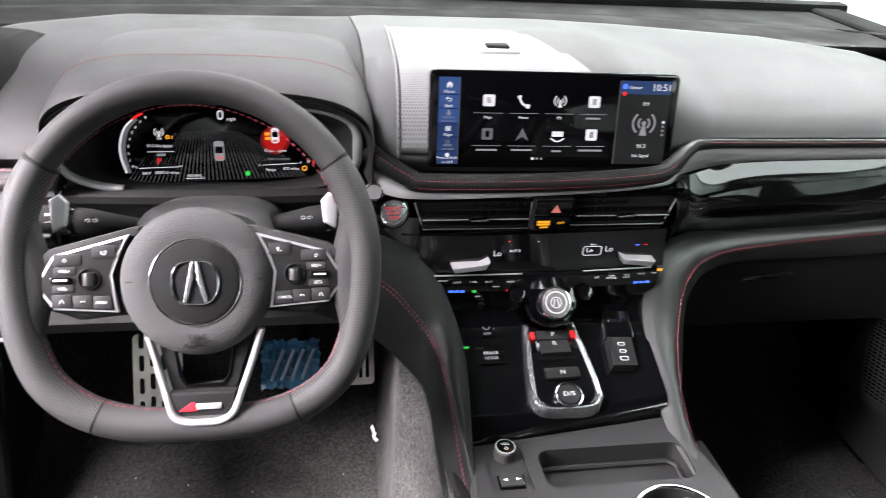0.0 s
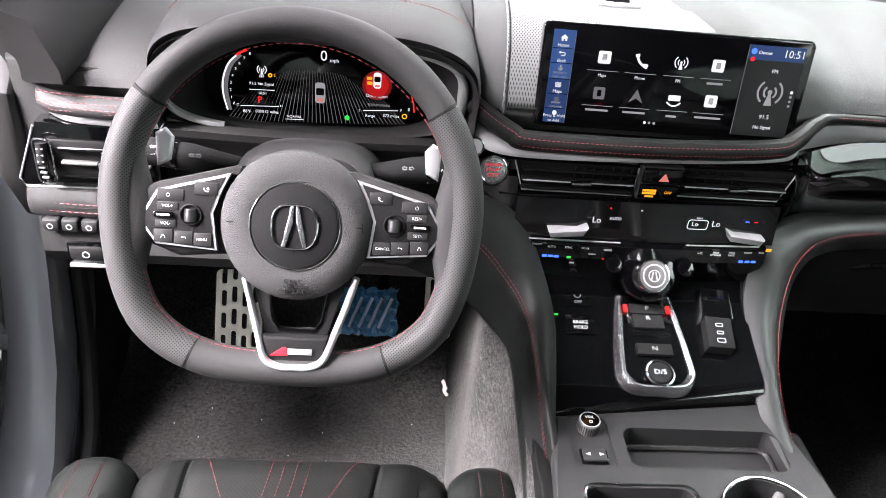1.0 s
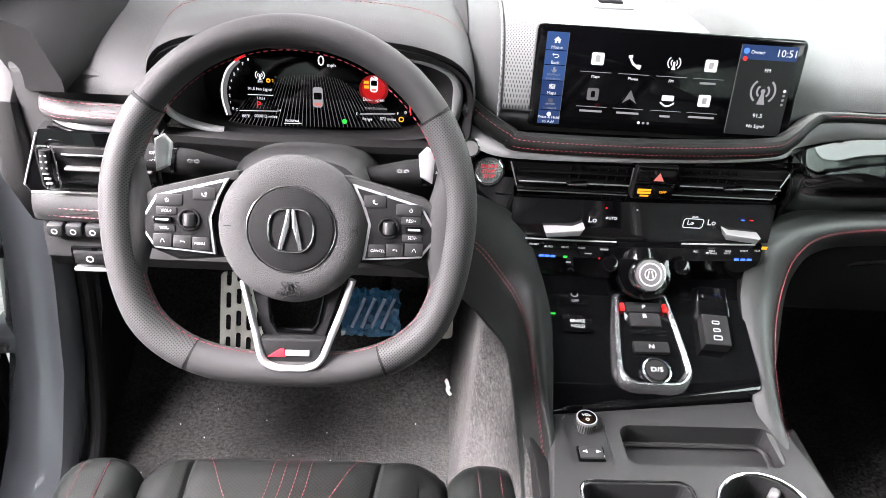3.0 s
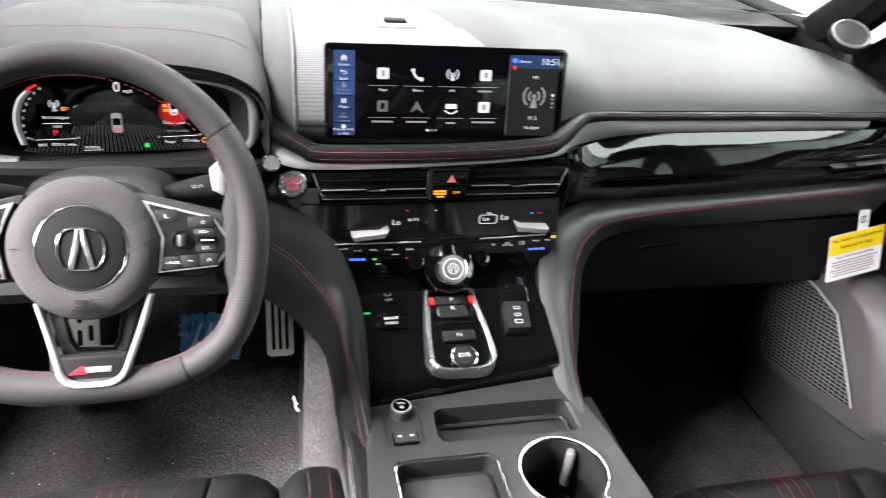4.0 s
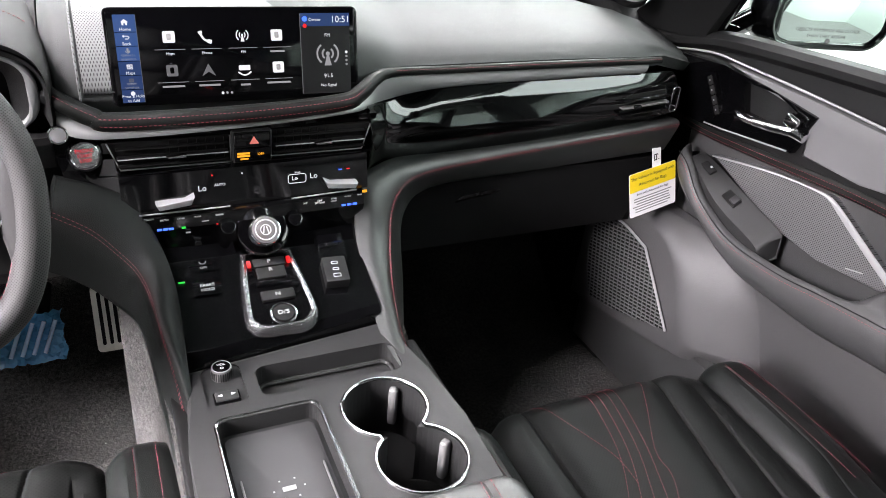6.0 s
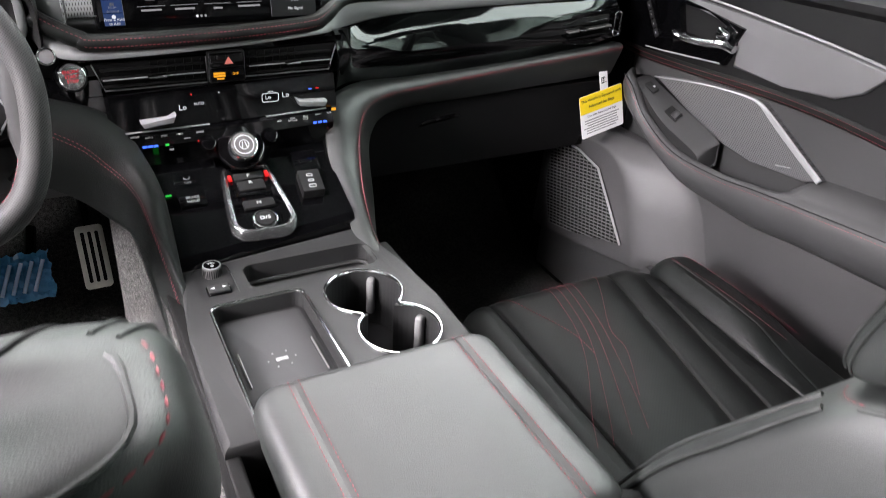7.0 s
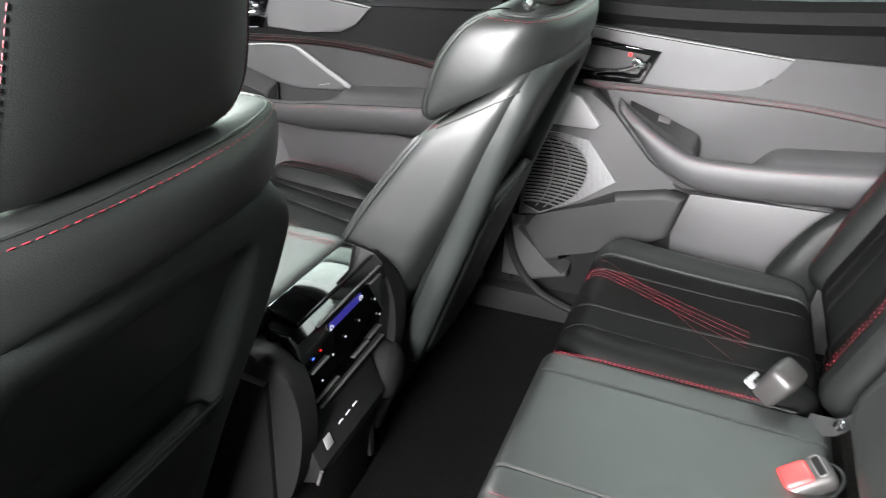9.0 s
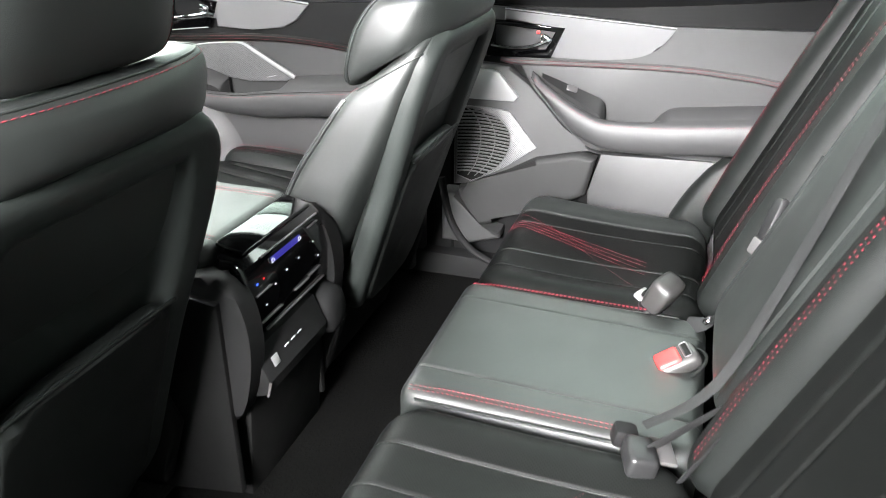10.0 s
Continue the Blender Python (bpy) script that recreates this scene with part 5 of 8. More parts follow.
# near-black skirt, coloured for the shade of the rear footwell
part("lower_skirt", prism([(-0.50, 0.24), (-0.570, 0.232), (-0.548, 0.0), (-0.45, 0.0)], "x", -0.092, 0.168, 0.004), DARK, rear)
SLOPE = pose(0, 0, 0, -13.5, 0, 0)


def rear_face(z):
    """The depth of the rear panel's face at a height."""
    return float(np.interp(z, [0.336, 0.392, 0.455], [-0.590, -0.594, -0.579])) - 0.0012


part("readout", rbox((0.035, rear_face(0.440), 0.440), (0.094, 0.003, 0.010), 0.001, 2, SLOPE), GLOW_INDIGO, rear, "lit blue readout")
for x in (-0.012, 0.076):
    for dx, dz, w_, h_ in ((0, 0.0032, 0.0050, 0.0018), (0, -0.0032, 0.0050, 0.0018), (-0.0022, 0, 0.0018, 0.0080), (0.0052, -0.0008, 0.0026, 0.0050)):
        part("readout_digit", rbox((x + dx, rear_face(0.440) - 0.0022, 0.440 + dz), (w_, 0.001, h_), 0.0005, 1), GLOW_WHITE, rear)
for x, z, w_ in ((0.055, .457, .19), (-0.055, .408, .046), (0.128, .445, .036), (-0.040, .358, .064), (0.060, .362, .050), (0.105, .366, .044), (0.042, .338, .200)):
    part("bar", rbox((x, rear_face(z) - 0.001, z), (w_, 0.004, 0.0024), 0.0008), SATIN_DARK, rear, "satin silver bar")
for x, z, m_ in ((-0.066, .424, GLOW_BLUE_LED), (-0.046, .425, GLOW_RED), (0.118, .458, PRINT), (0.140, .457, PRINT), (-0.022, .404, PRINT), (0.018, .410, PRINT), (0.060, .412, PRINT), (0.115, .418, PRINT), (-0.056, .384, PRINT), (0.120, .390, PRINT)):
    part("mark", rbox((x, rear_face(z) - 0.001, z), (0.0045, 0.001, 0.0030), 0.0008, 1, SLOPE), m_, rear)
for x in (-0.020, 0.002, 0.024):
    part("usb_port", tube([(x + a, -0.6015 - 0.42 * b, 0.288 + b) for a, b in rounded(0.010, 0.0055, 0.0022, 4)], 0.0009, 6, closed=True, up=(0, 1, 0)), PRINT, rear)
part("socket_mark", rbox((-0.060, -0.6035, 0.284), (0.018, 0.002, 0.018), 0.003, 2, pose(0, 0, 0, -23, 0, 0)), GLOW_GREYDARK, rear)

# ---- gear selector, charging box and deck switches ----
sh = thing("gear_selector", "silver framed push-button gear selector with red lamps", "gear selector", pose(0.010, 0.101, 0.4975, 19, 0, 0) @ Matrix.Diagonal((1.28, 1.03, 1.0, 1.0)))


def selector_ring(inset, z, back=0.070, nose=-0.051):
    """Outline of the selector, drawn in by inset: a long tongue with a blunt nose."""
    half = [(0.0, nose + inset), (0.016, nose + inset), (0.027 - inset * 0.7, nose + 0.004 + inset), (0.0335 - inset, nose + 0.014 + inset * 0.5), (0.0350 - inset, -0.028), (0.0340 - inset, -0.005), (0.0315 - inset, 0.025), (0.0285 - inset, 0.052), (0.0265 - inset, back)]
    line = [(float(p[0]), float(p[1])) for p in spline([(*p, 0) for p in half], 4)]
    return [(x, y, z) for x, y in line] + [(-x, y, z) for x, y in reversed(line[1:])]


part("frame", loft([selector_ring(-0.003, -0.050, nose=-0.054), selector_ring(-0.001, -0.006), selector_ring(0.0, 0.002), selector_ring(0.0016, 0.0048), selector_ring(0.0034, 0.0052), selector_ring(0.0060, 0.0026), selector_ring(0.0064, -0.004)]), BEZEL, sh, "brushed silver bezel", flat=40)
part("inlay", loft([selector_ring(0.0061, -0.004), selector_ring(0.0064, 0.0022), selector_ring(0.0072, 0.0026)]), GLOSS, sh)
for y, w_, h_, z, b_, nm in ((0.0510, 0.034, 0.014, 0.0045, "P", "park_button"), (0.0350, 0.030, 0.019, 0.0025, "R", "reverse_button"), (-0.0030, 0.034, 0.015, 0.0045, "N", "neutral_button")):
    part(nm, rbox((0, y, z), (w_, h_, 0.006), 0.002), DASH_BLACK, sh)
    text(b_, 0.0075, pose(0, y + (0.004 if b_ == "R" else 0), z + 0.0032), PRINT, sh, "legend", deep=0.0001)
part("selector_ledge", rbox((0, 0.018, 0.003), (0.036, 0.006, 0.004), 0.001), GLOSS, sh)
part("drive_button", disc((0, -0.0335, 0.003), 0.0125, 0.0065, 36, 0.0015, Matrix.Diagonal((0.84, 1.04, 1, 1))), DASH_BLACK, sh)
part("drive_ring", ring((0, -0.0335, 0.0075), 0.0148, 0.0013, Matrix.Diagonal((0.84, 1.04, 1, 1))), CHROME, sh)
text("D/S", 0.0080, pose(0, -0.0335, 0.0097), PRINT, sh, "legend", deep=0.0001)
for sx in (-1, 1):
    part("red_lamp", rbox((sx * 0.0205, 0.0510, 0.0060), (0.004, 0.010, 0.004), 0.001), GLOW_RED, sh, "glowing red lamp")
ub = thing("charging_box", "black box with three charging ports", "charging port", pose(0.094, 0.128, 0.490, 22, 0, -4) @ Matrix.Scale(0.80, 4))
part("box", rbox((0, 0, 0.010), (0.040, 0.052, 0.046), 0.002), DASH_BLACK, ub)
part("hood", rbox((0.002, 0.050, 0.016), (0.046, 0.052, 0.034), 0.003), GLOSS, ub)
for y, w_, h_ in ((0.012, 0.013, 0.0065), (-0.001, 0.012, 0.006), (-0.014, 0.015, 0.0085)):
    part("port", tube([(a, y + b, 0.0333) for a, b in rounded(w_ * 0.8, h_ * 0.75, 0.0018, 4)], 0.0006, 6, closed=True), PRINT, ub, "white outlined port")
bh = thing("brake_hold_switch", "gloss black hold switch with white legend", "switch", pose(-0.072, 0.138, 0.5075, 22, 0, 0))
part("button", rbox((0, -0.006, 0.0012), (0.036, 0.026, 0.0016), 0.0006), GLOSS, bh)
text("BRAKE", 0.0062, pose(0, -0.004, 0.0022), PRINT, bh, "legend", deep=0.0001)
text("HOLD", 0.0062, pose(0, -0.011, 0.0022), PRINT, bh, "legend", deep=0.0001)
part("button", rbox((0, 0.032, 0.0012), (0.036, 0.026, 0.0016), 0.0006), GLOSS, bh)
text("OFF", 0.0055, pose(0, 0.024, 0.0022), GLOW_GREY, bh, "legend", deep=0.0001)
part("mark", ring((0, 0.034, 0.0022), 0.004, 0.0005, n=20), GLOW_GREY, bh)
part("lamp", rbox((-0.030, 0.006, 0.001), (0.008, 0.002, 0.002), 0.0005), GLOW_GREEN, bh)


# ---- steering wheel ----
wheel = thing("steering_wheel", "flat-bottomed black leather steering wheel with red stitching", "steering wheel", pose(-0.391, 0.025, 0.71, 65, 0, 0))


def rim_at(a, grow=0.0):
    """The rim's middle line at an angle; squarer below."""
    c, s_ = math.cos(a), math.sin(a)
    n = 2.0 if s_ > 0 else 2.0 + 0.8 * min(1, -s_ * 1.6)
    k = (abs(c / (0.1535 + grow)) ** n + abs(s_ / ((0.1570 if s_ > 0 else 0.1495) + grow)) ** n) ** (-1 / n)
    return Vector((c * k, s_ * k, 0.0))


def rim_piece(name, a0, a1, mat, n, fat=1.0):
    pts = [rim_at(radians(a), 0.016 * (1 - fat)) for a in np.linspace(a0, a1, n)]
    return part(name, tube(pts, 0.0160 * fat, 16, r2=0.0185 * fat), mat, wheel)


rim_piece("rim_top", 36, 144, WHEEL_LEATHER, 40, 0.90)
rim_piece("rim_grip", 145, 237, WHEEL_PERF, 36, 1.0)
rim_piece("rim_bottom", 238, 302, WHEEL_LEATHER, 28)
rim_piece("rim_grip", 303, 395, WHEEL_PERF, 36, 1.0)
for a in (35.5, 144.5, 237.5, 302.5):
    part("seam", tube([rim_at(radians(a - 0.45)), rim_at(radians(a + 0.45))], 0.0158, 16, r2=0.0183), DARK, wheel)
thread = []
for a0, a1 in ((22, 158), (198, 342)):
    line = []
    for a in np.linspace(a0, a1, 60):
        p = rim_at(radians(a))
        line.append(tuple(p * (1 - 0.0158 / p.length) + Vector((0, 0, 0.0035))))
    thread.append(line)
for line in thread:
    stitches([line], wheel, r=0.00055, length=0.0042, gap=0.0022)
# leather webs where the rim runs into the side spokes
for a_mid in (184, -4):
    web = []
    for a in np.linspace(a_mid - 30, a_mid + 30, 25):
        k = math.cos(radians((a - a_mid) * 3)) ** 2
        p_ = rim_at(radians(a))
        web.append((p_ * (1 - 0.010 * k / p_.length) + Vector((0, 0, -0.004 * k)), 0.0120 + 0.010 * k, 0.0130 + 0.002 * k))
    part("rim_web", tube([w_[0] for w_ in web], [w_[1] for w_ in web], 16, r2=[w_[2] for w_ in web]), WHEEL_LEATHER, wheel)
HUB = (0.0025, -0.0155)
part("airbag_cover", loft([[(HUB[0] + r * math.cos(2 * math.pi * j / 48), HUB[1] + (1.03 if math.sin(2 * math.pi * j / 48) < 0 else 0.98) * r * math.sin(2 * math.pi * j / 48), z) for j in range(48)] for r, z in ((0.060, -0.035), (0.066, -0.012), (0.0675, 0.0), (0.0655, 0.008), (0.060, 0.0130), (0.052, 0.0160), (0.0445, 0.0168), (0.0425, 0.0165))]), HUB_PLASTIC, wheel, "grained black airbag cover", flat=60)
part("emblem_dish", disc((HUB[0], HUB[1], 0.0150), 0.0425, 0.0012, 48, 0.0), GLOSS, wheel)
part("emblem_plate", disc((HUB[0], HUB[1], 0.0155), 0.0375, 0.0030, 48, 0.001), DASH_BLACK, wheel)
part("emblem_ring", ring((HUB[0], HUB[1], 0.0170), 0.0392, 0.0007), CHROME, wheel)
part("emblem", tube([(HUB[0] + a, HUB[1] + b, 0.0195) for a, b in [(p[0], p[1]) for p in spline([(0, 0.0188), (0.0135, 0.0165), (0.0195, 0.006), (0.0185, -0.010), (0.011, -0.0185), (0, -0.0195), (-0.011, -0.0185), (-0.0185, -0.010), (-0.0195, 0.006), (-0.0135, 0.0165)], 5, closed=True)]], 0.0010, 8, closed=True), CHROME, wheel, "chrome emblem")
for sx in (-1, 1):
    part("emblem_blade", prism([(HUB[0] + sx * 0.0006, HUB[1] + 0.0180), (HUB[0] + sx * 0.0036, HUB[1] + 0.0180), (HUB[0] + sx * 0.0110, HUB[1] - 0.0180), (HUB[0] + sx * 0.0072, HUB[1] - 0.0185), (HUB[0] + sx * 0.0012, HUB[1] + 0.003)], "z", 0.0180, 0.0208, 0.0010), BEZEL, wheel)
text("SRS", 0.0115, pose(HUB[0], HUB[1] - 0.0515, 0.0172, -16, 0, 0), DARK, wheel, "embossed_letters", deep=0.0005)
text("AIRBAG", 0.0075, pose(HUB[0], HUB[1] - 0.0585, 0.0150, -24, 0, 0), DARK, wheel, "embossed_letters", deep=0.0005)
for sx in (-1, 1):
    part("horn_mark", tube([(HUB[0] + sx * 0.0555 + d, HUB[1] + 0.001 + e, 0.0152) for d, e in ((-0.004, 0), (0.003, 0.0), (0.003, 0.004), (0.003, -0.004))], 0.0005, 6), DARK, wheel)


def flip(L, sx):
    return [(sx * x, y) for x, y in L]


POD = [(-0.1345, -0.0177), (-0.1185, 0.0095), (-0.0545, 0.0270), (-0.0630, 0.0105), (-0.0710, -0.0090), (-0.0655, -0.0425), (-0.1195, -0.0385)]
FACE = [(-0.1318, -0.0174), (-0.1172, 0.0076), (-0.0590, 0.0235), (-0.0665, 0.0090), (-0.0733, -0.0092), (-0.0683, -0.0408), (-0.1180, -0.0368)]
for sx, legends in ((1, ("VOL+", "VOL-", "MENU")), (-1, ("RES/+", "SET/-", "CANCEL"))):
    part("spoke_core", prism(flip([(-0.145, 0.000), (-0.120, 0.016), (-0.050, 0.034), (-0.045, -0.045), (-0.10, -0.050), (-0.140, -0.035)], sx), "z", -0.022, 0.001, 0.006, 3), DASH_BLACK, wheel)
    part("spoke_shoulder", prism(flip([(-0.148, -0.004), (-0.121, 0.0150), (-0.052, 0.0335), (-0.046, 0.0335), (-0.046, 0.0230), (-0.0545, 0.0270), (-0.1185, 0.0098), (-0.1330, -0.014)], sx), "z", -0.014, 0.0040, 0.002), WHEEL_LEATHER, wheel)
    part("switch_bezel", prism(flip(POD, sx), "z", -0.002, 0.0062, 0.0008), CHROME_SOFT, wheel, "bright silver switch surround")
    part("switch_face", prism(flip(FACE, sx), "z", 0.0, 0.0068, 0.0006), DASH_BLACK, wheel)
    btn = [(-0.1065, 0.0055, .023, .0100), (-0.0760, 0.0120, .020, .0110), (-0.1090, -0.0045, .018, .0068), (-0.1105, -0.0200, .018, .0068), (-0.1125, -0.0310, .0165, .0115), (-0.0950, -0.0320, .0160, .0115), (-0.0785, -0.0330, .0155, .0115)]
    for x, y, w_, h_ in btn:
        part("switch_button", rbox((sx * x, y, 0.0064), (w_, h_, 0.0024), 0.0007), CONSOLE, wheel)
    part("switch_bar", rbox((sx * -0.1120, -0.0122, 0.0080), (0.0165, 0.0050, 0.0040), 0.0012), GLOSS, wheel)
    part("switch_line", rbox((sx * -0.1120, -0.0122, 0.0101), (0.0110, 0.0018, 0.0008), 0.0002), PRINT, wheel)
    part("roller_ring", ring((sx * -0.0890, -0.0117, 0.0072), 0.0090, 0.0012), DARK, wheel)
    part("roller", disc((sx * -0.0890, -0.0117 - 0.0055, 0.0072), 0.0055, 0.011, 20, 0.001, pose(0, 0, 0, -90, 0, 0)), BUCKLE_GREY, wheel, "ribbed black roller")
    for b_, x, y, s_ in ((legends[0], -0.1090, -0.0045, .0038), (legends[1], -0.1105, -0.0200, .0038), (legends[2], -0.0795, -0.0330, .0034)):
        text(b_, s_, pose(sx * x, y, 0.0078), PRINT, wheel, "legend", deep=0.0001)
    part("mark", tube([(sx * -0.1085 + 0.0014 * math.sin(a), 0.0050 + 0.0014 * math.cos(a), 0.0078) for a in np.radians(np.linspace(35, 325, 12))], 0.00022, 6), PRINT, wheel)
    part("mark", rbox((sx * -0.1085, 0.0062, 0.0078), (0.0004, 0.0016, 0.0002), 0), PRINT, wheel)
    part("mark", tube([(sx * -0.0760 + a, 0.0112 + b, 0.0078) for a, b in ((-0.0020, 0.0014), (-0.0016, -0.0006), (0.0004, -0.0016), (0.0020, -0.0012))], 0.0004, 6, r2=0.0002), PRINT, wheel)
    part("mark", ring((sx * -0.0745, 0.0122, 0.0078), 0.0009, 0.0002, n=12), PRINT, wheel)
    part("mark", tube([(sx * -0.1125 + a, -0.0315 + b, 0.0078) for a, b in ((-0.0018, -0.0014), (-0.0004, 0.0016), (0.0004, 0.0016), (0.0018, -0.0014))], 0.00024, 6), PRINT, wheel)
    part("mark", tube([(sx * -0.0950 + a, -0.0320 + b, 0.0078) for a, b in ((0.0018, -0.0008), (0.0018, 0.0006), (-0.0018, 0.0006), (-0.0010, 0.0014), (-0.0018, 0.0006), (-0.0010, -0.0002))], 0.00024, 6), PRINT, wheel)
    # gear paddle behind the rim
    part("paddle", prism(flip([(-0.1300, 0.058), (-0.1215, 0.063), (-0.1140, 0.055), (-0.1165, 0.034), (-0.1280, 0.028)], sx), "z", -0.034, -0.024, 0.003, 3), CHROME_SOFT, wheel, "satin silver gear paddle")
# lower spoke
part("lower_spoke_frame", tube(spline([(-0.042, -0.066, 0.001), (-0.036, -0.090, 0.001), (-0.0285, -0.116, 0.006), (-0.0215, -0.1360, 0.013), (-0.010, -0.1430, 0.014), (0.004, -0.1438, 0.014), (0.020, -0.1430, 0.014), (0.0315, -0.1360, 0.013), (0.0395, -0.116, 0.006), (0.049, -0.090, 0.001), (0.0575, -0.062, 0.001)], 5), 0.0034, 10, r2=0.0060), CHROME_SOFT, wheel, "satin silver lower spoke")
part("lower_spoke_panel", prism([(-0.036, -0.066), (-0.0245, -0.112), (-0.0165, -0.138), (0.026, -0.138), (0.0345, -0.112), (0.049, -0.066), (0.034, -0.070), (0.0275, -0.106), (0.0225, -0.1145), (-0.0115, -0.1145), (-0.0165, -0.106), (-0.021, -0.070)], "z", -0.010, 0.0005, 0.002), DASH_BLACK, wheel)
part("spoke_foot", prism([(-0.024, -0.1165), (-0.0175, -0.1440), (0.028, -0.1440), (0.0345, -0.1165)], "z", -0.004, 0.0130, 0.003, 3), DASH_BLACK, wheel)
part("spoke_window_rim", tube([(-0.021, -0.068, 0.001), (-0.0165, -0.104, 0.001), (-0.0105, -0.113, 0.001), (0.0215, -0.113, 0.001), (0.0275, -0.104, 0.001), (0.034, -0.068, 0.001)], 0.0014, 8), GLOSS, wheel)
part("badge", prism([(-0.0165, -0.1335), (-0.0050, -0.1255), (-0.0020, -0.1255), (0.0, -0.1335)], "z", 0.0135, 0.0147, 0.0003), BADGE_RED, wheel, "small red badge")
part("badge_bar", rbox((0.010, -0.1295, 0.0139), (0.022, 0.0055, 0.0012), 0.0004), CHROME_SOFT, wheel)
part("column_shroud", loft([[(0.003 + w_ * math.copysign(abs(math.cos(a)) ** 0.6, math.cos(a)), c_ + h_ * math.copysign(abs(math.sin(a)) ** 0.6, math.sin(a)), z) for a in np.linspace(0, 2 * math.pi, 32, endpoint=False)] for w_, h_, c_, z in ((0.060, 0.055, -0.010, -0.030), (0.068, 0.062, -0.006, -0.050), (0.070, 0.060, 0.0, -0.12), (0.075, 0.060, 0.0, -0.22))]), HOOD, wheel, "black plastic column shroud")
# stalks
for sx, nm in ((-1, "light_stalk"), (1, "wiper_stalk")):
    stalk = thing(nm, "black column stalk with white symbols", "stalk", pose(-0.391, 0.025, 0.71, 65, 0, 0), "column stalks")
    part("arm", tube([(sx * 0.060, 0.030, -0.065), (sx * 0.085, 0.033, -0.062), (sx * 0.105, 0.036, -0.060), (sx * 0.150, 0.040, -0.058)], [0.0085, 0.011, 0.013, 0.0135], 16), DASH_BLACK, stalk)
    part("collar", tube([(sx * 0.118, 0.0372, -0.0594), (sx * 0.122, 0.0377, -0.0592)], 0.0142, 16), GLOSS, stalk)
    for k, b_ in enumerate(("OFF", "AUTO") if sx < 0 else ("OFF", "AUTO", "LO")):
        text(b_, 0.0040, pose(sx * 0.137, 0.044 - 0.006 * k, -0.0455), PRINT, stalk, "legend", deep=0.0001)
    for k in (-1, 1):
        part("mark", tube([(sx * 0.100 + k * d, 0.038 + e, -0.0474) for d, e in ((0.0012, 0.0010), (0.0034, 0.0010), (0.0034, 0.0020), (0.0058, 0.0), (0.0034, -0.0020), (0.0034, -0.0010), (0.0012, -0.0010))], 0.00022, 6, closed=True), PRINT, stalk)


# ---- front seats ----
UPV, FRV = Vector((0, -math.sin(radians(25)), math.cos(radians(25)))), Vector((0, math.cos(radians(25)), math.sin(radians(25))))
BASE = Vector((0, -0.36, 0.32))


def back_ring(s_, w, f, b, hollow, tilt=0.0, n=56, e=0.5, er=None):
    out = []
    for a in np.linspace(0, 2 * math.pi, n, endpoint=False):
        c, q = math.cos(a), math.sin(a)
        p = e if q > 0 or er is None else er
        x = w * math.copysign(abs(c) ** p, c)
        d = (f + b) / 2 + (f - b) / 2 * math.copysign(abs(q) ** p, q)
        if q > 0:
            d -= hollow * math.cos(math.pi * x / (2 * w)) ** 2
        out.append(BASE + Vector((x, 0, 0)) + UPV * (s_ - tilt * d) + FRV * d)
    return out


def smooth_rings(keys, n=4, **kw):
    K = spline(keys, n)
    return [back_ring(*[float(v) for v in k[:5]], tilt=float(k[5]), **kw) for k in K]


def sloped(*rows):
    """Rings given by the height and depth of their front and rear: (s front, d front, s rear, d rear, half width, hollow)."""
    out = []
    for sf, f, sr, b, w, h in rows:
        tilt = (sr - sf) / (f - b)
        out.append((sf + tilt * f, w, f, b, h, tilt))
    return out


LOWER = sloped((-.10, -.02, -.10, -.11, .185, 0), (-.06, .0, -.06, -.142, .222, .01), (.05, .010, .05, -.150, .232, .03), (.18, .008, .20, -.152, .234, .036), (.27, -.008, .32, -.152, .230, .03), (.325, -.020, .44, -.150, .224, .018), (.352, -.028, .51, -.146, .216, .008), (.368, -.036, .54, -.138, .205, 0), (.380, -.050, .55, -.125, .175, 0))
UPPER = sloped((.380, -.040, .545, -.122, .185, 0), (.374, -.022, .543, -.143, .204, 0), (.390, -.009, .550, -.153, .212, .004), (.430, .0, .563, -.157, .216, .010), (.475, .004, .580, -.154, .215, .014), (.525, -.005, .597, -.146, .210, .010), (.555, -.022, .607, -.136, .200, .006), (.570, -.038, .611, -.127, .186, .002), (.574, -.052, .609, -.115, .160, 0), (.570, -.070, .600, -.100, .10, 0))


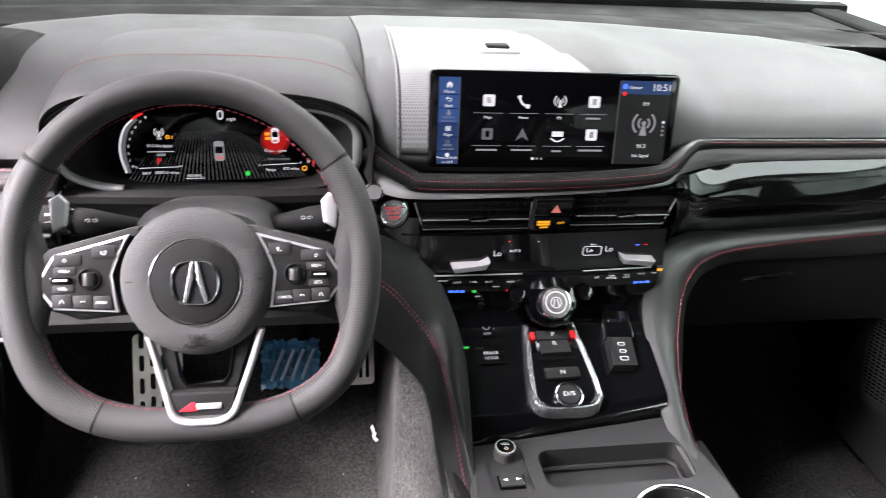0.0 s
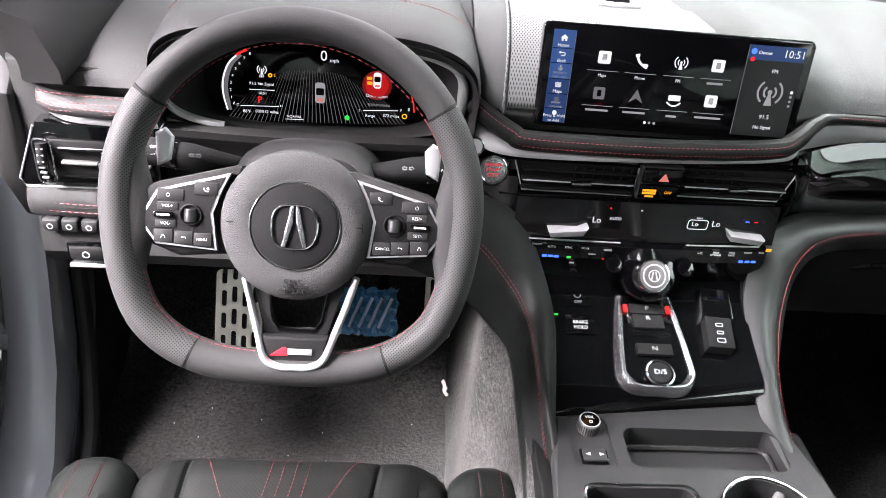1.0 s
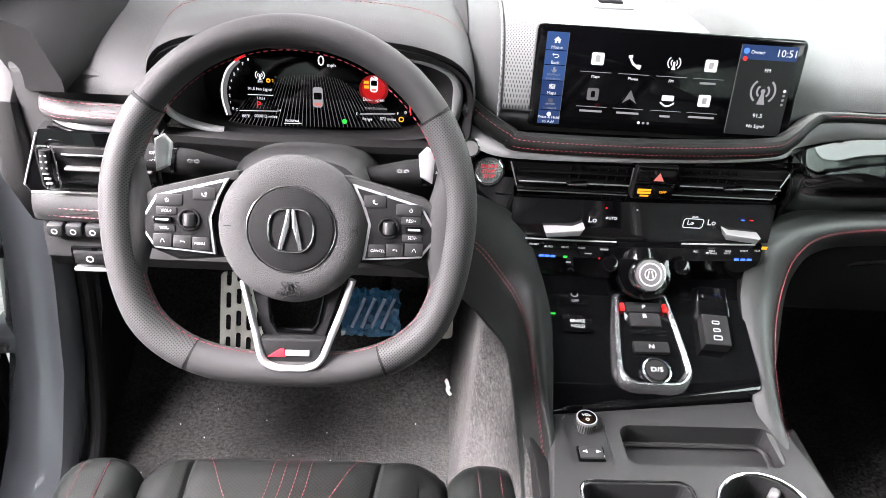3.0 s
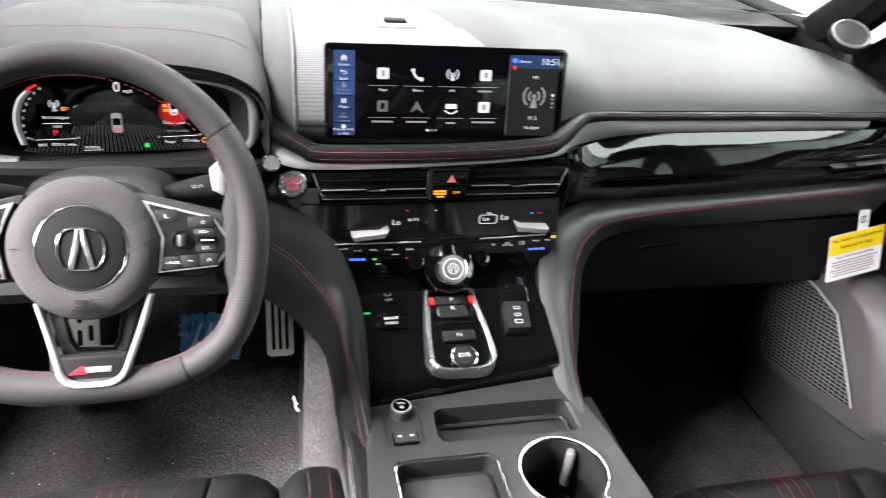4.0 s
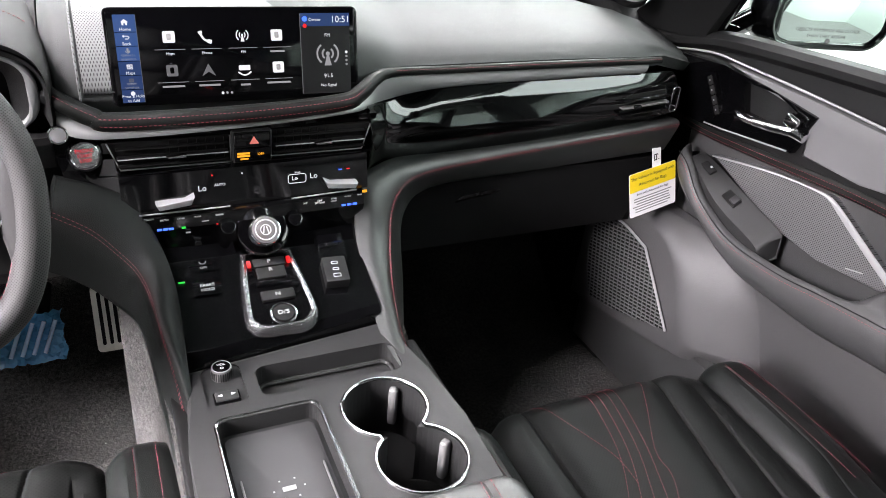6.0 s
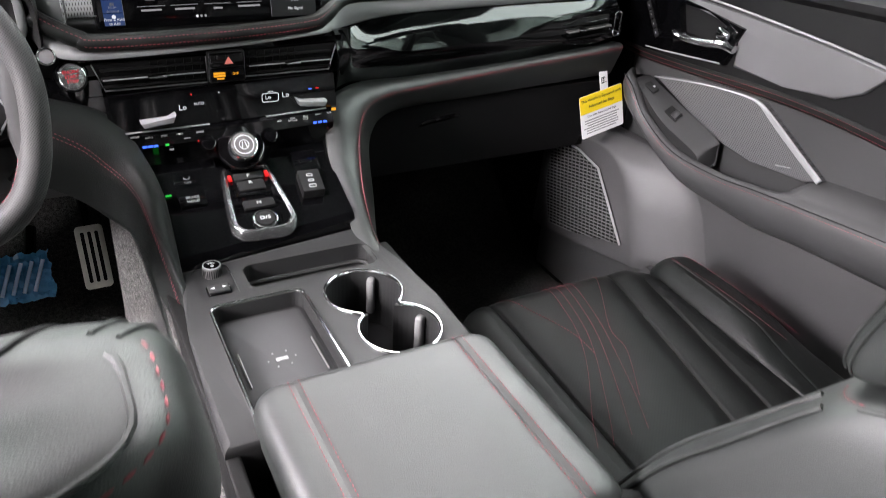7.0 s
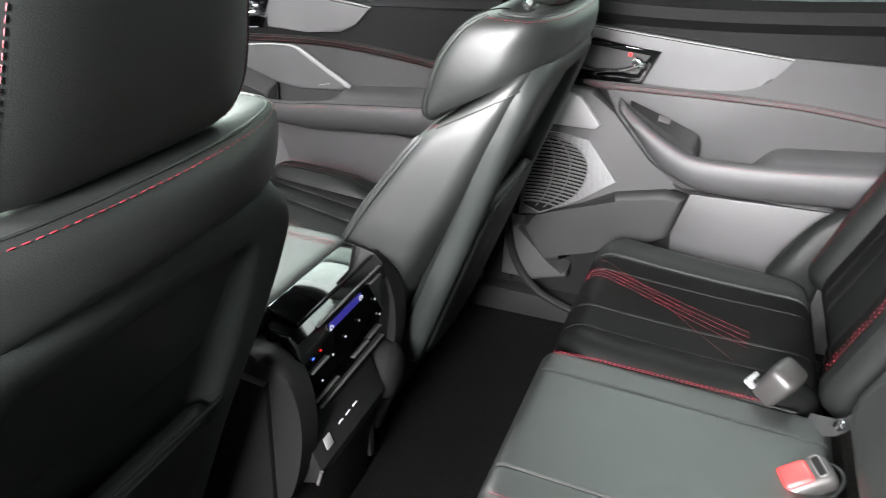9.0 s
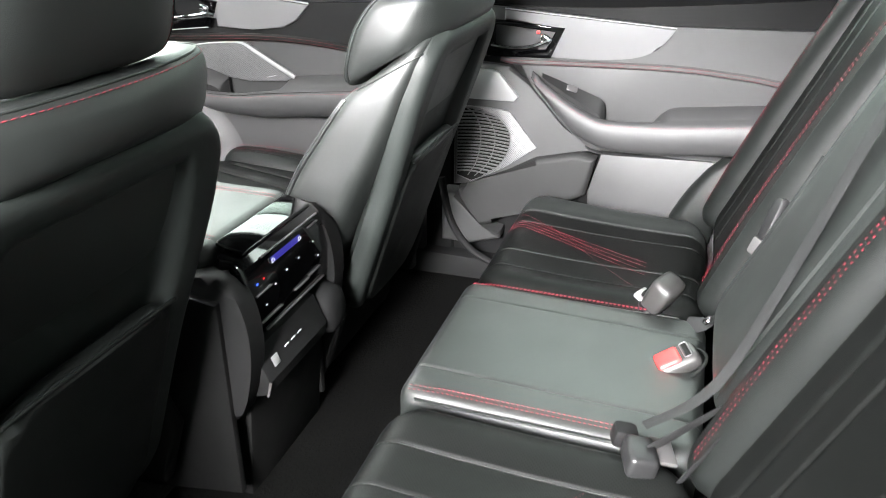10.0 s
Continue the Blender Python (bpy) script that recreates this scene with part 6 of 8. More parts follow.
def front_seat(label, m):
    seat = thing("front_seat", label, "seat", m, "front seats")

    seams = (lambda y: 0.125, lambda y: -0.102 + 0.16 * y, lambda y: -0.155 + 0.12 * y)

    def mid(x, y):
        return sum(groove(x, q(y), 0.004, 0.0026) + groove(x, q(y), 0.005, 0.016) for q in seams) + 0.004 * math.cos(x * 7) - 0.016 * (y / 0.5)

    c = part("cushion", cushion(0.380, 0.50, 0.16, 0.045, mid, 200, 84, 0.06), LEATHER_PERF, seat, "perforated black leather cushion")
    c.matrix_basis = pose(0, 0.016, 0.349, -1.5, 0, 180)

    def skin(x, d):
        """A place on the cushion's skin, x to the side and d behind its front edge."""
        z = -(0.045 - math.sqrt(max(0, 0.045 ** 2 - (0.045 - min(d, 0.045)) ** 2))) + mid(-x, d) * min(1, d / 0.027)
        return tuple(c.matrix_basis @ Vector((-x, d, z + 0.0006)))

    for sx in (-1, 1):
        bo = part("cushion_bolster", cushion(0.100, 0.40, 0.19, 0.036, lambda x, y: 0.007 * math.sin(math.pi * min(1, y / 0.3 + 0.1)) - 0.20 * max(0, y - 0.22) + groove(x, sx * 0.016, 0.0025, 0.003), 40, 40, 0.045), LEATHER, seat, "smooth black leather bolster")
        bo.matrix_basis = pose(sx * 0.228, 0.006, 0.352, -1.5, sx * -3, 180)
        for dx, dz in ((0.214, 0.0), (0.240, 0.0015)):
            stitches([[(sx * dx, -0.024 - 0.24 * k / 20, 0.3575 + dz + 0.005 * math.sin(math.pi * k / 20)) for k in range(21)]], seat)
    for k in range(4):
        line = spline([(-0.025 + 0.0145 * k, 0.006, 0), (-0.030 + 0.0145 * k, 0.06, 0), (-0.045 + 0.0145 * k, 0.13, 0), (-0.072 + 0.017 * k, 0.19, 0), (-0.115 + 0.023 * k, 0.26, 0), (-0.15 + 0.026 * k, 0.32, 0)], 6)
        stitches([[skin(p[0], p[1]) for p in line]], seat, r=0.0005)
    for line in (spline([(-0.106, 0.01, 0), (-0.085, 0.06, 0), (-0.054, 0.13, 0), (-0.050, 0.18, 0)], 6), spline([(0.077, 0.008, 0), (0.045, 0.07, 0), (0.004, 0.145, 0), (-0.002, 0.19, 0), (-0.045, 0.27, 0)], 6)):
        stitches([[skin(p[0], p[1]) for p in line]], seat, r=0.0005)
    part("backrest", loft(smooth_rings(LOWER, e=0.42)), LEATHER_SMOOTH, seat, "black leather backrest", flat=60)
    part("shoulder_rest", loft(smooth_rings(UPPER, e=0.36, er=0.85)), LEATHER_SMOOTH, seat, "padded black leather shoulder section", flat=60)
    low, upp = smooth_rings(LOWER, e=0.42), smooth_rings(UPPER, e=0.36, er=0.85)

    def on(rings, k, i0, i1, out=0.001):
        """A line that runs up the skin through the k-th point of each ring."""
        mids = [sum((Vector(p) for p in r), Vector()) / len(r) for r in rings]
        return [tuple(rings[i][k % 56] + (rings[i][k % 56] - mids[i]).normalized() * out) for i in range(i0, i1)]

    for sx in (-1, 1):
        ks = (4, 7) if sx > 0 else (24, 21)
        for k in ks:
            part("piping", tube(on(low, k, 5, 24), 0.0030, 8), LEATHER_SMOOTH, seat, "piped seam")
        part("piping", tube(on(upp, 6 if sx > 0 else 22, 5, 27), 0.0014, 6), LEATHER_SMOOTH, seat, "piped seam")
        part("piping", tube(on(upp, 4 if sx > 0 else 24, 5, 27), 0.0012, 6), LEATHER_SMOOTH, seat, "piped seam")
        # pressed seam that runs back below the shoulder section
        part("piping", tube([tuple(low[25][k] + Vector((sx * 0.0006, 0, 0))) for k in (range(2, -14, -1) if sx > 0 else range(26, 42))], 0.0016, 6), LEATHER_SMOOTH, seat, "piped seam")
        stitches([[tuple(low[26][k] + Vector((sx * 0.001, 0.001, 0))) for k in (range(2, 9) if sx > 0 else range(26, 19, -1))]], seat, r=0.0005, length=0.005)
    # sewn flutes over the front of the shoulder
    for k in (9, 14, 19):
        part("seam", tube(on(upp, k, 6, 33, 0.0002), 0.0016, 6), DARK, seat, "sewn seam")
    # stitched line round the top of the shoulder
    ctr = sum((Vector(p) for p in upp[25]), Vector()) / 56
    stitches([[tuple(upp[25][k % 56] + (upp[25][k % 56] - ctr).normalized() * 0.0010) for k in range(25, 60)]], seat, r=0.0007, length=0.0050, gap=0.0035)
    part("piping", tube([tuple(upp[28][k % 56] + (upp[28][k % 56] - ctr).normalized() * 0.0005) for k in range(25, 60)], 0.0016, 6), LEATHER_SMOOTH, seat, "piped seam")
    back = pose(*BASE, 115, 0, 0)

    def rimmed(x, y):
        inside = 1 / (1 + math.exp(-(0.140 - abs(x) - 0.06 * max(0, y - 0.40)) * 240)) / (1 + math.exp(-(0.565 - y) * 200))
        return -0.024 * inside

    sh_ = part("back_shell", cushion(0.425, 0.62, 0.052, 0.022, rimmed, 80, 60, 0.07, side=lambda v: 0.86 + 0.13 / (1 + math.exp(-(v - 0.60) * 14)) - 0.05 * max(0, v - 0.8) / 0.2), SHELL, seat, "black hard seat-back shell with a raised rim")
    sh_.matrix_basis = back @ pose(0, -0.07, 0.222, -6.2, 0, 0)
    pk = part("pocket", cushion(0.275, 0.36, 0.02, 0.010, lambda x, y: 0.006 * math.cos(x * 9), 30, 20, 0.05, side=lambda v: 1.0 + 0.02 * v), LEATHER, seat, "black leather map pocket")
    pk.matrix_basis = back @ pose(0, -0.06, 0.224, -6.2, 0, 0)
    part("pocket_hem", tube([tuple(back @ Vector((x, 0.296 - 0.16 * x * x, 0.186))) for x in np.linspace(-0.135, 0.135, 16)], 0.003, 8), LEATHER, seat)
    def pillow(y, w, f, r, n=48, e=0.55):
        out = []
        for t in np.linspace(0, 2 * math.pi, n, endpoint=False):
            cc, q = math.cos(t), math.sin(t)
            out.append((w * math.copysign(abs(cc) ** e, cc), y, (f + r) / 2 + (f - r) / 2 * math.copysign(abs(q) ** e, q)))
        return out

    HEAD = [[float(v) for v in k] for k in spline([(0.000, .085, -.030, -.070), (0.003, .114, -.014, -.086), (0.014, .128, -.004, -.097), (0.045, .133, .002, -.104), (0.10, .124, .004, -.106), (0.16, .108, .0, -.102), (0.205, .092, -.010, -.092), (0.228, .074, -.024, -.078), (0.234, .050, -.038, -.064)], 4)]
    heads = [pillow(*k) for k in HEAD]
    hr = thing_part("headrest", loft(heads), LEATHER_SMOOTH, seat, "black leather headrest")
    hr.matrix_basis = pose(0, -0.36 - 0.4226 * 0.584 + 0.906 * -0.024, 0.32 + 0.906 * 0.584 + 0.4226 * -0.024, 102, 0, 0) @ pose(0, 0, 0, 0, 180, 0)
    for sx in (-1, 1):
        part("headrest_post", tube([tuple(BASE + Vector((sx * 0.055, 0, 0)) + UPV * t + FRV * -0.062) for t in (0.50, 0.66)], 0.0055, 10), CHROME, seat, "chrome post")
        part("post_sleeve", tube([tuple(BASE + Vector((sx * 0.055, 0, 0)) + UPV * t + FRV * -0.062) for t in (0.545, 0.575)], 0.012, 14), BUCKLE_GREY, seat)
        stitches([[tuple(hr.matrix_basis @ (Vector(heads[i][k]) + Vector((sx * 0.0006, 0, -0.0006)))) for i in range(3, 28)] for k in ((42 if sx > 0 else 30),)], seat, r=0.0005, length=0.004)
        part("piping", tube([tuple(hr.matrix_basis @ Vector(heads[i][43 if sx > 0 else 29])) for i in range(3, 28)], 0.0012, 6), LEATHER, seat, "piped seam")
    part("base", rbox((0, -0.27, 0.10), (0.40, 0.40, 0.17), 0.03), DASH_BLACK, seat)
    for sx in (-1, 1):
        part("side_cover", prism([(-0.04, 0.10), (-0.06, 0.20), (-0.30, 0.24), (-0.50, 0.30), (-0.54, 0.20), (-0.50, 0.08)], "x", sx * 0.215, sx * 0.245, 0.008, 3), DASH_BLACK, seat)
        part("rail", rbox((sx * 0.17, -0.27, 0.016), (0.04, 0.36, 0.03), 0.004), DARK, seat)
    return seat


def thing_part(name, bm, mat, parent, label):
    return part(name, bm, mat, parent, label)


pass_seat = front_seat("black perforated leather front seat with red stitching", pose(0.432, -0.06, 0.012))
copy_thing(pass_seat, pose(-0.400, 0.055, 0.0))


# ---- rear bench ----
def rear_place(label, x0, x1, z, centre=False, turn=1):
    w = x1 - x0
    seat = thing("bench_place", label, "rear seat", pose((x0 + x1) / 2, -0.832, 0), "rear bench")
    if centre:
        c = part("cushion", cushion(w - 0.002, 0.44, 0.20, 0.024, lambda x, y: groove(x, 0.115, 0.0024, 0.0024) + groove(x, -0.115, 0.0024, 0.0024) + 0.004 * math.cos(x * 8), 220, 30, 0.03), LEATHER_SMOOTH, seat, "smooth black leather cushion")
        c.matrix_basis = pose(0, 0, z, -1, 0, 180)
        for sx in (-1, 1):
            for dx, dz in ((0.014, 0.0035), (0.021, 0.0056)):
                stitches([[(sx * (w / 2 - dx), -0.016 - 0.32 * t, z - 0.006 + dz + 0.004 * min(1, t * 6)) for t in np.linspace(0, 1, 20)]], seat, length=0.0055, r=0.0007)
            part("piping", tube([(sx * (w / 2 - 0.004), -0.03 - 0.36 * t, z - 0.0125) for t in np.linspace(0, 1, 12)], 0.0030, 8), LEATHER, seat)
        bk = part("backrest", cushion(w - 0.004, 0.60, 0.16, 0.05, lambda x, y: 0.012 * math.cos(x * 7) + groove(x, 0.125, 0.004) + groove(x, -0.125, 0.004), 60, 40, 0.07), LEATHER_SMOOTH, seat, "smooth black leather folding backrest")
        bk.matrix_basis = pose(0, -0.435, z + 0.015, 112, 0, 0) @ pose(0, 0, 0, 0, 180, 0)
        return seat

    def top_(x, y):
        t = x * turn
        return sum(groove(t, q, 0.0030, 0.0026) for q in (-0.155, -0.075, 0.075, 0.145)) + 0.014 / (1 + math.exp(-(abs(x) - 0.17) * 90)) - 0.006 * math.sin(math.pi * y / 0.45)

    cb = cushion(w - 0.002, 0.44, 0.20, 0.050, top_, 240, 30, 0.07)
    for v in cb.verts:
        if v.co.x * turn > 0:
            v.co.x *= 1 - 0.42 * max(0, v.co.y - 0.06)
    wing = cb.copy()
    for b_, outer in ((cb, False), (wing, True)):
        bmesh.ops.delete(b_, geom=[f for f in b_.faces if (f.calc_center_median().x * turn > 0.136 - 0.05 * f.calc_center_median().y) != outer], context="FACES")
    c = part("cushion", cb, LEATHER_PERF, seat, "perforated black leather cushion")
    c.matrix_basis = pose(0, 0, z, -1, 0, 180)
    part("cushion_wing", wing, LEATHER_SMOOTH, seat, "smooth grey-black leather wing").matrix_basis = c.matrix_basis

    def skin(x, d):
        zz = -(0.05 - math.sqrt(max(0, 0.05 ** 2 - (0.05 - min(d, 0.05)) ** 2))) + top_(-x, d) * min(1, d / 0.03)
        return tuple(c.matrix_basis @ Vector((-x, d, zz + 0.0006)))

    for q in (-0.155, -0.075, 0.075, 0.145):
        line = []
        for d in np.linspace(0.004, 0.40, 30):
            x_, y_, z_ = skin(-turn * q, d)
            line.append((x_ * (1 - 0.42 * max(0, d - 0.06)) if q > 0 else x_, y_, z_ + 0.0004))
        part("piping", tube(line, 0.0012, 6), LEATHER, seat, "raised leather seam")
    for k in range(4):
        line = spline([(0.085 - 0.012 * k, 0.006, 0), (0.070 - 0.012 * k, 0.06, 0), (0.030 - 0.014 * k, 0.16, 0), (-0.040 - 0.018 * k, 0.32, 0)], 6)
        stitches([[skin(-turn * p[0], p[1]) for p in line]], seat, length=0.0045, r=0.00045)
    for line in (spline([(0.065, 0.10, 0), (0.0, 0.16, 0), (-0.15, 0.30, 0)], 6), spline([(0.12, 0.02, 0), (0.06, 0.10, 0), (-0.02, 0.22, 0)], 6)):
        stitches([[skin(-turn * p[0], p[1]) for p in line]], seat, r=0.0004)
    bk = part("backrest", cushion(w - 0.06, 0.64, 0.15, 0.05, lambda x, y: sum(groove(x, q, 0.005, 0.004) for q in (-0.12, -0.06, 0.06, 0.12)), 80, 40, 0.07), LEATHER_PERF, seat, "perforated black leather backrest")
    bk.matrix_basis = pose(0, -0.43, z - 0.02, 112, 0, 0) @ pose(0, 0, 0, 0, 180, 0)
    up, fr = Vector((0, math.cos(radians(112)), math.sin(radians(112)))), Vector((0, math.sin(radians(112)), -math.cos(radians(112))))
    for sx in (-1, 1):
        bo = part("back_bolster", cushion(0.085, 0.60, 0.17, 0.040, lambda x, y: 0.008 * math.sin(math.pi * y / 0.6) + groove(x, sx * -0.012, 0.003, 0.003), 30, 30, 0.042), LEATHER, seat, "smooth black leather bolster")
        bo.matrix_basis = pose(sx * (w / 2 - 0.048), -0.405, z + 0.0, 112, 0, 0) @ pose(0, 0, 0, 0, 180 + sx * 10, 0)
        o = Vector((sx * (w / 2 - 0.048), -0.405, z)) + fr * 0.001
        for dx in (-0.018, -0.006):
            stitches([[tuple(o + up * t + fr * (0.008 * math.sin(math.pi * t / 0.6)) + Vector((sx * dx, 0, 0))) for t in np.linspace(0.05, 0.56, 20)]], seat, length=0.0045, gap=0.004, r=0.00045)
    # side pad between the backrest and the body
    part("side_pad", loft([[(turn * -xx + hw * math.copysign(abs(math.cos(a)) ** 0.7, math.cos(a)), yy + hd * math.copysign(abs(math.sin(a)) ** 0.7, math.sin(a)), zz) for a in np.linspace(0, 2 * math.pi, 24, endpoint=False)] for xx, yy, zz, hw, hd in ((w / 2 - 0.02, -0.395, z - 0.06, 0.034, 0.05), (w / 2 - 0.020, -0.398, z - 0.01, 0.036, 0.052), (w / 2 - 0.018, -0.412, z + 0.03, 0.034, 0.048), (w / 2 - 0.016, -0.428, z + 0.07, 0.030, 0.042), (w / 2 - 0.014, -0.448, z + 0.11, 0.024, 0.034), (w / 2 - 0.012, -0.462, z + 0.14, 0.012, 0.020))]), LEATHER, seat, "smooth grey leather side pad", flat=60)
    return seat


rear_place("black perforated leather rear seat with red stitching", 0.272, 0.775, 0.302, turn=-1)
rear_place("smooth black leather centre seat with red piping", -0.108, 0.270, 0.312, centre=True)
rear_place("black perforated leather rear seat beside the open door", -0.62, -0.107, 0.309)


# ---- belts and buckles ----
def strap(name, pts, w, parent, mat, up=(0, 0, 1)):
    return part(name, tube(spline(pts, 6), w / 2, 10, r2=0.0016, up=up), mat, parent)


bk1 = thing("belt_buckle", "grey belt buckle with a red release button", "seat belt buckle", pose(0.105, -1.225, 0.312, -30, 0, 20), "rear buckles")
part("housing", rbox((0, 0, 0), (0.050, 0.074, 0.030), 0.013, 5), BUCKLE_PALE, bk1, "grey plastic housing")
part("button", rbox((0, 0.010, 0.0115), (0.039, 0.040, 0.014), 0.0065, 4), BUCKLE_RED, bk1, "bright red release button")
part("slot", rbox((0, -0.021, 0.0135), (0.032, 0.008, 0.006), 0.002), DARK, bk1)
part("slot_lip", tube([(a, -0.021 + b, 0.0160) for a, b in rounded(0.036, 0.012, 0.004, 4)], 0.0010, 6, closed=True), SATIN_DARK, bk1)
part("well_rim", tube([(0.034 * math.cos(a), 0.002 + 0.047 * math.sin(a), -0.010) for a in np.linspace(0, 2 * math.pi, 32, endpoint=False)], 0.0028, 8, closed=True), LEATHER, bk1)
bk2 = thing("belt_buckle", "grey belt buckle standing on its boot between the seats", "seat belt buckle", pose(0.285, -1.190, 0.335, 25, 0, -25), "rear buckles")
part("housing", loft([[(w_ * math.copysign(abs(math.cos(a)) ** 0.5, math.cos(a)), d_ * math.copysign(abs(math.sin(a)) ** 0.5, math.sin(a)), z) for a in np.linspace(0, 2 * math.pi, 32, endpoint=False)] for w_, d_, z in ((0.022, 0.015, -0.034), (0.029, 0.020, -0.030), (0.032, 0.022, -0.010), (0.033, 0.023, 0.018), (0.030, 0.021, 0.027), (0.022, 0.014, 0.031))]), BUCKLE_PALE, bk2, "grey plastic housing", flat=50)
part("mouth", rbox((-0.006, 0.021, -0.016), (0.034, 0.010, 0.014), 0.003), DARK, bk2)
part("latch", rbox((-0.012, 0.026, -0.024), (0.036, 0.018, 0.010), 0.004), SATIN, bk2, "shiny latch plate")
part("boot", tube([(0.0, 0.010, -0.030), (0.002, -0.002, -0.052), (0.006, -0.022, -0.078), (0.008, -0.034, -0.092)], [0.032, 0.031, 0.026, 0.018], 16, r2=[0.020, 0.021, 0.018, 0.012]), BUCKLE_GREY, bk2, "soft dark boot")
bk3 = thing("belt_buckle", "black belt buckle with a shiny latch plate", "seat belt buckle", pose(-0.150, -1.190, 0.322, 10, 0, 15), "rear buckles")
part("housing", rbox((0, 0, 0), (0.055, 0.040, 0.034), 0.008, 3), BUCKLE_GREY, bk3)
part("plate", rbox((0.01, -0.03, 0.008), (0.050, 0.030, 0.006), 0.002), SATIN_DARK, bk3, "shiny latch plate")
part("boot", rbox((0.045, 0.012, -0.004), (0.030, 0.034, 0.030), 0.008), RUBBER, bk3)
belt = thing("rear_belt", "black seat belt webbing lying over the rear seat", "seat belt")
strap("webbing", [(-0.10, -1.19, 0.335), (-0.06, -1.27, 0.39), (0.0, -1.335, 0.53), (0.05, -1.40, 0.72), (0.08, -1.46, 0.90)], 0.045, belt, BELT, up=(0, 1, 0.4))
strap("loop", [(-0.14, -1.20, 0.33), (-0.10, -1.29, 0.40), (-0.12, -1.32, 0.48), (-0.15, -1.30, 0.42), (-0.19, -1.24, 0.33)], 0.030, belt, BELT, up=(0.4, 1, 0))
belt2 = thing("rear_belt", "grey belt strap with a bolted anchor ring", "seat belt")
strap("webbing", [(0.25, -1.235, 0.30), (0.215, -1.275, 0.335), (0.225, -1.31, 0.42), (0.245, -1.345, 0.50), (0.26, -1.39, 0.62)], 0.030, belt2, BELT, up=(0, 1, 0.4))
part("anchor_bolt", disc((0.205, -1.268, 0.338), 0.009, 0.006, 20, 0.002, pose(0, 0, 0, -50, 0, 0)), CHROME, belt2, "chrome anchor bolt")
part("tongue", rbox((0.262, -1.328, 0.455), (0.042, 0.012, 0.030), 0.004, 2, pose(0, 0, 0, 20, 0, 30)), SATIN_DARK, belt2, "shiny belt tongue")
part("tongue_cover", rbox((0.272, -1.340, 0.505), (0.030, 0.016, 0.075), 0.006, 2, pose(0, 0, 0, 20, 12, 20)), BUCKLE_GREY, belt2)


# ---- doors on the passenger side ----
def strip_yz(name, line, x, w, h, mat, parent, label=""):
    """A rounded bar along a line of (y, z) on a door at depth x."""
    return part(name, tube([(x, p[0], p[1]) for p in spline(line, 6)], h / 2, 10, r2=w / 2, up=(1, 0, 0)), mat, parent, label)


def grid_grille(name, poly, x, pitch, mat, parent, slant=0.0, bar=0.0016, label=""):
    """A lattice of thin bars inside an outline of (y, z)."""
    bm = bmesh.new()
    P = [Vector(p) for p in poly]
    n = len(P)

    def clip(o, d):
        ts = []
        for i in range(n):
            a, b = P[i], P[(i + 1) % n]
            e = b - a
            den = d.x * e.y - d.y * e.x
            if abs(den) < 1e-9:
                continue
            w_ = a - o
            u = (w_.x * d.y - w_.y * d.x) / den
            t = (w_.x * e.y - w_.y * e.x) / den
            if 0 <= u < 1:
                ts.append(t)
        ts.sort()
        return [(ts[i], ts[i + 1]) for i in range(0, len(ts) - 1, 2)]

    cy, cz = sum(p.x for p in P) / n, sum(p.y for p in P) / n
    for ang, gap in ((slant, pitch), (slant + 90, pitch * 1.8)):
        d = Vector((math.cos(radians(ang)), math.sin(radians(ang))))
        q = Vector((-d.y, d.x))
        for k in range(-80, 81):
            o = Vector((cy, cz)) + q * (k * gap)
            for a, b in clip(o, d):
                A, B = o + d * a, o + d * b
                if (B - A).length > 0.004:
                    tube([(x, A.x, A.y), (x, B.x, B.y)], bar / 2, 4, bm=bm)
    ob = part(name, bm, mat, parent, label)
    return tagged(ob, kind="stuff")


fd = thing("front_door", "closed front door with grey trim, armrest and speaker", "car door")
part("inner_panel", prism([(0.50, 0.02), (0.50, 0.69), (0.33, 0.735), (0.17, 0.748), (-0.10, 0.765), (-0.54, 0.785), (-0.54, 0.02)], "x", 0.855, 0.94, 0.010, 3), DOOR_DARK, fd, "black vinyl door panel")
strip_yz("belt_rail", [(0.56, 0.715), (0.42, 0.725), (0.30, 0.750), (0.17, 0.762), (-0.10, 0.778), (-0.54, 0.80)], 0.870, 0.055, 0.036, DOOR_DARK, fd, "black padded window sill")
strip_yz("silver_line", [(0.46, 0.700), (0.36, 0.722), (0.29, 0.733), (0.22, 0.7325), (0.05, 0.7285), (-0.12, 0.720), (-0.225, 0.711)], 0.838, 0.005, 0.0042, SATIN, fd, "bright silver trim line")
part("upper_pad", prism([(0.48, 0.62), (0.48, 0.70), (0.30, 0.728), (-0.22, 0.712), (-0.54, 0.735), (-0.54, 0.59), (-0.36, 0.607), (-0.15, 0.628), (0.10, 0.615), (0.32, 0.60)], "x", 0.838, 0.858, 0.006, 3), DOOR_DARK, fd, "black vinyl upper pad")
part("silver_trim", prism([(0.050, 0.638), (-0.06, 0.638), (-0.15, 0.648), (-0.19, 0.668), (-0.228, 0.709), (-0.12, 0.717), (0.05, 0.7245), (0.25, 0.728), (0.15, 0.712), (0.048, 0.703)], "x", 0.828, 0.845, 0.004, 3), SILVER_DOOR, fd, "satin silver grey trim blade")
cup = part("handle_cup", prism([(0.36, 0.608), (0.268, 0.612), (0.217, 0.618), (0.069, 0.635), (0.040, 0.705), (0.15, 0.718), (0.25, 0.724), (0.36, 0.716)], "x", 0.824, 0.845, 0.004, 3), GLOSS, fd, "piano black handle surround")
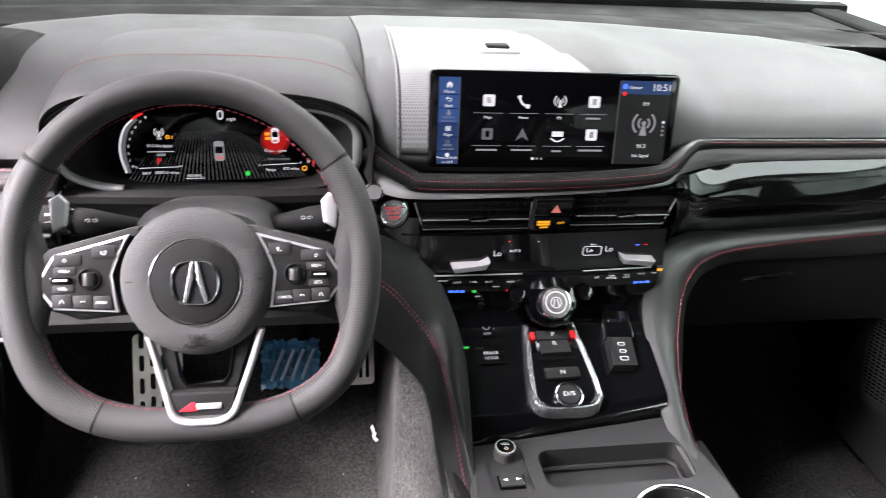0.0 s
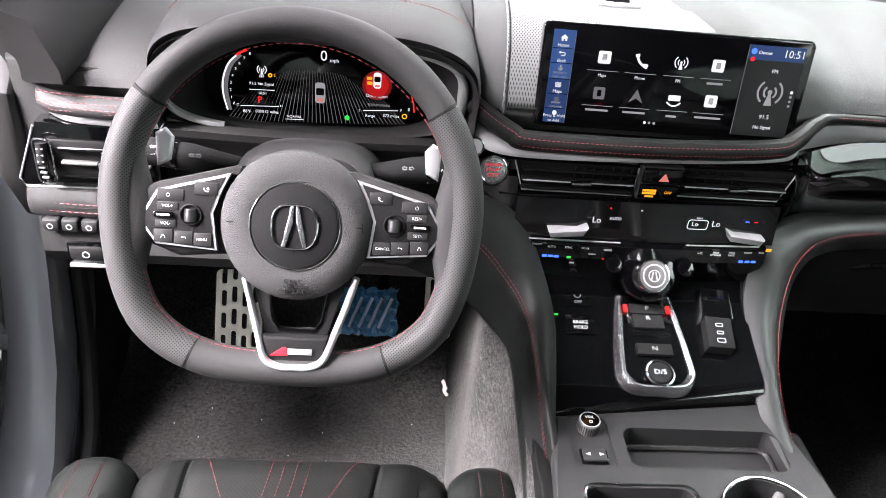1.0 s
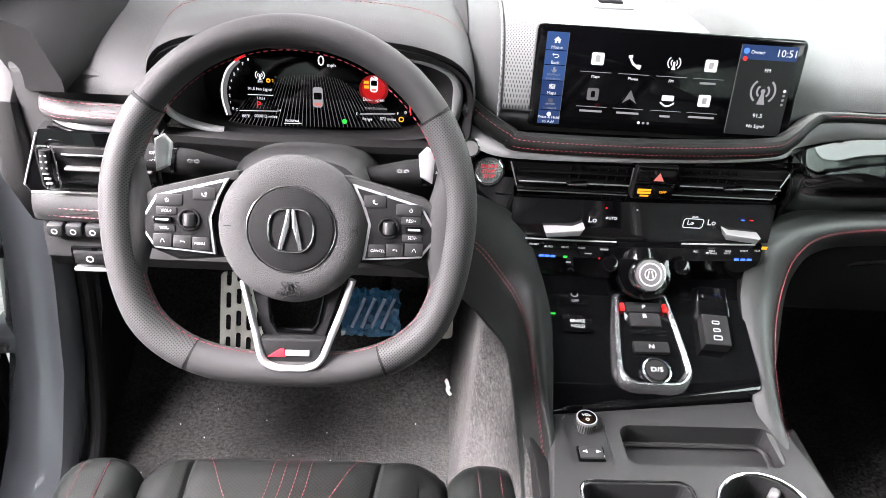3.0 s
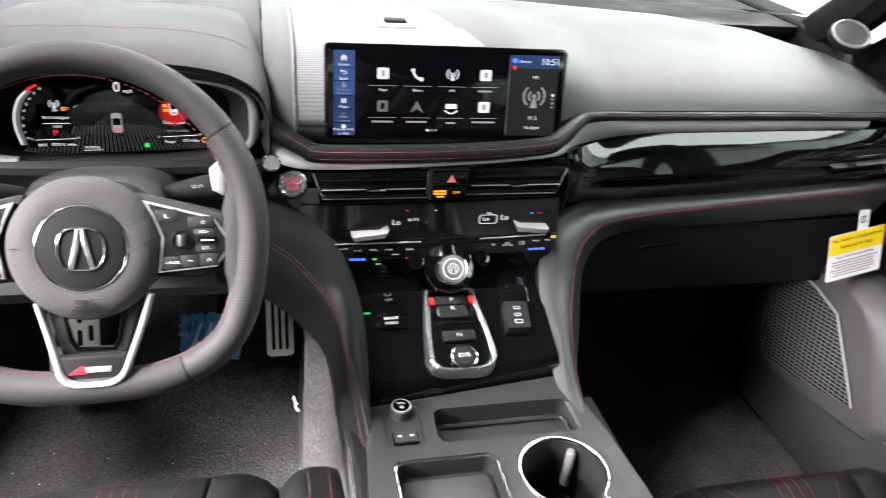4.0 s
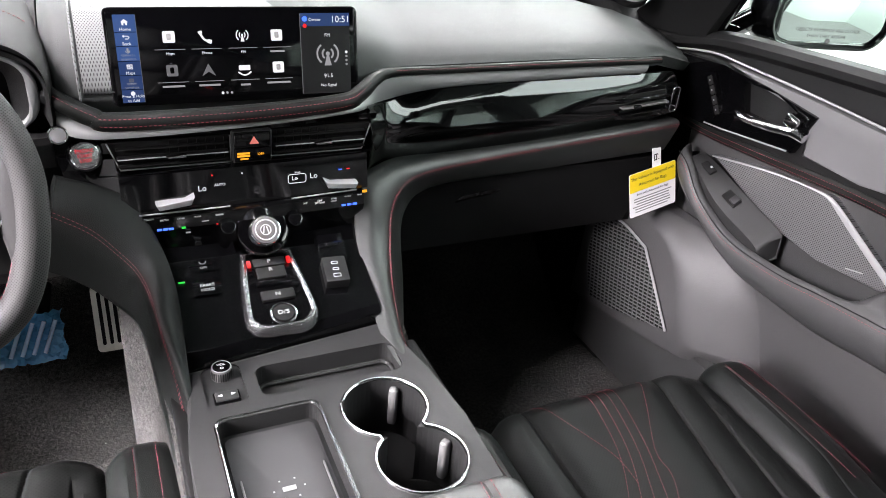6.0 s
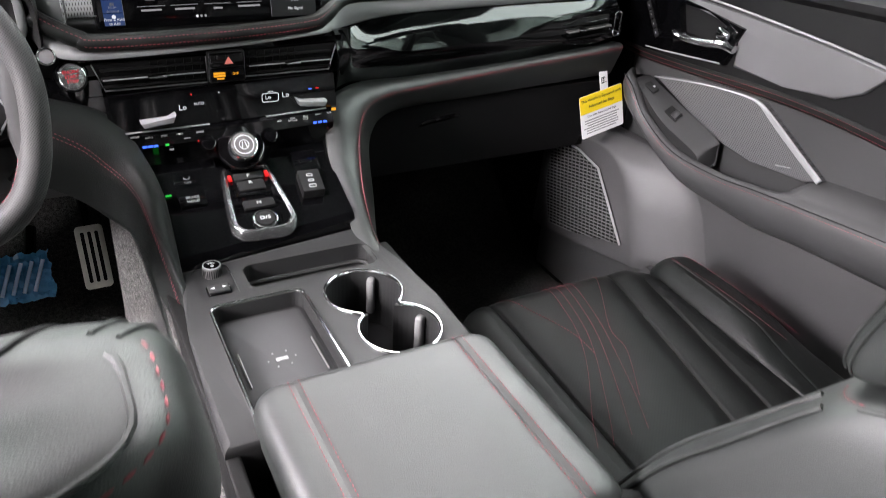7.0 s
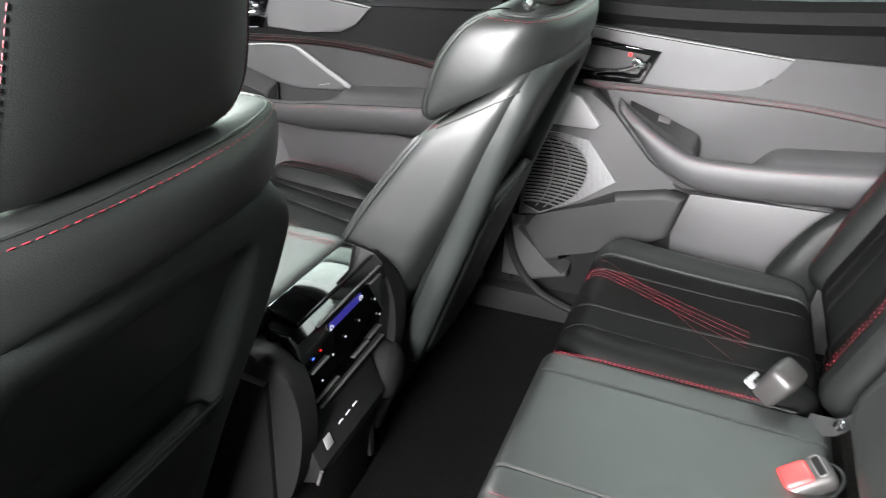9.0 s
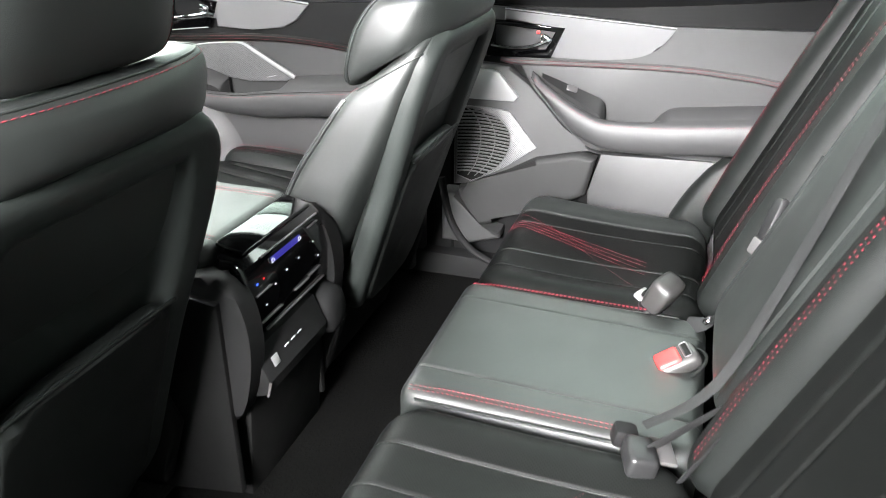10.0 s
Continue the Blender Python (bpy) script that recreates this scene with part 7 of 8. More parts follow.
carve(cup, [cutter(prism([(0.198, 0.713), (0.180, 0.664), (0.095, 0.662), (0.078, 0.700), (0.124, 0.714)], "x", 0.80, 0.842))])
part("cup_back", prism([(0.200, 0.715), (0.182, 0.662), (0.093, 0.660), (0.076, 0.702), (0.124, 0.716)], "x", 0.8425, 0.850), DOOR_DARK, fd)
part("handle", tube(spline([(0.822, 0.190, 0.663), (0.817, 0.170, 0.658), (0.814, 0.11, 0.665), (0.813, 0.068, 0.672), (0.816, 0.044, 0.670)], 6), [0.003 + 0.0045 * min(1, k / 12) for k in range(25)], 10, r2=0.009, up=(1, 0, 0)), CHROME, fd, "chrome door pull")
part("handle_tip", rbox((0.816, 0.074, 0.687), (0.014, 0.026, 0.020), 0.004, 3, pose(0, 0, 0, 15, 0, 0)), CHROME, fd)
part("chrome_edge", tube([(0.823, 0.262, 0.617), (0.823, 0.217, 0.6205), (0.823, 0.075, 0.637)], 0.0014, 8), SATIN, fd)
part("memory_panel", prism([(0.290, 0.700), (0.264, 0.708), (0.226, 0.652), (0.242, 0.632)], "x", 0.8215, 0.8245, 0.001), GLOSS, fd)
for k in range(4):
    part("memory_button", rbox((0.8205, 0.270 - 0.0105 * k, 0.692 - 0.0145 * k), (0.003, 0.016, 0.011), 0.001, 1, pose(0, 0, 0, 55, 0, 0)), DASH_BLACK, fd)
    part("memory_mark", rbox((0.8188, 0.270 - 0.0105 * k, 0.692 - 0.0145 * k), (0.0006, 0.003, 0.002), 0, 1, pose(0, 0, 0, 55, 0, 0)), GLOW_GREYDARK, fd)
strip_yz("stitched_roll", [(0.335, 0.600), (0.266, 0.597), (0.123, 0.605), (0.0, 0.614), (-0.107, 0.618), (-0.22, 0.615), (-0.363, 0.602), (-0.54, 0.580)], 0.842, 0.018, 0.022, LEATHER, fd, "black leather roll")
for dz in (0.004, -0.004):
    stitches([[(0.8325, y, z + dz) for y, z in [tuple(p) for p in spline([(0.335, 0.600), (0.266, 0.597), (0.123, 0.605), (0.0, 0.614), (-0.107, 0.618), (-0.22, 0.615), (-0.363, 0.602), (-0.54, 0.580)], 5)]]], fd)
part("mid_panel", prism([(0.31, 0.59), (0.12, 0.595), (-0.11, 0.608), (-0.30, 0.60), (-0.54, 0.57), (-0.54, 0.40), (0.30, 0.40)], "x", 0.843, 0.858, 0.004), DOOR_VINYL, fd)
# armrest with its well and switch pod
def arm_loft(rows, wall, back):
    """A door armrest swept along y: rows of (y, low edge, rim height, width of the rim, 0 well to 1 padded top)."""
    K = spline(rows, 4)
    rings = []
    for y, lo, st, out, f in [[float(q) for q in k] for k in K]:
        f = min(1.0, max(0.0, f))
        rings.append([(wall, y, lo + 0.006), (back - 0.030, y, lo - 0.004), (out + 0.014, y, lo), (out + 0.003, y, lo + 0.010), (out - 0.003, y, (lo + st) / 2), (out - 0.001, y, st - 0.010), (out + 0.003, y, st), (out + 0.009, y, st + 0.006), (out + 0.016, y, st + 0.006 + 0.004 * f), (out + 0.021, y, st - 0.004 + 0.018 * f), (out + 0.030, y, st - 0.026 + 0.048 * f), (back - 0.012, y, st - 0.030 + 0.062 * f), (wall, y, st - 0.030 + 0.066 * f)])
    return loft(rings)


ARM = [(0.272, .548, .566, .800, 0), (0.255, .522, .566, .780, 0), (0.228, .498, .551, .774, 0), (0.189, .476, .512, .773, 0), (0.145, .450, .487, .773, 0), (0.10, .430, .471, .773, 0), (0.05, .418, .466, .773, 0), (-0.03, .415, .469, .773, 0), (-0.085, .414, .477, .773, 0), (-0.115, .415, .481, .773, 0.1), (-0.155, .420, .486, .773, 0.9), (-0.20, .426, .491, .773, 1), (-0.30, .434, .502, .773, 1), (-0.54, .450, .525, .773, 1)]
arm = part("armrest", arm_loft(ARM, 0.858, 0.850), DOOR_VINYL, fd, "grey-black padded armrest", flat=60)
stitches([[(0.7735, float(p[0]), float(p[2]) - 0.004) for p in spline([k for k in ARM[1:]], 5)]], fd)
part("piping", tube([(0.7755, float(p[0]), float(p[2]) + 0.0025) for p in spline(ARM[1:], 5)], 0.0010, 6), DOOR_DARK, fd, "piped seam")
# switch pod, sloping from the trim down to the rim
POD_IN = spline([(0.824, 0.238, 0.566), (0.823, 0.222, 0.564), (0.822, 0.123, 0.536), (0.822, 0.036, 0.511), (0.822, 0.030, 0.500)], 4)
POD_OUT = spline([(0.794, 0.240, 0.561), (0.790, 0.222, 0.552), (0.789, 0.148, 0.510), (0.789, 0.058, 0.486), (0.790, 0.040, 0.474)], 4)
part("switch_pod", sheet([[tuple(a + (b - a) * v + np.array((0, 0, 0.002 * math.sin(math.pi * v)))) for v in (0, 0.06, 0.25, 0.5, 0.75, 0.94, 1)] for a, b in zip(POD_OUT, POD_IN)], (0.004, 0.0, -0.04)), CONSOLE, fd, "dark grey switch pod", flat=40)


def pod_frame(t):
    """A seat for a switch on the pod: x along the pod, y up its slope."""
    i = int(t * (len(POD_IN) - 1))
    o = (POD_IN[i] + POD_OUT[i]) / 2
    u = Vector(POD_IN[min(i + 2, len(POD_IN) - 1)] - POD_IN[max(i - 2, 0)]).normalized()
    w = Vector(POD_IN[i] - POD_OUT[i]).normalized()
    n = u.cross(w).normalized()
    if n.z < 0:
        n = -n
    w = n.cross(u)
    return Matrix((u, w, n)).transposed().to_4x4(), o


for t, nm, sz, mt in ((0.36, "lock_switch", (0.030, 0.015, 0.005), DASH_BLACK), (0.52, "window_switch", (0.034, 0.019, 0.004), DARK)):
    M, o = pod_frame(t)
    part(nm, rbox(o + np.array((0, 0, 0.002)), sz, 0.002, 2, M), mt, fd)
    if nm == "window_switch":
        part("window_lever", rbox(o + np.array((0, -0.008, 0.003)), (0.015, 0.016, 0.008), 0.002, 2, M), BUCKLE_GREY, fd)
    else:
        for d in (-0.006, 0.006):
            part("mark", rbox(o + np.array((0, d, 0.0046 - d * 0.27)), (0.004, 0.004, 0.0004), 0, 1, M), PRINT, fd)
GR = [(0.221, 0.568), (0.12, 0.588), (0.05, 0.598), (-0.006, 0.602), (-0.030, 0.599), (-0.052, 0.588), (-0.11, 0.556), (-0.176, 0.521)]
part("trim_grille", prism([(p[0], p[1]) for p in spline(GR, 4)] + [(-0.146, 0.508), (-0.04, 0.500), (0.035, 0.506), (0.123, 0.534)], "x", 0.826, 0.848, 0.003, 2), GRILLE, fd, "perforated satin speaker trim")
edge = spline(GR, 4)
part("trim_edge", tube([(0.825, p[0], p[1]) for p in edge], [0.0016 + 0.0045 * min(1, max(0, (k - 10) / 12)) for k in range(len(edge))], 8, r2=0.003, up=(1, 0, 0)), SATIN, fd, "satin silver edge")
part("maker_bar", rbox((0.8255, -0.105, 0.518), (0.001, 0.030, 0.0016), 0, 1, pose(0, 0, 0, -14, 0, 0)), SATIN, fd)
# lower door with speaker and pocket
POD_EDGE = [(float(p[0]), float(p[1])) for p in spline([(0.46, 0.388), (0.364, 0.402), (0.274, 0.412), (0.215, 0.396), (0.175, 0.35), (0.148, 0.29), (0.120, 0.225)], 5)]
pod_rings = []
for t in np.linspace(0, 1, 16):
    grow, ring_ = -0.008 + 0.175 * t ** 1.3, []
    for i, (y, z) in enumerate(POD_EDGE):
        a, b = POD_EDGE[max(0, i - 1)], POD_EDGE[min(len(POD_EDGE) - 1, i + 1)]
        d = Vector((b[0] - a[0], b[1] - a[1])).normalized()
        ring_.append((0.766 + 0.068 * (0.5 - 0.5 * math.cos(t * math.pi)) ** 1.15, y + grow * d.y * (1 if grow > 0 else 1), min(0.435, z - grow * d.x * 0.35)))
    pod_rings.append(ring_ + [(ring_[0][0], 0.12 - grow * 0.5, 0.205), (ring_[0][0], 0.40, 0.14), (ring_[0][0], 0.47, 0.14)])
part("lower_panel", loft(pod_rings), DOOR_GREY, fd, "smooth grey plastic lower door moulding", flat=50)
part("pocket_wall", prism([(0.46, 0.16), (0.34, 0.172), (0.167, 0.222), (0.09, 0.228), (0.0, 0.20), (-0.20, 0.20), (-0.52, 0.20), (-0.52, 0.02), (0.46, 0.02)], "x", 0.782, 0.86, 0.012, 3), DOOR_VINYL, fd, "black door pocket")
part("lower_skin", prism([(0.30, 0.41), (-0.54, 0.44), (-0.54, 0.05), (0.10, 0.05)], "x", 0.8325, 0.86, 0.006), DOOR_GREY, fd, "grey plastic lower door skin")
SPK = [(0.428, 0.352), (0.395, 0.375), (0.330, 0.376), (0.262, 0.362), (0.225, 0.315), (0.160, 0.238), (0.30, 0.190), (0.40, 0.168), (0.432, 0.25)]
part("speaker_back", prism(SPK, "x", 0.7625, 0.768), DARK, fd)
grid_grille("speaker_grille", SPK, 0.7608, 0.0075, GRILLE_BAR, fd, slant=-12, bar=0.0030, label="ribbed grey speaker grille")
part("speaker_edge", tube([(0.760, a, b) for a, b in ((0.395, 0.378), (0.330, 0.379), (0.262, 0.365), (0.222, 0.317), (0.156, 0.238))], 0.0025, 8), SATIN, fd, "satin silver speaker edge")
part("door_glass", sheet([[(0.885 - 0.28 * (z - 0.78), y, z) for z in (0.775, 0.95, 1.18)] for y in (0.33, 0.0, -0.5)], (0.003, 0, 0)), GLASS, fd).visible_shadow = False
part("quarter_trim", prism([(0.58, 0.72), (0.34, 0.742), (0.20, 0.99), (0.28, 0.97)], "x", 0.845, 0.885, 0.006), PILLAR_BLACK, fd, "black mirror sail panel")
part("glass_frame", tube([(0.872, 0.335, 0.76), (0.868, 0.30, 0.83), (0.845, 0.215, 0.98)], 0.010, 8), GLOSS, fd)

# door mirror outside
mir = thing("door_mirror", "black door mirror with clear glass", "mirror", pose(1.02, 0.26, 0.815, 0, 0, -16))
part("housing", rbox((0.03, 0.055, 0.0), (0.25, 0.10, 0.155), 0.045, 5), GLOSS, mir)
part("glass", prism(rounded(0.215, 0.118, 0.035, 8, 0.03, 0.002), "y", -0.001, 0.004, 0.001), MIRROR, mir, "mirror glass")
part("rim", tube([(a, 0.0, b) for a, b in rounded(0.228, 0.132, 0.040, 8, 0.03, 0.002)], 0.007, 8, closed=True, up=(0, 1, 0)), GLOSS, mir)
part("foot", tube(spline([(-0.08, 0.06, -0.03), (-0.13, 0.10, -0.075), (-0.16, 0.13, -0.085)], 5), 0.03, 12, r2=0.022), GLOSS, mir)
text("OBJECTS IN MIRROR ARE CLOSER", 0.0085, pose(0.03, -0.0013, -0.036, 90, 0, 0), GLOW_GREYDARK, mir, "etched_lettering", deep=0.0001)
text("THAN THEY APPEAR", 0.0085, pose(0.03, -0.0013, -0.047, 90, 0, 0), GLOW_GREYDARK, mir, "etched_lettering", deep=0.0001)
part("warning_lamp", disc((0.035, -0.0015, -0.055), 0.005, 0.001, 6, 0, pose(0, 0, 0, 90, 0, 0)), GLOW_GREYDARK, mir)

# rear door
rd = thing("rear_door", "closed rear door with grey trim, armrest and speaker", "car door")
part("inner_panel", prism([(-0.60, 0.04), (-0.60, 0.735), (-1.0, 0.745), (-1.65, 0.80), (-1.65, 0.04)], "x", 0.866, 0.95, 0.010), DOOR_DARK, rd, "black vinyl door panel")
strip_yz("belt_rail", [(-0.60, 0.765), (-0.9, 0.765), (-1.2, 0.785), (-1.65, 0.83)], 0.880, 0.06, 0.075, DOOR_DARK, rd, "black window sill")
part("upper_pad", prism([(-0.60, 0.61), (-0.75, 0.612), (-1.0, 0.612), (-1.155, 0.614), (-1.36, 0.597), (-1.65, 0.56), (-1.65, 0.72), (-1.13, 0.705), (-0.74, 0.728), (-0.60, 0.73)], "x", 0.848, 0.868, 0.005, 3), DOOR_MID, rd, "grey vinyl upper pad")
part("silver_trim", prism([(p[0], p[1]) for p in spline([(-0.855, 0.621), (-0.95, 0.622), (-1.045, 0.631), (-1.10, 0.655), (-1.136, 0.702)], 4)] + [(-0.90, 0.714), (-0.742, 0.724), (-0.742, 0.700), (-0.890, 0.692)], "x", 0.838, 0.855, 0.004, 3), SILVER_DOOR, rd, "satin silver grey trim blade")
strip_yz("silver_line", [(-0.742, 0.7265), (-0.90, 0.7165), (-1.136, 0.7035)], 0.841, 0.004, 0.003, SATIN, rd, "bright silver trim line")
cup2 = part("handle_cup", prism([(-0.700, 0.612), (-0.858, 0.618), (-0.888, 0.690), (-0.700, 0.702)], "x", 0.836, 0.855, 0.004, 3), GLOSS, rd, "piano black handle surround")
carve(cup2, [cutter(prism([(-0.720, 0.632), (-0.845, 0.638), (-0.866, 0.680), (-0.720, 0.690)], "x", 0.80, 0.852))])
part("cup_back", prism([(-0.718, 0.630), (-0.847, 0.636), (-0.868, 0.682), (-0.718, 0.692)], "x", 0.8522, 0.860), DOOR_DARK, rd)
part("handle", tube(spline([(0.834, -0.715, 0.642), (0.828, -0.76, 0.640), (0.826, -0.81, 0.645), (0.828, -0.848, 0.660)], 6), 0.005, 10, r2=0.009, up=(1, 0, 0)), CHROME, rd, "chrome door pull")
part("handle_tip", rbox((0.830, -0.846, 0.664), (0.014, 0.028, 0.016), 0.004, 3, pose(0, 0, 0, 25, 0, 0)), CHROME, rd)
part("lock_tab", rbox((0.832, -0.826, 0.678), (0.008, 0.008, 0.008), 0.002), BUCKLE_RED, rd, "small red lock tab")
RST = [(-0.735, 0.610), (-0.769, 0.604), (-0.87, 0.607), (-1.0, 0.611), (-1.155, 0.613), (-1.25, 0.608), (-1.351, 0.598), (-1.55, 0.565)]
strip_yz("stitched_roll", RST, 0.852, 0.016, 0.018, DOOR_MID, rd)
for dz in (0.0035, -0.0035):
    stitches([[(0.8430, p[0], p[1] + dz) for p in spline(RST, 5)]], rd, r=0.0006)
part("mid_panel", prism([(-0.78, 0.60), (-1.0, 0.605), (-1.15, 0.606), (-1.36, 0.59), (-1.60, 0.56), (-1.60, 0.40), (-0.90, 0.40)], "x", 0.853, 0.868, 0.004), DOOR_MID, rd)
RARM = [(-0.818, .566, .580, .822, 0), (-0.832, .552, .578, .800, 0), (-0.855, .530, .559, .796, 0), (-0.918, .462, .519, .793, 0), (-0.983, .428, .489, .792, 0), (-1.03, .419, .485, .792, 0), (-1.09, .418, .487, .792, 0.1), (-1.14, .420, .490, .792, 0.9), (-1.20, .425, .496, .792, 1), (-1.32, .436, .510, .792, 1), (-1.48, .450, .528, .792, 1)]
part("armrest", arm_loft(RARM, 0.866, 0.862), DOOR_MID, rd, "grey padded armrest", flat=60)
stitches([[(0.7925, float(p[0]), float(p[2]) - 0.002) for p in spline(RARM[1:], 5)]], rd)
R_IN = spline([(0.832, -0.842, 0.584), (0.830, -0.90, 0.565), (0.828, -0.96, 0.545), (0.827, -0.992, 0.530), (0.827, -1.0, 0.500)], 4)
R_OUT = spline([(0.812, -0.846, 0.577), (0.808, -0.90, 0.548), (0.807, -0.96, 0.516), (0.807, -0.985, 0.502), (0.807, -0.995, 0.485)], 4)
part("window_pod", sheet([[tuple(a + (b - a) * v) for v in (0, 0.08, 0.5, 0.92, 1)] for a, b in zip(R_OUT, R_IN)], (0.006, 0, -0.05)), CONSOLE, rd, "dark grey window switch pod", flat=40)
part("window_lever", rbox((0.8175, -0.918, 0.556), (0.014, 0.026, 0.006), 0.002, 2, pose(0, 0, 0, 24, -50, 0)), SATIN_DARK, rd)
part("lower_panel", prism([(-0.998, 0.393), (-1.31, 0.405), (-1.50, 0.415), (-1.50, 0.06), (-1.00, 0.06), (-0.972, 0.29)], "x", 0.846, 0.866, 0.004), DOOR_MID, rd, "flat grey lower panel")
part("upper_corner", prism([(-0.62, 0.60), (-0.76, 0.592), (-0.812, 0.548), (-0.90, 0.455), (-0.955, 0.41), (-0.998, 0.393), (-0.944, 0.400), (-0.840, 0.370), (-0.672, 0.278), (-0.62, 0.27)], "x", 0.838, 0.866, 0.008, 3), DOOR_MID, rd, "grey door corner moulding")
part("speaker_trim", prism([(-0.64, 0.580), (-0.715, 0.582), (-0.735, 0.578), (-0.786, 0.520), (-0.776, 0.508), (-0.66, 0.506), (-0.64, 0.515)], "x", 0.829, 0.842, 0.004, 3), SATIN, rd, "bright satin speaker trim")
SPR = [(-0.63, 0.485), (-0.70, 0.488), (-0.765, 0.482), (-0.800, 0.440), (-0.838, 0.395), (-0.760, 0.335), (-0.672, 0.284), (-0.63, 0.30)]
part("speaker_plate", prism(SPR, "x", 0.8335, 0.8395, 0.001), GRILLE, rd, "perforated grey speaker plate")
FAN = [(float(p[0]), float(p[1])) for p in spline([(-0.688, 0.482, 0), (-0.735, 0.466, 0), (-0.768, 0.430, 0), (-0.768, 0.385, 0), (-0.745, 0.340, 0), (-0.700, 0.304, 0)], 5)]
part("speaker_back", prism([(-0.632, 0.482)] + FAN + [(-0.672, 0.290), (-0.632, 0.302)], "x", 0.8322, 0.8334), DARK, rd)
for z in np.arange(0.312, 0.482, 0.0088):
    y1 = float(np.interp(z, [p[1] for p in reversed(FAN)], [p[0] for p in reversed(FAN)]))
    part("louvre", tube([(0.8312 - 0.004 * math.sin(math.pi * k / 8), -0.632 + (y1 + 0.632) * k / 8, z + 0.006 * math.sin(math.pi * k / 8)) for k in range(9)], 0.0024, 6, r2=0.0030, up=(1, 0, 0)), GRILLE_BAR, rd)
for q in (0.45, 0.72, 1.0):
    part("rib", tube([(0.8296, -0.632 + (y + 0.632) * q, z) for y, z in FAN], 0.0014, 6), GRILLE_BAR, rd)
# darker than the door around it: the pocket's shade is in its colour
part("map_pocket", prism([(-0.64, 0.272), (-0.675, 0.275), (-0.84, 0.372), (-0.945, 0.398), (-0.990, 0.388), (-0.970, 0.290), (-0.90, 0.250), (-0.80, 0.235), (-0.74, 0.18), (-0.69, 0.165), (-0.62, 0.20)], "x", 0.812, 0.866, 0.016, 5), HOOD, rd, "dark grey map pocket")
part("sill_trim", prism([(-0.60, 0.26), (-0.64, 0.262), (-0.70, 0.17), (-0.76, 0.165), (-0.76, 0.145), (-0.68, 0.12), (-0.60, 0.12)], "x", 0.800, 0.866, 0.012, 4), DOOR_VINYL, rd)
part("weather_strip", tube(spline([(0.80, -0.60, 0.30), (0.795, -0.63, 0.18), (0.79, -0.70, 0.10), (0.79, -0.82, 0.06)], 6), 0.010, 10), RUBBER, rd)
part("door_glass", sheet([[(0.895 - 0.28 * (z - 0.80), y, z) for z in (0.80, 0.95, 1.18)] for y in (-0.62, -1.0, -1.55)], (0.003, 0, 0)), GLASS, rd).visible_shadow = False
part("window_post", tube([(0.885, -1.60, 0.79), (0.80, -1.72, 1.2)], 0.03, 10), DASH_BLACK, rd)


# ---- tag hanging from the glove box ----
tag = thing("warning_tag", "yellow and white cardboard warning tag hanging from the dash", "tag", pose(0.742, 0.262, 0.492, 82, -10, 4))
part("card", prism(rounded(0.108, 0.086, 0.004), "z", 0.0, 0.0006), PAPER, tag, "white printed card")
part("yellow_band", prism(rounded(0.107, 0.036, 0.003, 4, 0, 0.0245), "z", 0.0007, 0.0010), YELLOW, tag, "yellow header band")
text("This Vehicle is Equipped with", 0.0085, pose(0, 0.032, 0.0012), INK, tag, "print", deep=0.0001)
text("Advanced Air Bags", 0.0085, pose(0, 0.019, 0.0012), INK, tag, "print", deep=0.0001)
text("Even with Advanced Air Bags", 0.0062, pose(0, 0.0, 0.0009), INK, tag, "print", deep=0.0001)
for k in range(6):
    w_ = 0.088 - 0.006 * (k % 3)
    part("print_line", rbox((-0.003 * (k % 2), -0.0085 - 0.0052 * k, 0.0008), (w_, 0.0018, 0.0003), 0), GLOW_GREYDARK, tag)
part("tab", prism(rounded(0.020, 0.040, 0.002, 3, 0.010, 0.060), "z", -0.0008, 0.0), PAPER, tag, "white hanging tab")
random.seed(4)
for i in range(5):
    for j in range(5):
        if random.random() < 0.55:
            part("tab_mark", rbox((0.005 + 0.0025 * i, 0.056 + 0.0025 * j, 0.0002), (0.0022, 0.0022, 0.0003), 0), INK, tag)


# ---- pedals ----
def pedal(name, label, cx, cz, w, h, y, lean, slots, mat):
    p = thing(name, label, "pedal", pose(cx, y, cz, 90 - lean, 0, 0))
    plate = part("plate", prism(rounded(w, h, 0.008), "z", 0, 0.008, 0.002), mat, None, "brushed metal plate")
    carve(plate, [cutter(prism(rounded(sw, sh, min(sw, sh) * 0.45, 4, sx, sy), "z", -0.01, 0.02)) for sx, sy, sw, sh in slots])
    plate.parent = p
    part("rubber", prism(rounded(w * 0.92, h * 0.92, 0.006), "z", -0.004, 0.004, 0.001), RUBBER, p)
    part("arm", tube([(0, 0.0, -0.006), (0, h * 0.8, -0.06), (0, h * 1.5, -0.06)], 0.009, 8), DARK, p)
    return p


pedal("accelerator_pedal", "brushed metal accelerator pedal with rubber slots", -0.205, 0.207, 0.050, 0.122, 0.545, 28, [(-0.0125 + 0.0125 * k, 0.0, 0.0065, 0.098) for k in range(3)], PEDAL)
foot = pedal("foot_rest", "brushed metal foot rest with slanted slots", -0.573, 0.155, 0.086, 0.165, 0.56, 28, [(-0.028 + 0.019 * i, -0.055 + 0.042 * j + 0.008 * (i % 2), 0.0095, 0.030) for i in range(4) for j in range(4)], PEDAL)
bag = thing("wrapped_brake_pedal", "brake pedal still wrapped in blue-tinted plastic film", "pedal", pose(-0.332, 0.535, 0.195, 62, 0, 0))
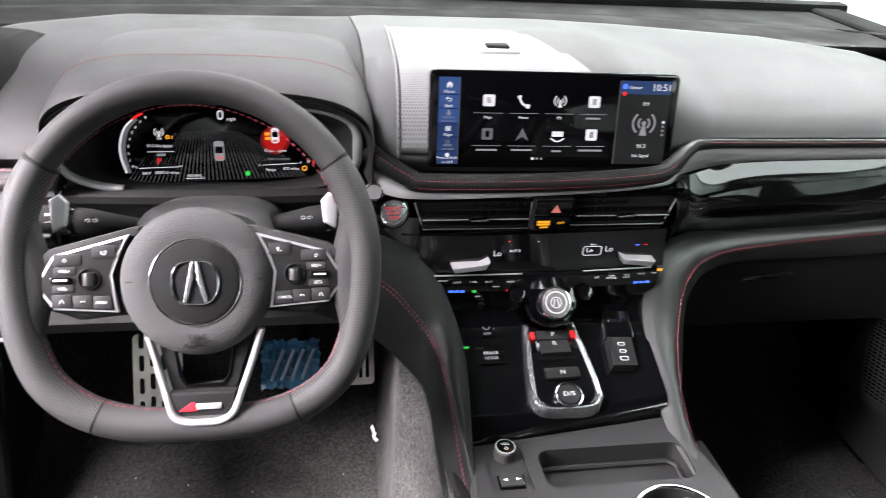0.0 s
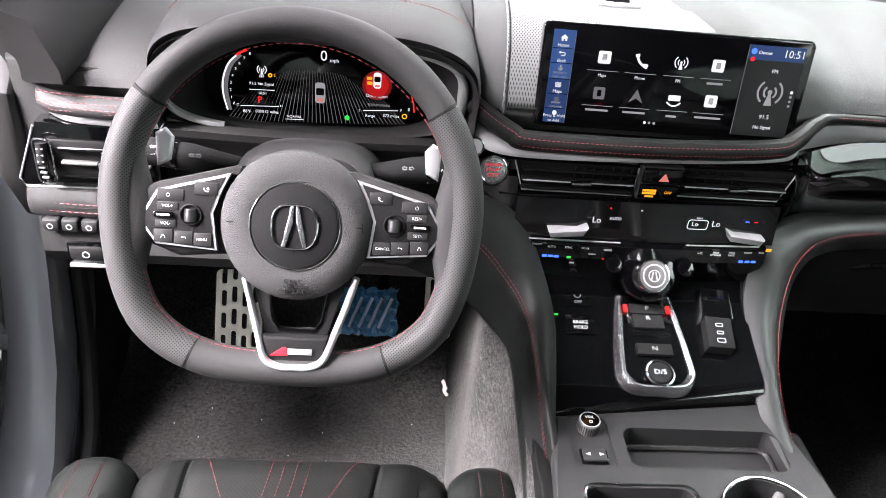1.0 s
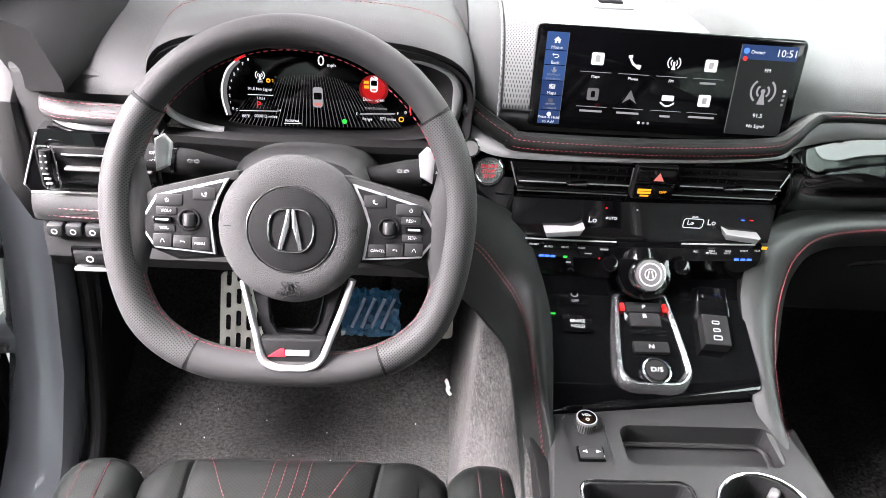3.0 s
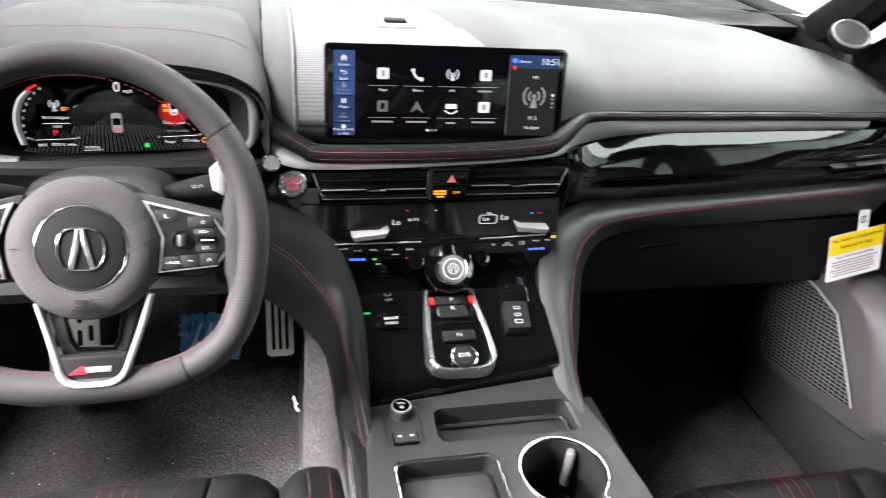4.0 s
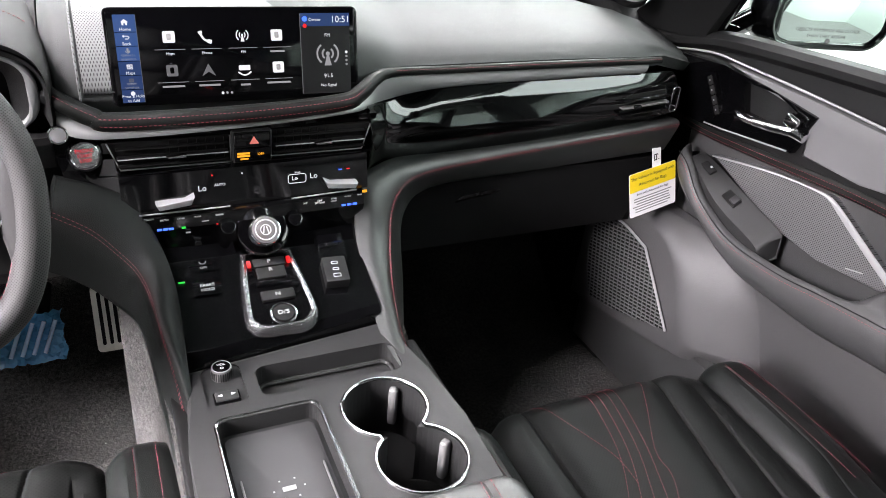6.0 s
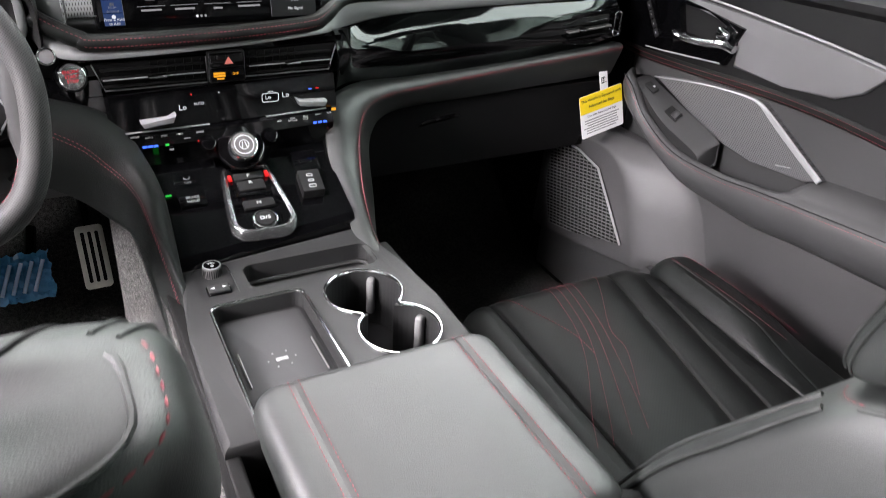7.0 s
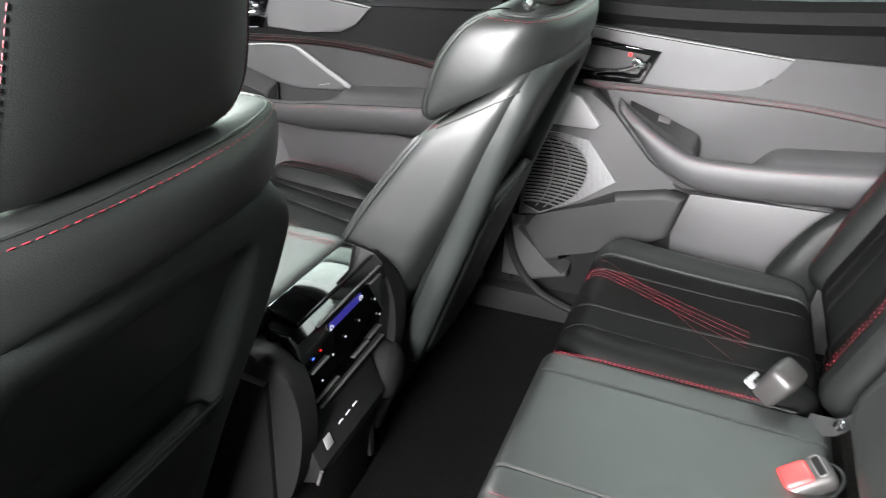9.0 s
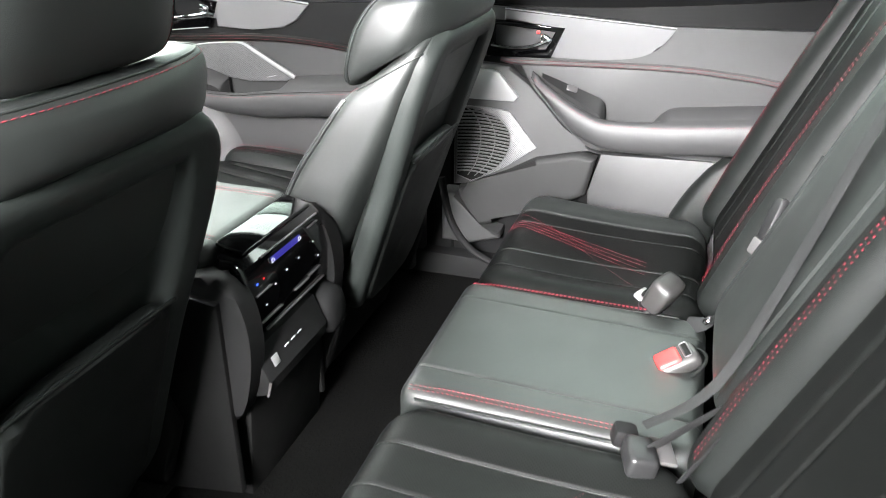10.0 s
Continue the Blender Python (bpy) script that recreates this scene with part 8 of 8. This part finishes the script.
part("plate", prism(rounded(0.080, 0.060, 0.008), "z", -0.006, 0.004, 0.002), RUBBER, bag)
random.seed(7)
wrap_rows = []
for j in range(14):
    row = []
    for i in range(18):
        u, v = i / 17 - 0.5, j / 13 - 0.5
        row.append((u * 0.105 + 0.003 * random.uniform(-1, 1), v * 0.088 + 0.003 * random.uniform(-1, 1), 0.010 + 0.006 * math.cos(u * 3) * math.cos(v * 3) + 0.0035 * random.uniform(-1, 1)))
    wrap_rows.append(row)
part("film", sheet(wrap_rows, (0, 0, -0.001)), BAG, bag, "crinkled blue plastic film", flat=5)
for k in range(4):
    part("shiny_bar", tube([(-0.035 + 0.018 * k, -0.028, 0.017), (-0.012 + 0.018 * k, 0.028, 0.018)], 0.0035, 8), BAG_LIGHT, bag, "pale blue pad stripe")
part("arm", tube([(0.02, 0.03, -0.01), (0.03, 0.09, -0.04)], 0.010, 8), DARK, bag)

# ---- driver's side opening ----
part("door_jamb", loft([[(x, y, z) for x, y, z in ((-0.79, yy + 0.03, zz), (-0.80, yy - 0.012, zz), (-0.83, yy - 0.022, zz), (-0.865, yy - 0.010, zz), (-0.90, yy + 0.03, zz), (-0.88, yy + 0.16, zz), (-0.80, yy + 0.16, zz))] for yy, zz in ((0.42, 0.80), (0.415, 0.66), (0.40, 0.50), (0.37, 0.36), (0.33, 0.22), (0.26, 0.10), (0.18, 0.03), (0.05, -0.02))]), GREY_PAINT, body, "grey painted door jamb", flat=50)
part("weather_strip", tube(spline([(-0.785, 0.405, 0.78), (-0.785, 0.43, 0.62), (-0.782, 0.43, 0.48), (-0.780, 0.41, 0.33), (-0.776, 0.37, 0.18), (-0.772, 0.31, 0.07), (-0.768, 0.20, 0.02), (-0.765, -0.05, 0.01), (-0.765, -0.5, 0.01)], 6), 0.013, 12, r2=0.015), RUBBER, body, "black rubber door seal")
part("sill", rbox((-0.84, -0.6, -0.04), (0.12, 1.3, 0.10), 0.02), GREY_PAINT, body)
od = thing("open_door", "open driver door seen from its dark hinge edge", "car door")
part("edge", prism([(-0.905, 0.36), (-0.955, 0.40), (-1.25, -0.15), (-1.25, -0.25), (-1.18, -0.28)], "z", -0.08, 0.80, 0.015, 3), DASH_BLACK, od)
part("inner_skin", prism([(-0.98, 0.40), (-1.02, 0.42), (-1.42, -0.35), (-1.38, -0.38)], "z", -0.10, 0.82, 0.012, 3), DARK, od)
hg = part("hinge", rbox((-0.895, 0.375, 0.255), (0.05, 0.07, 0.035), 0.006), GREY_PAINT, od, "grey steel door hinge")
part("pin", tube([(-0.915, 0.345, 0.225), (-0.915, 0.345, 0.285)], 0.009, 10), SATIN_DARK, hg)
part("bolt", disc((-0.89, 0.338, 0.255), 0.008, 0.008, 6, 0.001, pose(0, 0, 0, 90, 0, 0)), SATIN_DARK, hg)
part("door_seal", tube(spline([(-0.915, 0.345, -0.05), (-0.918, 0.34, 0.3), (-0.92, 0.34, 0.75)], 5), 0.009, 8), RUBBER, od)
part("wire_boot", tube(spline([(-0.86, 0.40, 0.405), (-0.91, 0.36, 0.40), (-0.96, 0.33, 0.405)], 6), 0.010, 10), RUBBER, od, "ribbed rubber wire boot")
part("end_cap", prism([(0.30, 0.74), (0.255, 0.70), (0.25, 0.60), (0.29, 0.52), (0.37, 0.50), (0.42, 0.70), (0.42, 0.755)], "x", -0.775, -0.735, 0.012, 3), HOOD, dash, "black dash end cap")
part("sail_panel", prism([(0.62, 0.73), (0.36, 0.745), (0.24, 0.90), (0.30, 0.98), (0.42, 0.93)], "x", -0.82, -0.78, 0.012), PILLAR_BLACK, body)
part("pillar_foot", loft([[(-0.662, 0.224, 0.728), (-0.636, 0.38, 0.765), (-0.62, 0.52, 0.77), (-0.80, 0.52, 0.74), (-0.80, 0.33, 0.715), (-0.715, 0.255, 0.715)], [(-0.664, 0.226, 0.742), (-0.640, 0.38, 0.780), (-0.625, 0.52, 0.785), (-0.80, 0.52, 0.77), (-0.80, 0.33, 0.745), (-0.718, 0.258, 0.738)], [(-0.70, 0.255, 0.785), (-0.672, 0.37, 0.805), (-0.655, 0.50, 0.80), (-0.80, 0.50, 0.81), (-0.80, 0.33, 0.81), (-0.745, 0.275, 0.79)]]), PILLAR_BLACK, body, "black pillar foot trim", flat=80)

# left dash vent, switches
lv = thing("air_vent", "black driver-side air vent with slats and thumb wheel", "air vent", group="dash vents")
part("recess", prism([(-0.708, 0.677), (-0.575, 0.677), (-0.575, 0.596), (-0.735, 0.592), (-0.738, 0.604)], "y", 0.236, 0.262, 0.003), GLOSS, lv, "piano black vent surround")
part("mouth", rbox((-0.640, 0.2335, 0.633), (0.120, 0.006, 0.050), 0.004), DARK, lv)
for z in (0.616, 0.633, 0.650):
    part("slat", rbox((-0.632, 0.230, z), (0.100, 0.014, 0.0035), 0.0015, 2), GLOSS if z != 0.633 else SATIN_DARK, lv)
part("slat_line", rbox((-0.640, 0.226, 0.651), (0.085, 0.003, 0.0018), 0.0006), SATIN_DARK, lv)
part("tab", rbox((-0.628, 0.219, 0.633), (0.022, 0.010, 0.014), 0.003), CHROME, lv)
part("thumb_wheel", tube([(-0.7005, 0.226, 0.610), (-0.7005, 0.221, 0.633), (-0.7005, 0.226, 0.656)], 0.006, 12), RUBBER, lv)
for k in range(6):
    part("wheel_mark", rbox((-0.7005, 0.2170 + 0.0015 * abs(k - 2.5), 0.615 + 0.0072 * k), (0.0075, 0.003, 0.0022), 0.0005), SATIN, lv)
part("wheel_rim", tube([(-0.7005 + a, 0.2255, 0.633 + b) for a, b in rounded(0.020, 0.056, 0.007, 5)], 0.0014, 8, closed=True, up=(0, 1, 0)), CHROME, lv)
part("chrome_edge", tube([(-0.710, 0.236, 0.672), (-0.7375, 0.236, 0.604), (-0.732, 0.236, 0.594), (-0.60, 0.236, 0.597)], 0.0014, 8), SATIN, lv)
for x in (-0.707, -0.685, -0.662, -0.640):
    s1 = thing("dash_switch", "small black dash switch with a white symbol", "switch", group="dash switches")
    part("button", rbox((x, 0.224, 0.551), (0.0200, 0.014, 0.0165), 0.004), BUCKLE_GREY, s1)
    part("symbol", ring((x, 0.2165, 0.551), 0.0032, 0.0004, pose(0, 0, 0, 90, 0, 0), 20), PRINT, s1)
pb = thing("parking_brake_switch", "black parking brake switch in a chrome edged recess", "switch")
part("recess", rbox((-0.672, 0.232, 0.508), (0.050, 0.02, 0.034), 0.004), GLOSS, pb)
part("button", rbox((-0.672, 0.222, 0.512), (0.040, 0.010, 0.018), 0.003), DASH_BLACK, pb)
part("chrome_lip", rbox((-0.672, 0.221, 0.494), (0.046, 0.006, 0.004), 0.001), SATIN, pb)
part("mark", ring((-0.672, 0.2165, 0.512), 0.004, 0.0006, pose(0, 0, 0, 90, 0, 0), 20), PRINT, pb)

# passenger dash vent
rv = thing("air_vent", "black passenger-side air vent with slats and thumb wheel", "air vent", group="dash vents")
part("surround", prism([(0.592, 0.668), (0.65, 0.685), (0.745, 0.690), (0.758, 0.640), (0.70, 0.626), (0.63, 0.630)], "y", 0.268, 0.29, 0.003, 2), GLOSS, rv)
part("mouth", prism([(0.612, 0.662), (0.655, 0.677), (0.722, 0.682), (0.730, 0.645), (0.690, 0.636), (0.640, 0.640)], "y", 0.265, 0.275, 0.001), DARK, rv)
for k, z in enumerate((0.648, 0.660, 0.672)):
    part("slat", rbox((0.675, 0.258, z), (0.095, 0.012, 0.0035), 0.001, 2, pose(0, 0, 0, 0, -5, 0)), SATIN_DARK if k == 1 else GLOSS, rv)
part("tab", rbox((0.655, 0.250, 0.660), (0.014, 0.008, 0.007), 0.003), GLOSS, rv)
part("wheel_rim", tube([(0.742 + a, 0.262, 0.664 + b) for a, b in rounded(0.014, 0.044, 0.006, 5)], 0.0015, 8, closed=True, up=(0, 1, 0)), CHROME, rv)

# pillar speakers by the windscreen
for sx in (-1, 1):
    tw = thing("pillar_speaker", "small round satin-rimmed speaker in the pillar foot", "speaker", pose(sx * 0.735 + (0.03 if sx > 0 else 0), 0.47, 0.785 + (0.018 if sx > 0 else 0), 30, sx * -12, 0))
    part("cup", disc((0, 0, -0.008), 0.036, 0.012, 32, 0.003), DASH_BLACK, tw)
    part("ring", ring((0, 0, 0.004), 0.030, 0.003), SATIN, tw)
    part("mesh", disc((0, 0, 0.0), 0.028, 0.005, 32, 0.002), GRILLE_BAR, tw)

# lint on the carpet
lint = bmesh.new()
random.seed(11)
for k in range(26):
    rbox((random.uniform(-0.72, -0.22), random.uniform(0.1, 0.5), 0.003), (0.0014, 0.0014, 0.001), 0, 1, pose(0, 0, 0, 0, 0, random.uniform(0, 90)), lint)
tagged(part("carpet_lint", lint, PAPER), "pale specks of lint lying on the carpet", "lint", kind="stuff")
tear = thing("torn_tape", "scrap of torn white tape on the carpeted tunnel", "tape", pose(-0.182, 0.500, 0.055, 0, 80, 20))
part("scrap", sheet([[(0.012 * i * 0.5, 0.010 * j - 0.01 + 0.003 * math.sin(i * 3), 0.003 * math.sin(i * 2 + j)) for j in range(3)] for i in range(6)], (0, 0, 0.0006)), PAPER, tear)


# ---- small pieces belong to the part that carries them ----
HOSTS = {
    "steering_wheel": {"airbag_cover": "badge badge_bar emblem emblem_blade emblem_dish emblem_plate emblem_ring embossed_letters horn_mark", "roller": "roller_ring", "switch_face": "switch_button switch_line switch_bar mark legend"},
    "rear_climate_panel": {"fascia": "bar mark readout readout_digit", "usb_block": "usb_port socket_mark"},
    "front_door": {"memory_panel": "memory_button memory_mark", "handle": "handle_tip", "lock_switch": "mark", "window_switch": "window_lever", "trim_grille": "trim_edge maker_bar", "silver_trim": "silver_line", "armrest": "piping"},
    "rear_door": {"speaker_plate": "speaker_back louvre rib", "handle": "handle_tip", "handle_cup": "lock_tab cup_back", "window_pod": "window_lever", "silver_trim": "silver_line"},
    "touch_screen": {"glass": "home_symbol back_symbol microphone_symbol aerial_symbol aerial_wave arrow_icon caption caption_bar divider dot icon icon_line icon_mark phone_icon radio_pane smile_icon status_bar"},
    "instrument_cluster": {"display": "aerial_symbol aerial_wave car_symbol divider road_line warning_halo"},
    "climate_panel": {"switch_panel": "lamp legend"},
    "drive_mode_knob": {"face": "emblem legend"},
    "gear_selector": {"drive_button neutral_button park_button reverse_button": "legend", "drive_button": "drive_ring"},
    "start_button": {"cap": "lettering"},
    "warning_tag": {"card": "print print_line yellow_band", "tab": "tab_mark"},
    "volume_knob": {"grip": "ridge"},
    "front_seat": {"backrest shoulder_rest headrest cushion cushion_bolster": "piping stitching seam", "pocket": "pocket_hem", "headrest_post": "post_sleeve"},
    "bench_place": {"cushion backrest back_bolster": "piping stitching"},
    "armrest_lid": {"pad": "stitching"},
    "dashboard": {"glove_box_door": "glove_box_handle", "speaker_grille": "grille_rim", "cluster_bowl": "bowl_trim"},
    "accelerator_pedal": {"plate": "rubber"},
    "foot_rest": {"plate": "rubber"},
    "door_mirror": {"glass": "etched_lettering warning_lamp"},
    "air_vent": {"slat": "tab slat_line", "thumb_wheel": "wheel_mark wheel_rim"},
    "light_stalk": {"arm": "legend mark"},
    "wiper_stalk": {"arm": "legend mark"},
    "hazard_switch": {"button": "triangle", "lamp_window": "amber_lamp"},
    "track_rocker": {"rocker": "arrow"},
    "parking_brake_switch": {"button": "mark"},
    "centre_console": {"tray_mat": "mat_rib charge_mark charge_lamp", "cup_floor": "cup_tab"},
    "belt_buckle": {"housing": "mouth slot slot_lip"},
}


def local(ob):
    return ob.matrix_parent_inverse @ ob.matrix_basis


def middle(ob):
    """The middle of a part, in its thing's space."""
    if ob.type != "MESH" or not ob.data.vertices:
        return local(ob).translation
    co = np.empty(len(ob.data.vertices) * 3)
    ob.data.vertices.foreach_get("co", co)
    co = co.reshape(-1, 3)
    return local(ob) @ Vector(((co.min(0) + co.max(0)) / 2).tolist())


for ob in [o for o in bpy.data.objects if o.parent is None and o.children]:
    parts = [(c, c.name.split(".")[0], middle(c)) for c in ob.children]
    for hosts, kinds in HOSTS.get(ob.name.split(".")[0], {}).items():
        carriers = [p for p in parts if p[1] in hosts.split()]
        for c, kind_, at in parts:
            if kind_ in kinds.split() and carriers:
                host = min(carriers, key=lambda p: (p[2] - at).length)[0]
                m = local(host).inverted() @ local(c)
                c.parent = host
                c.matrix_parent_inverse = Matrix.Identity(4)
                c.matrix_basis = m
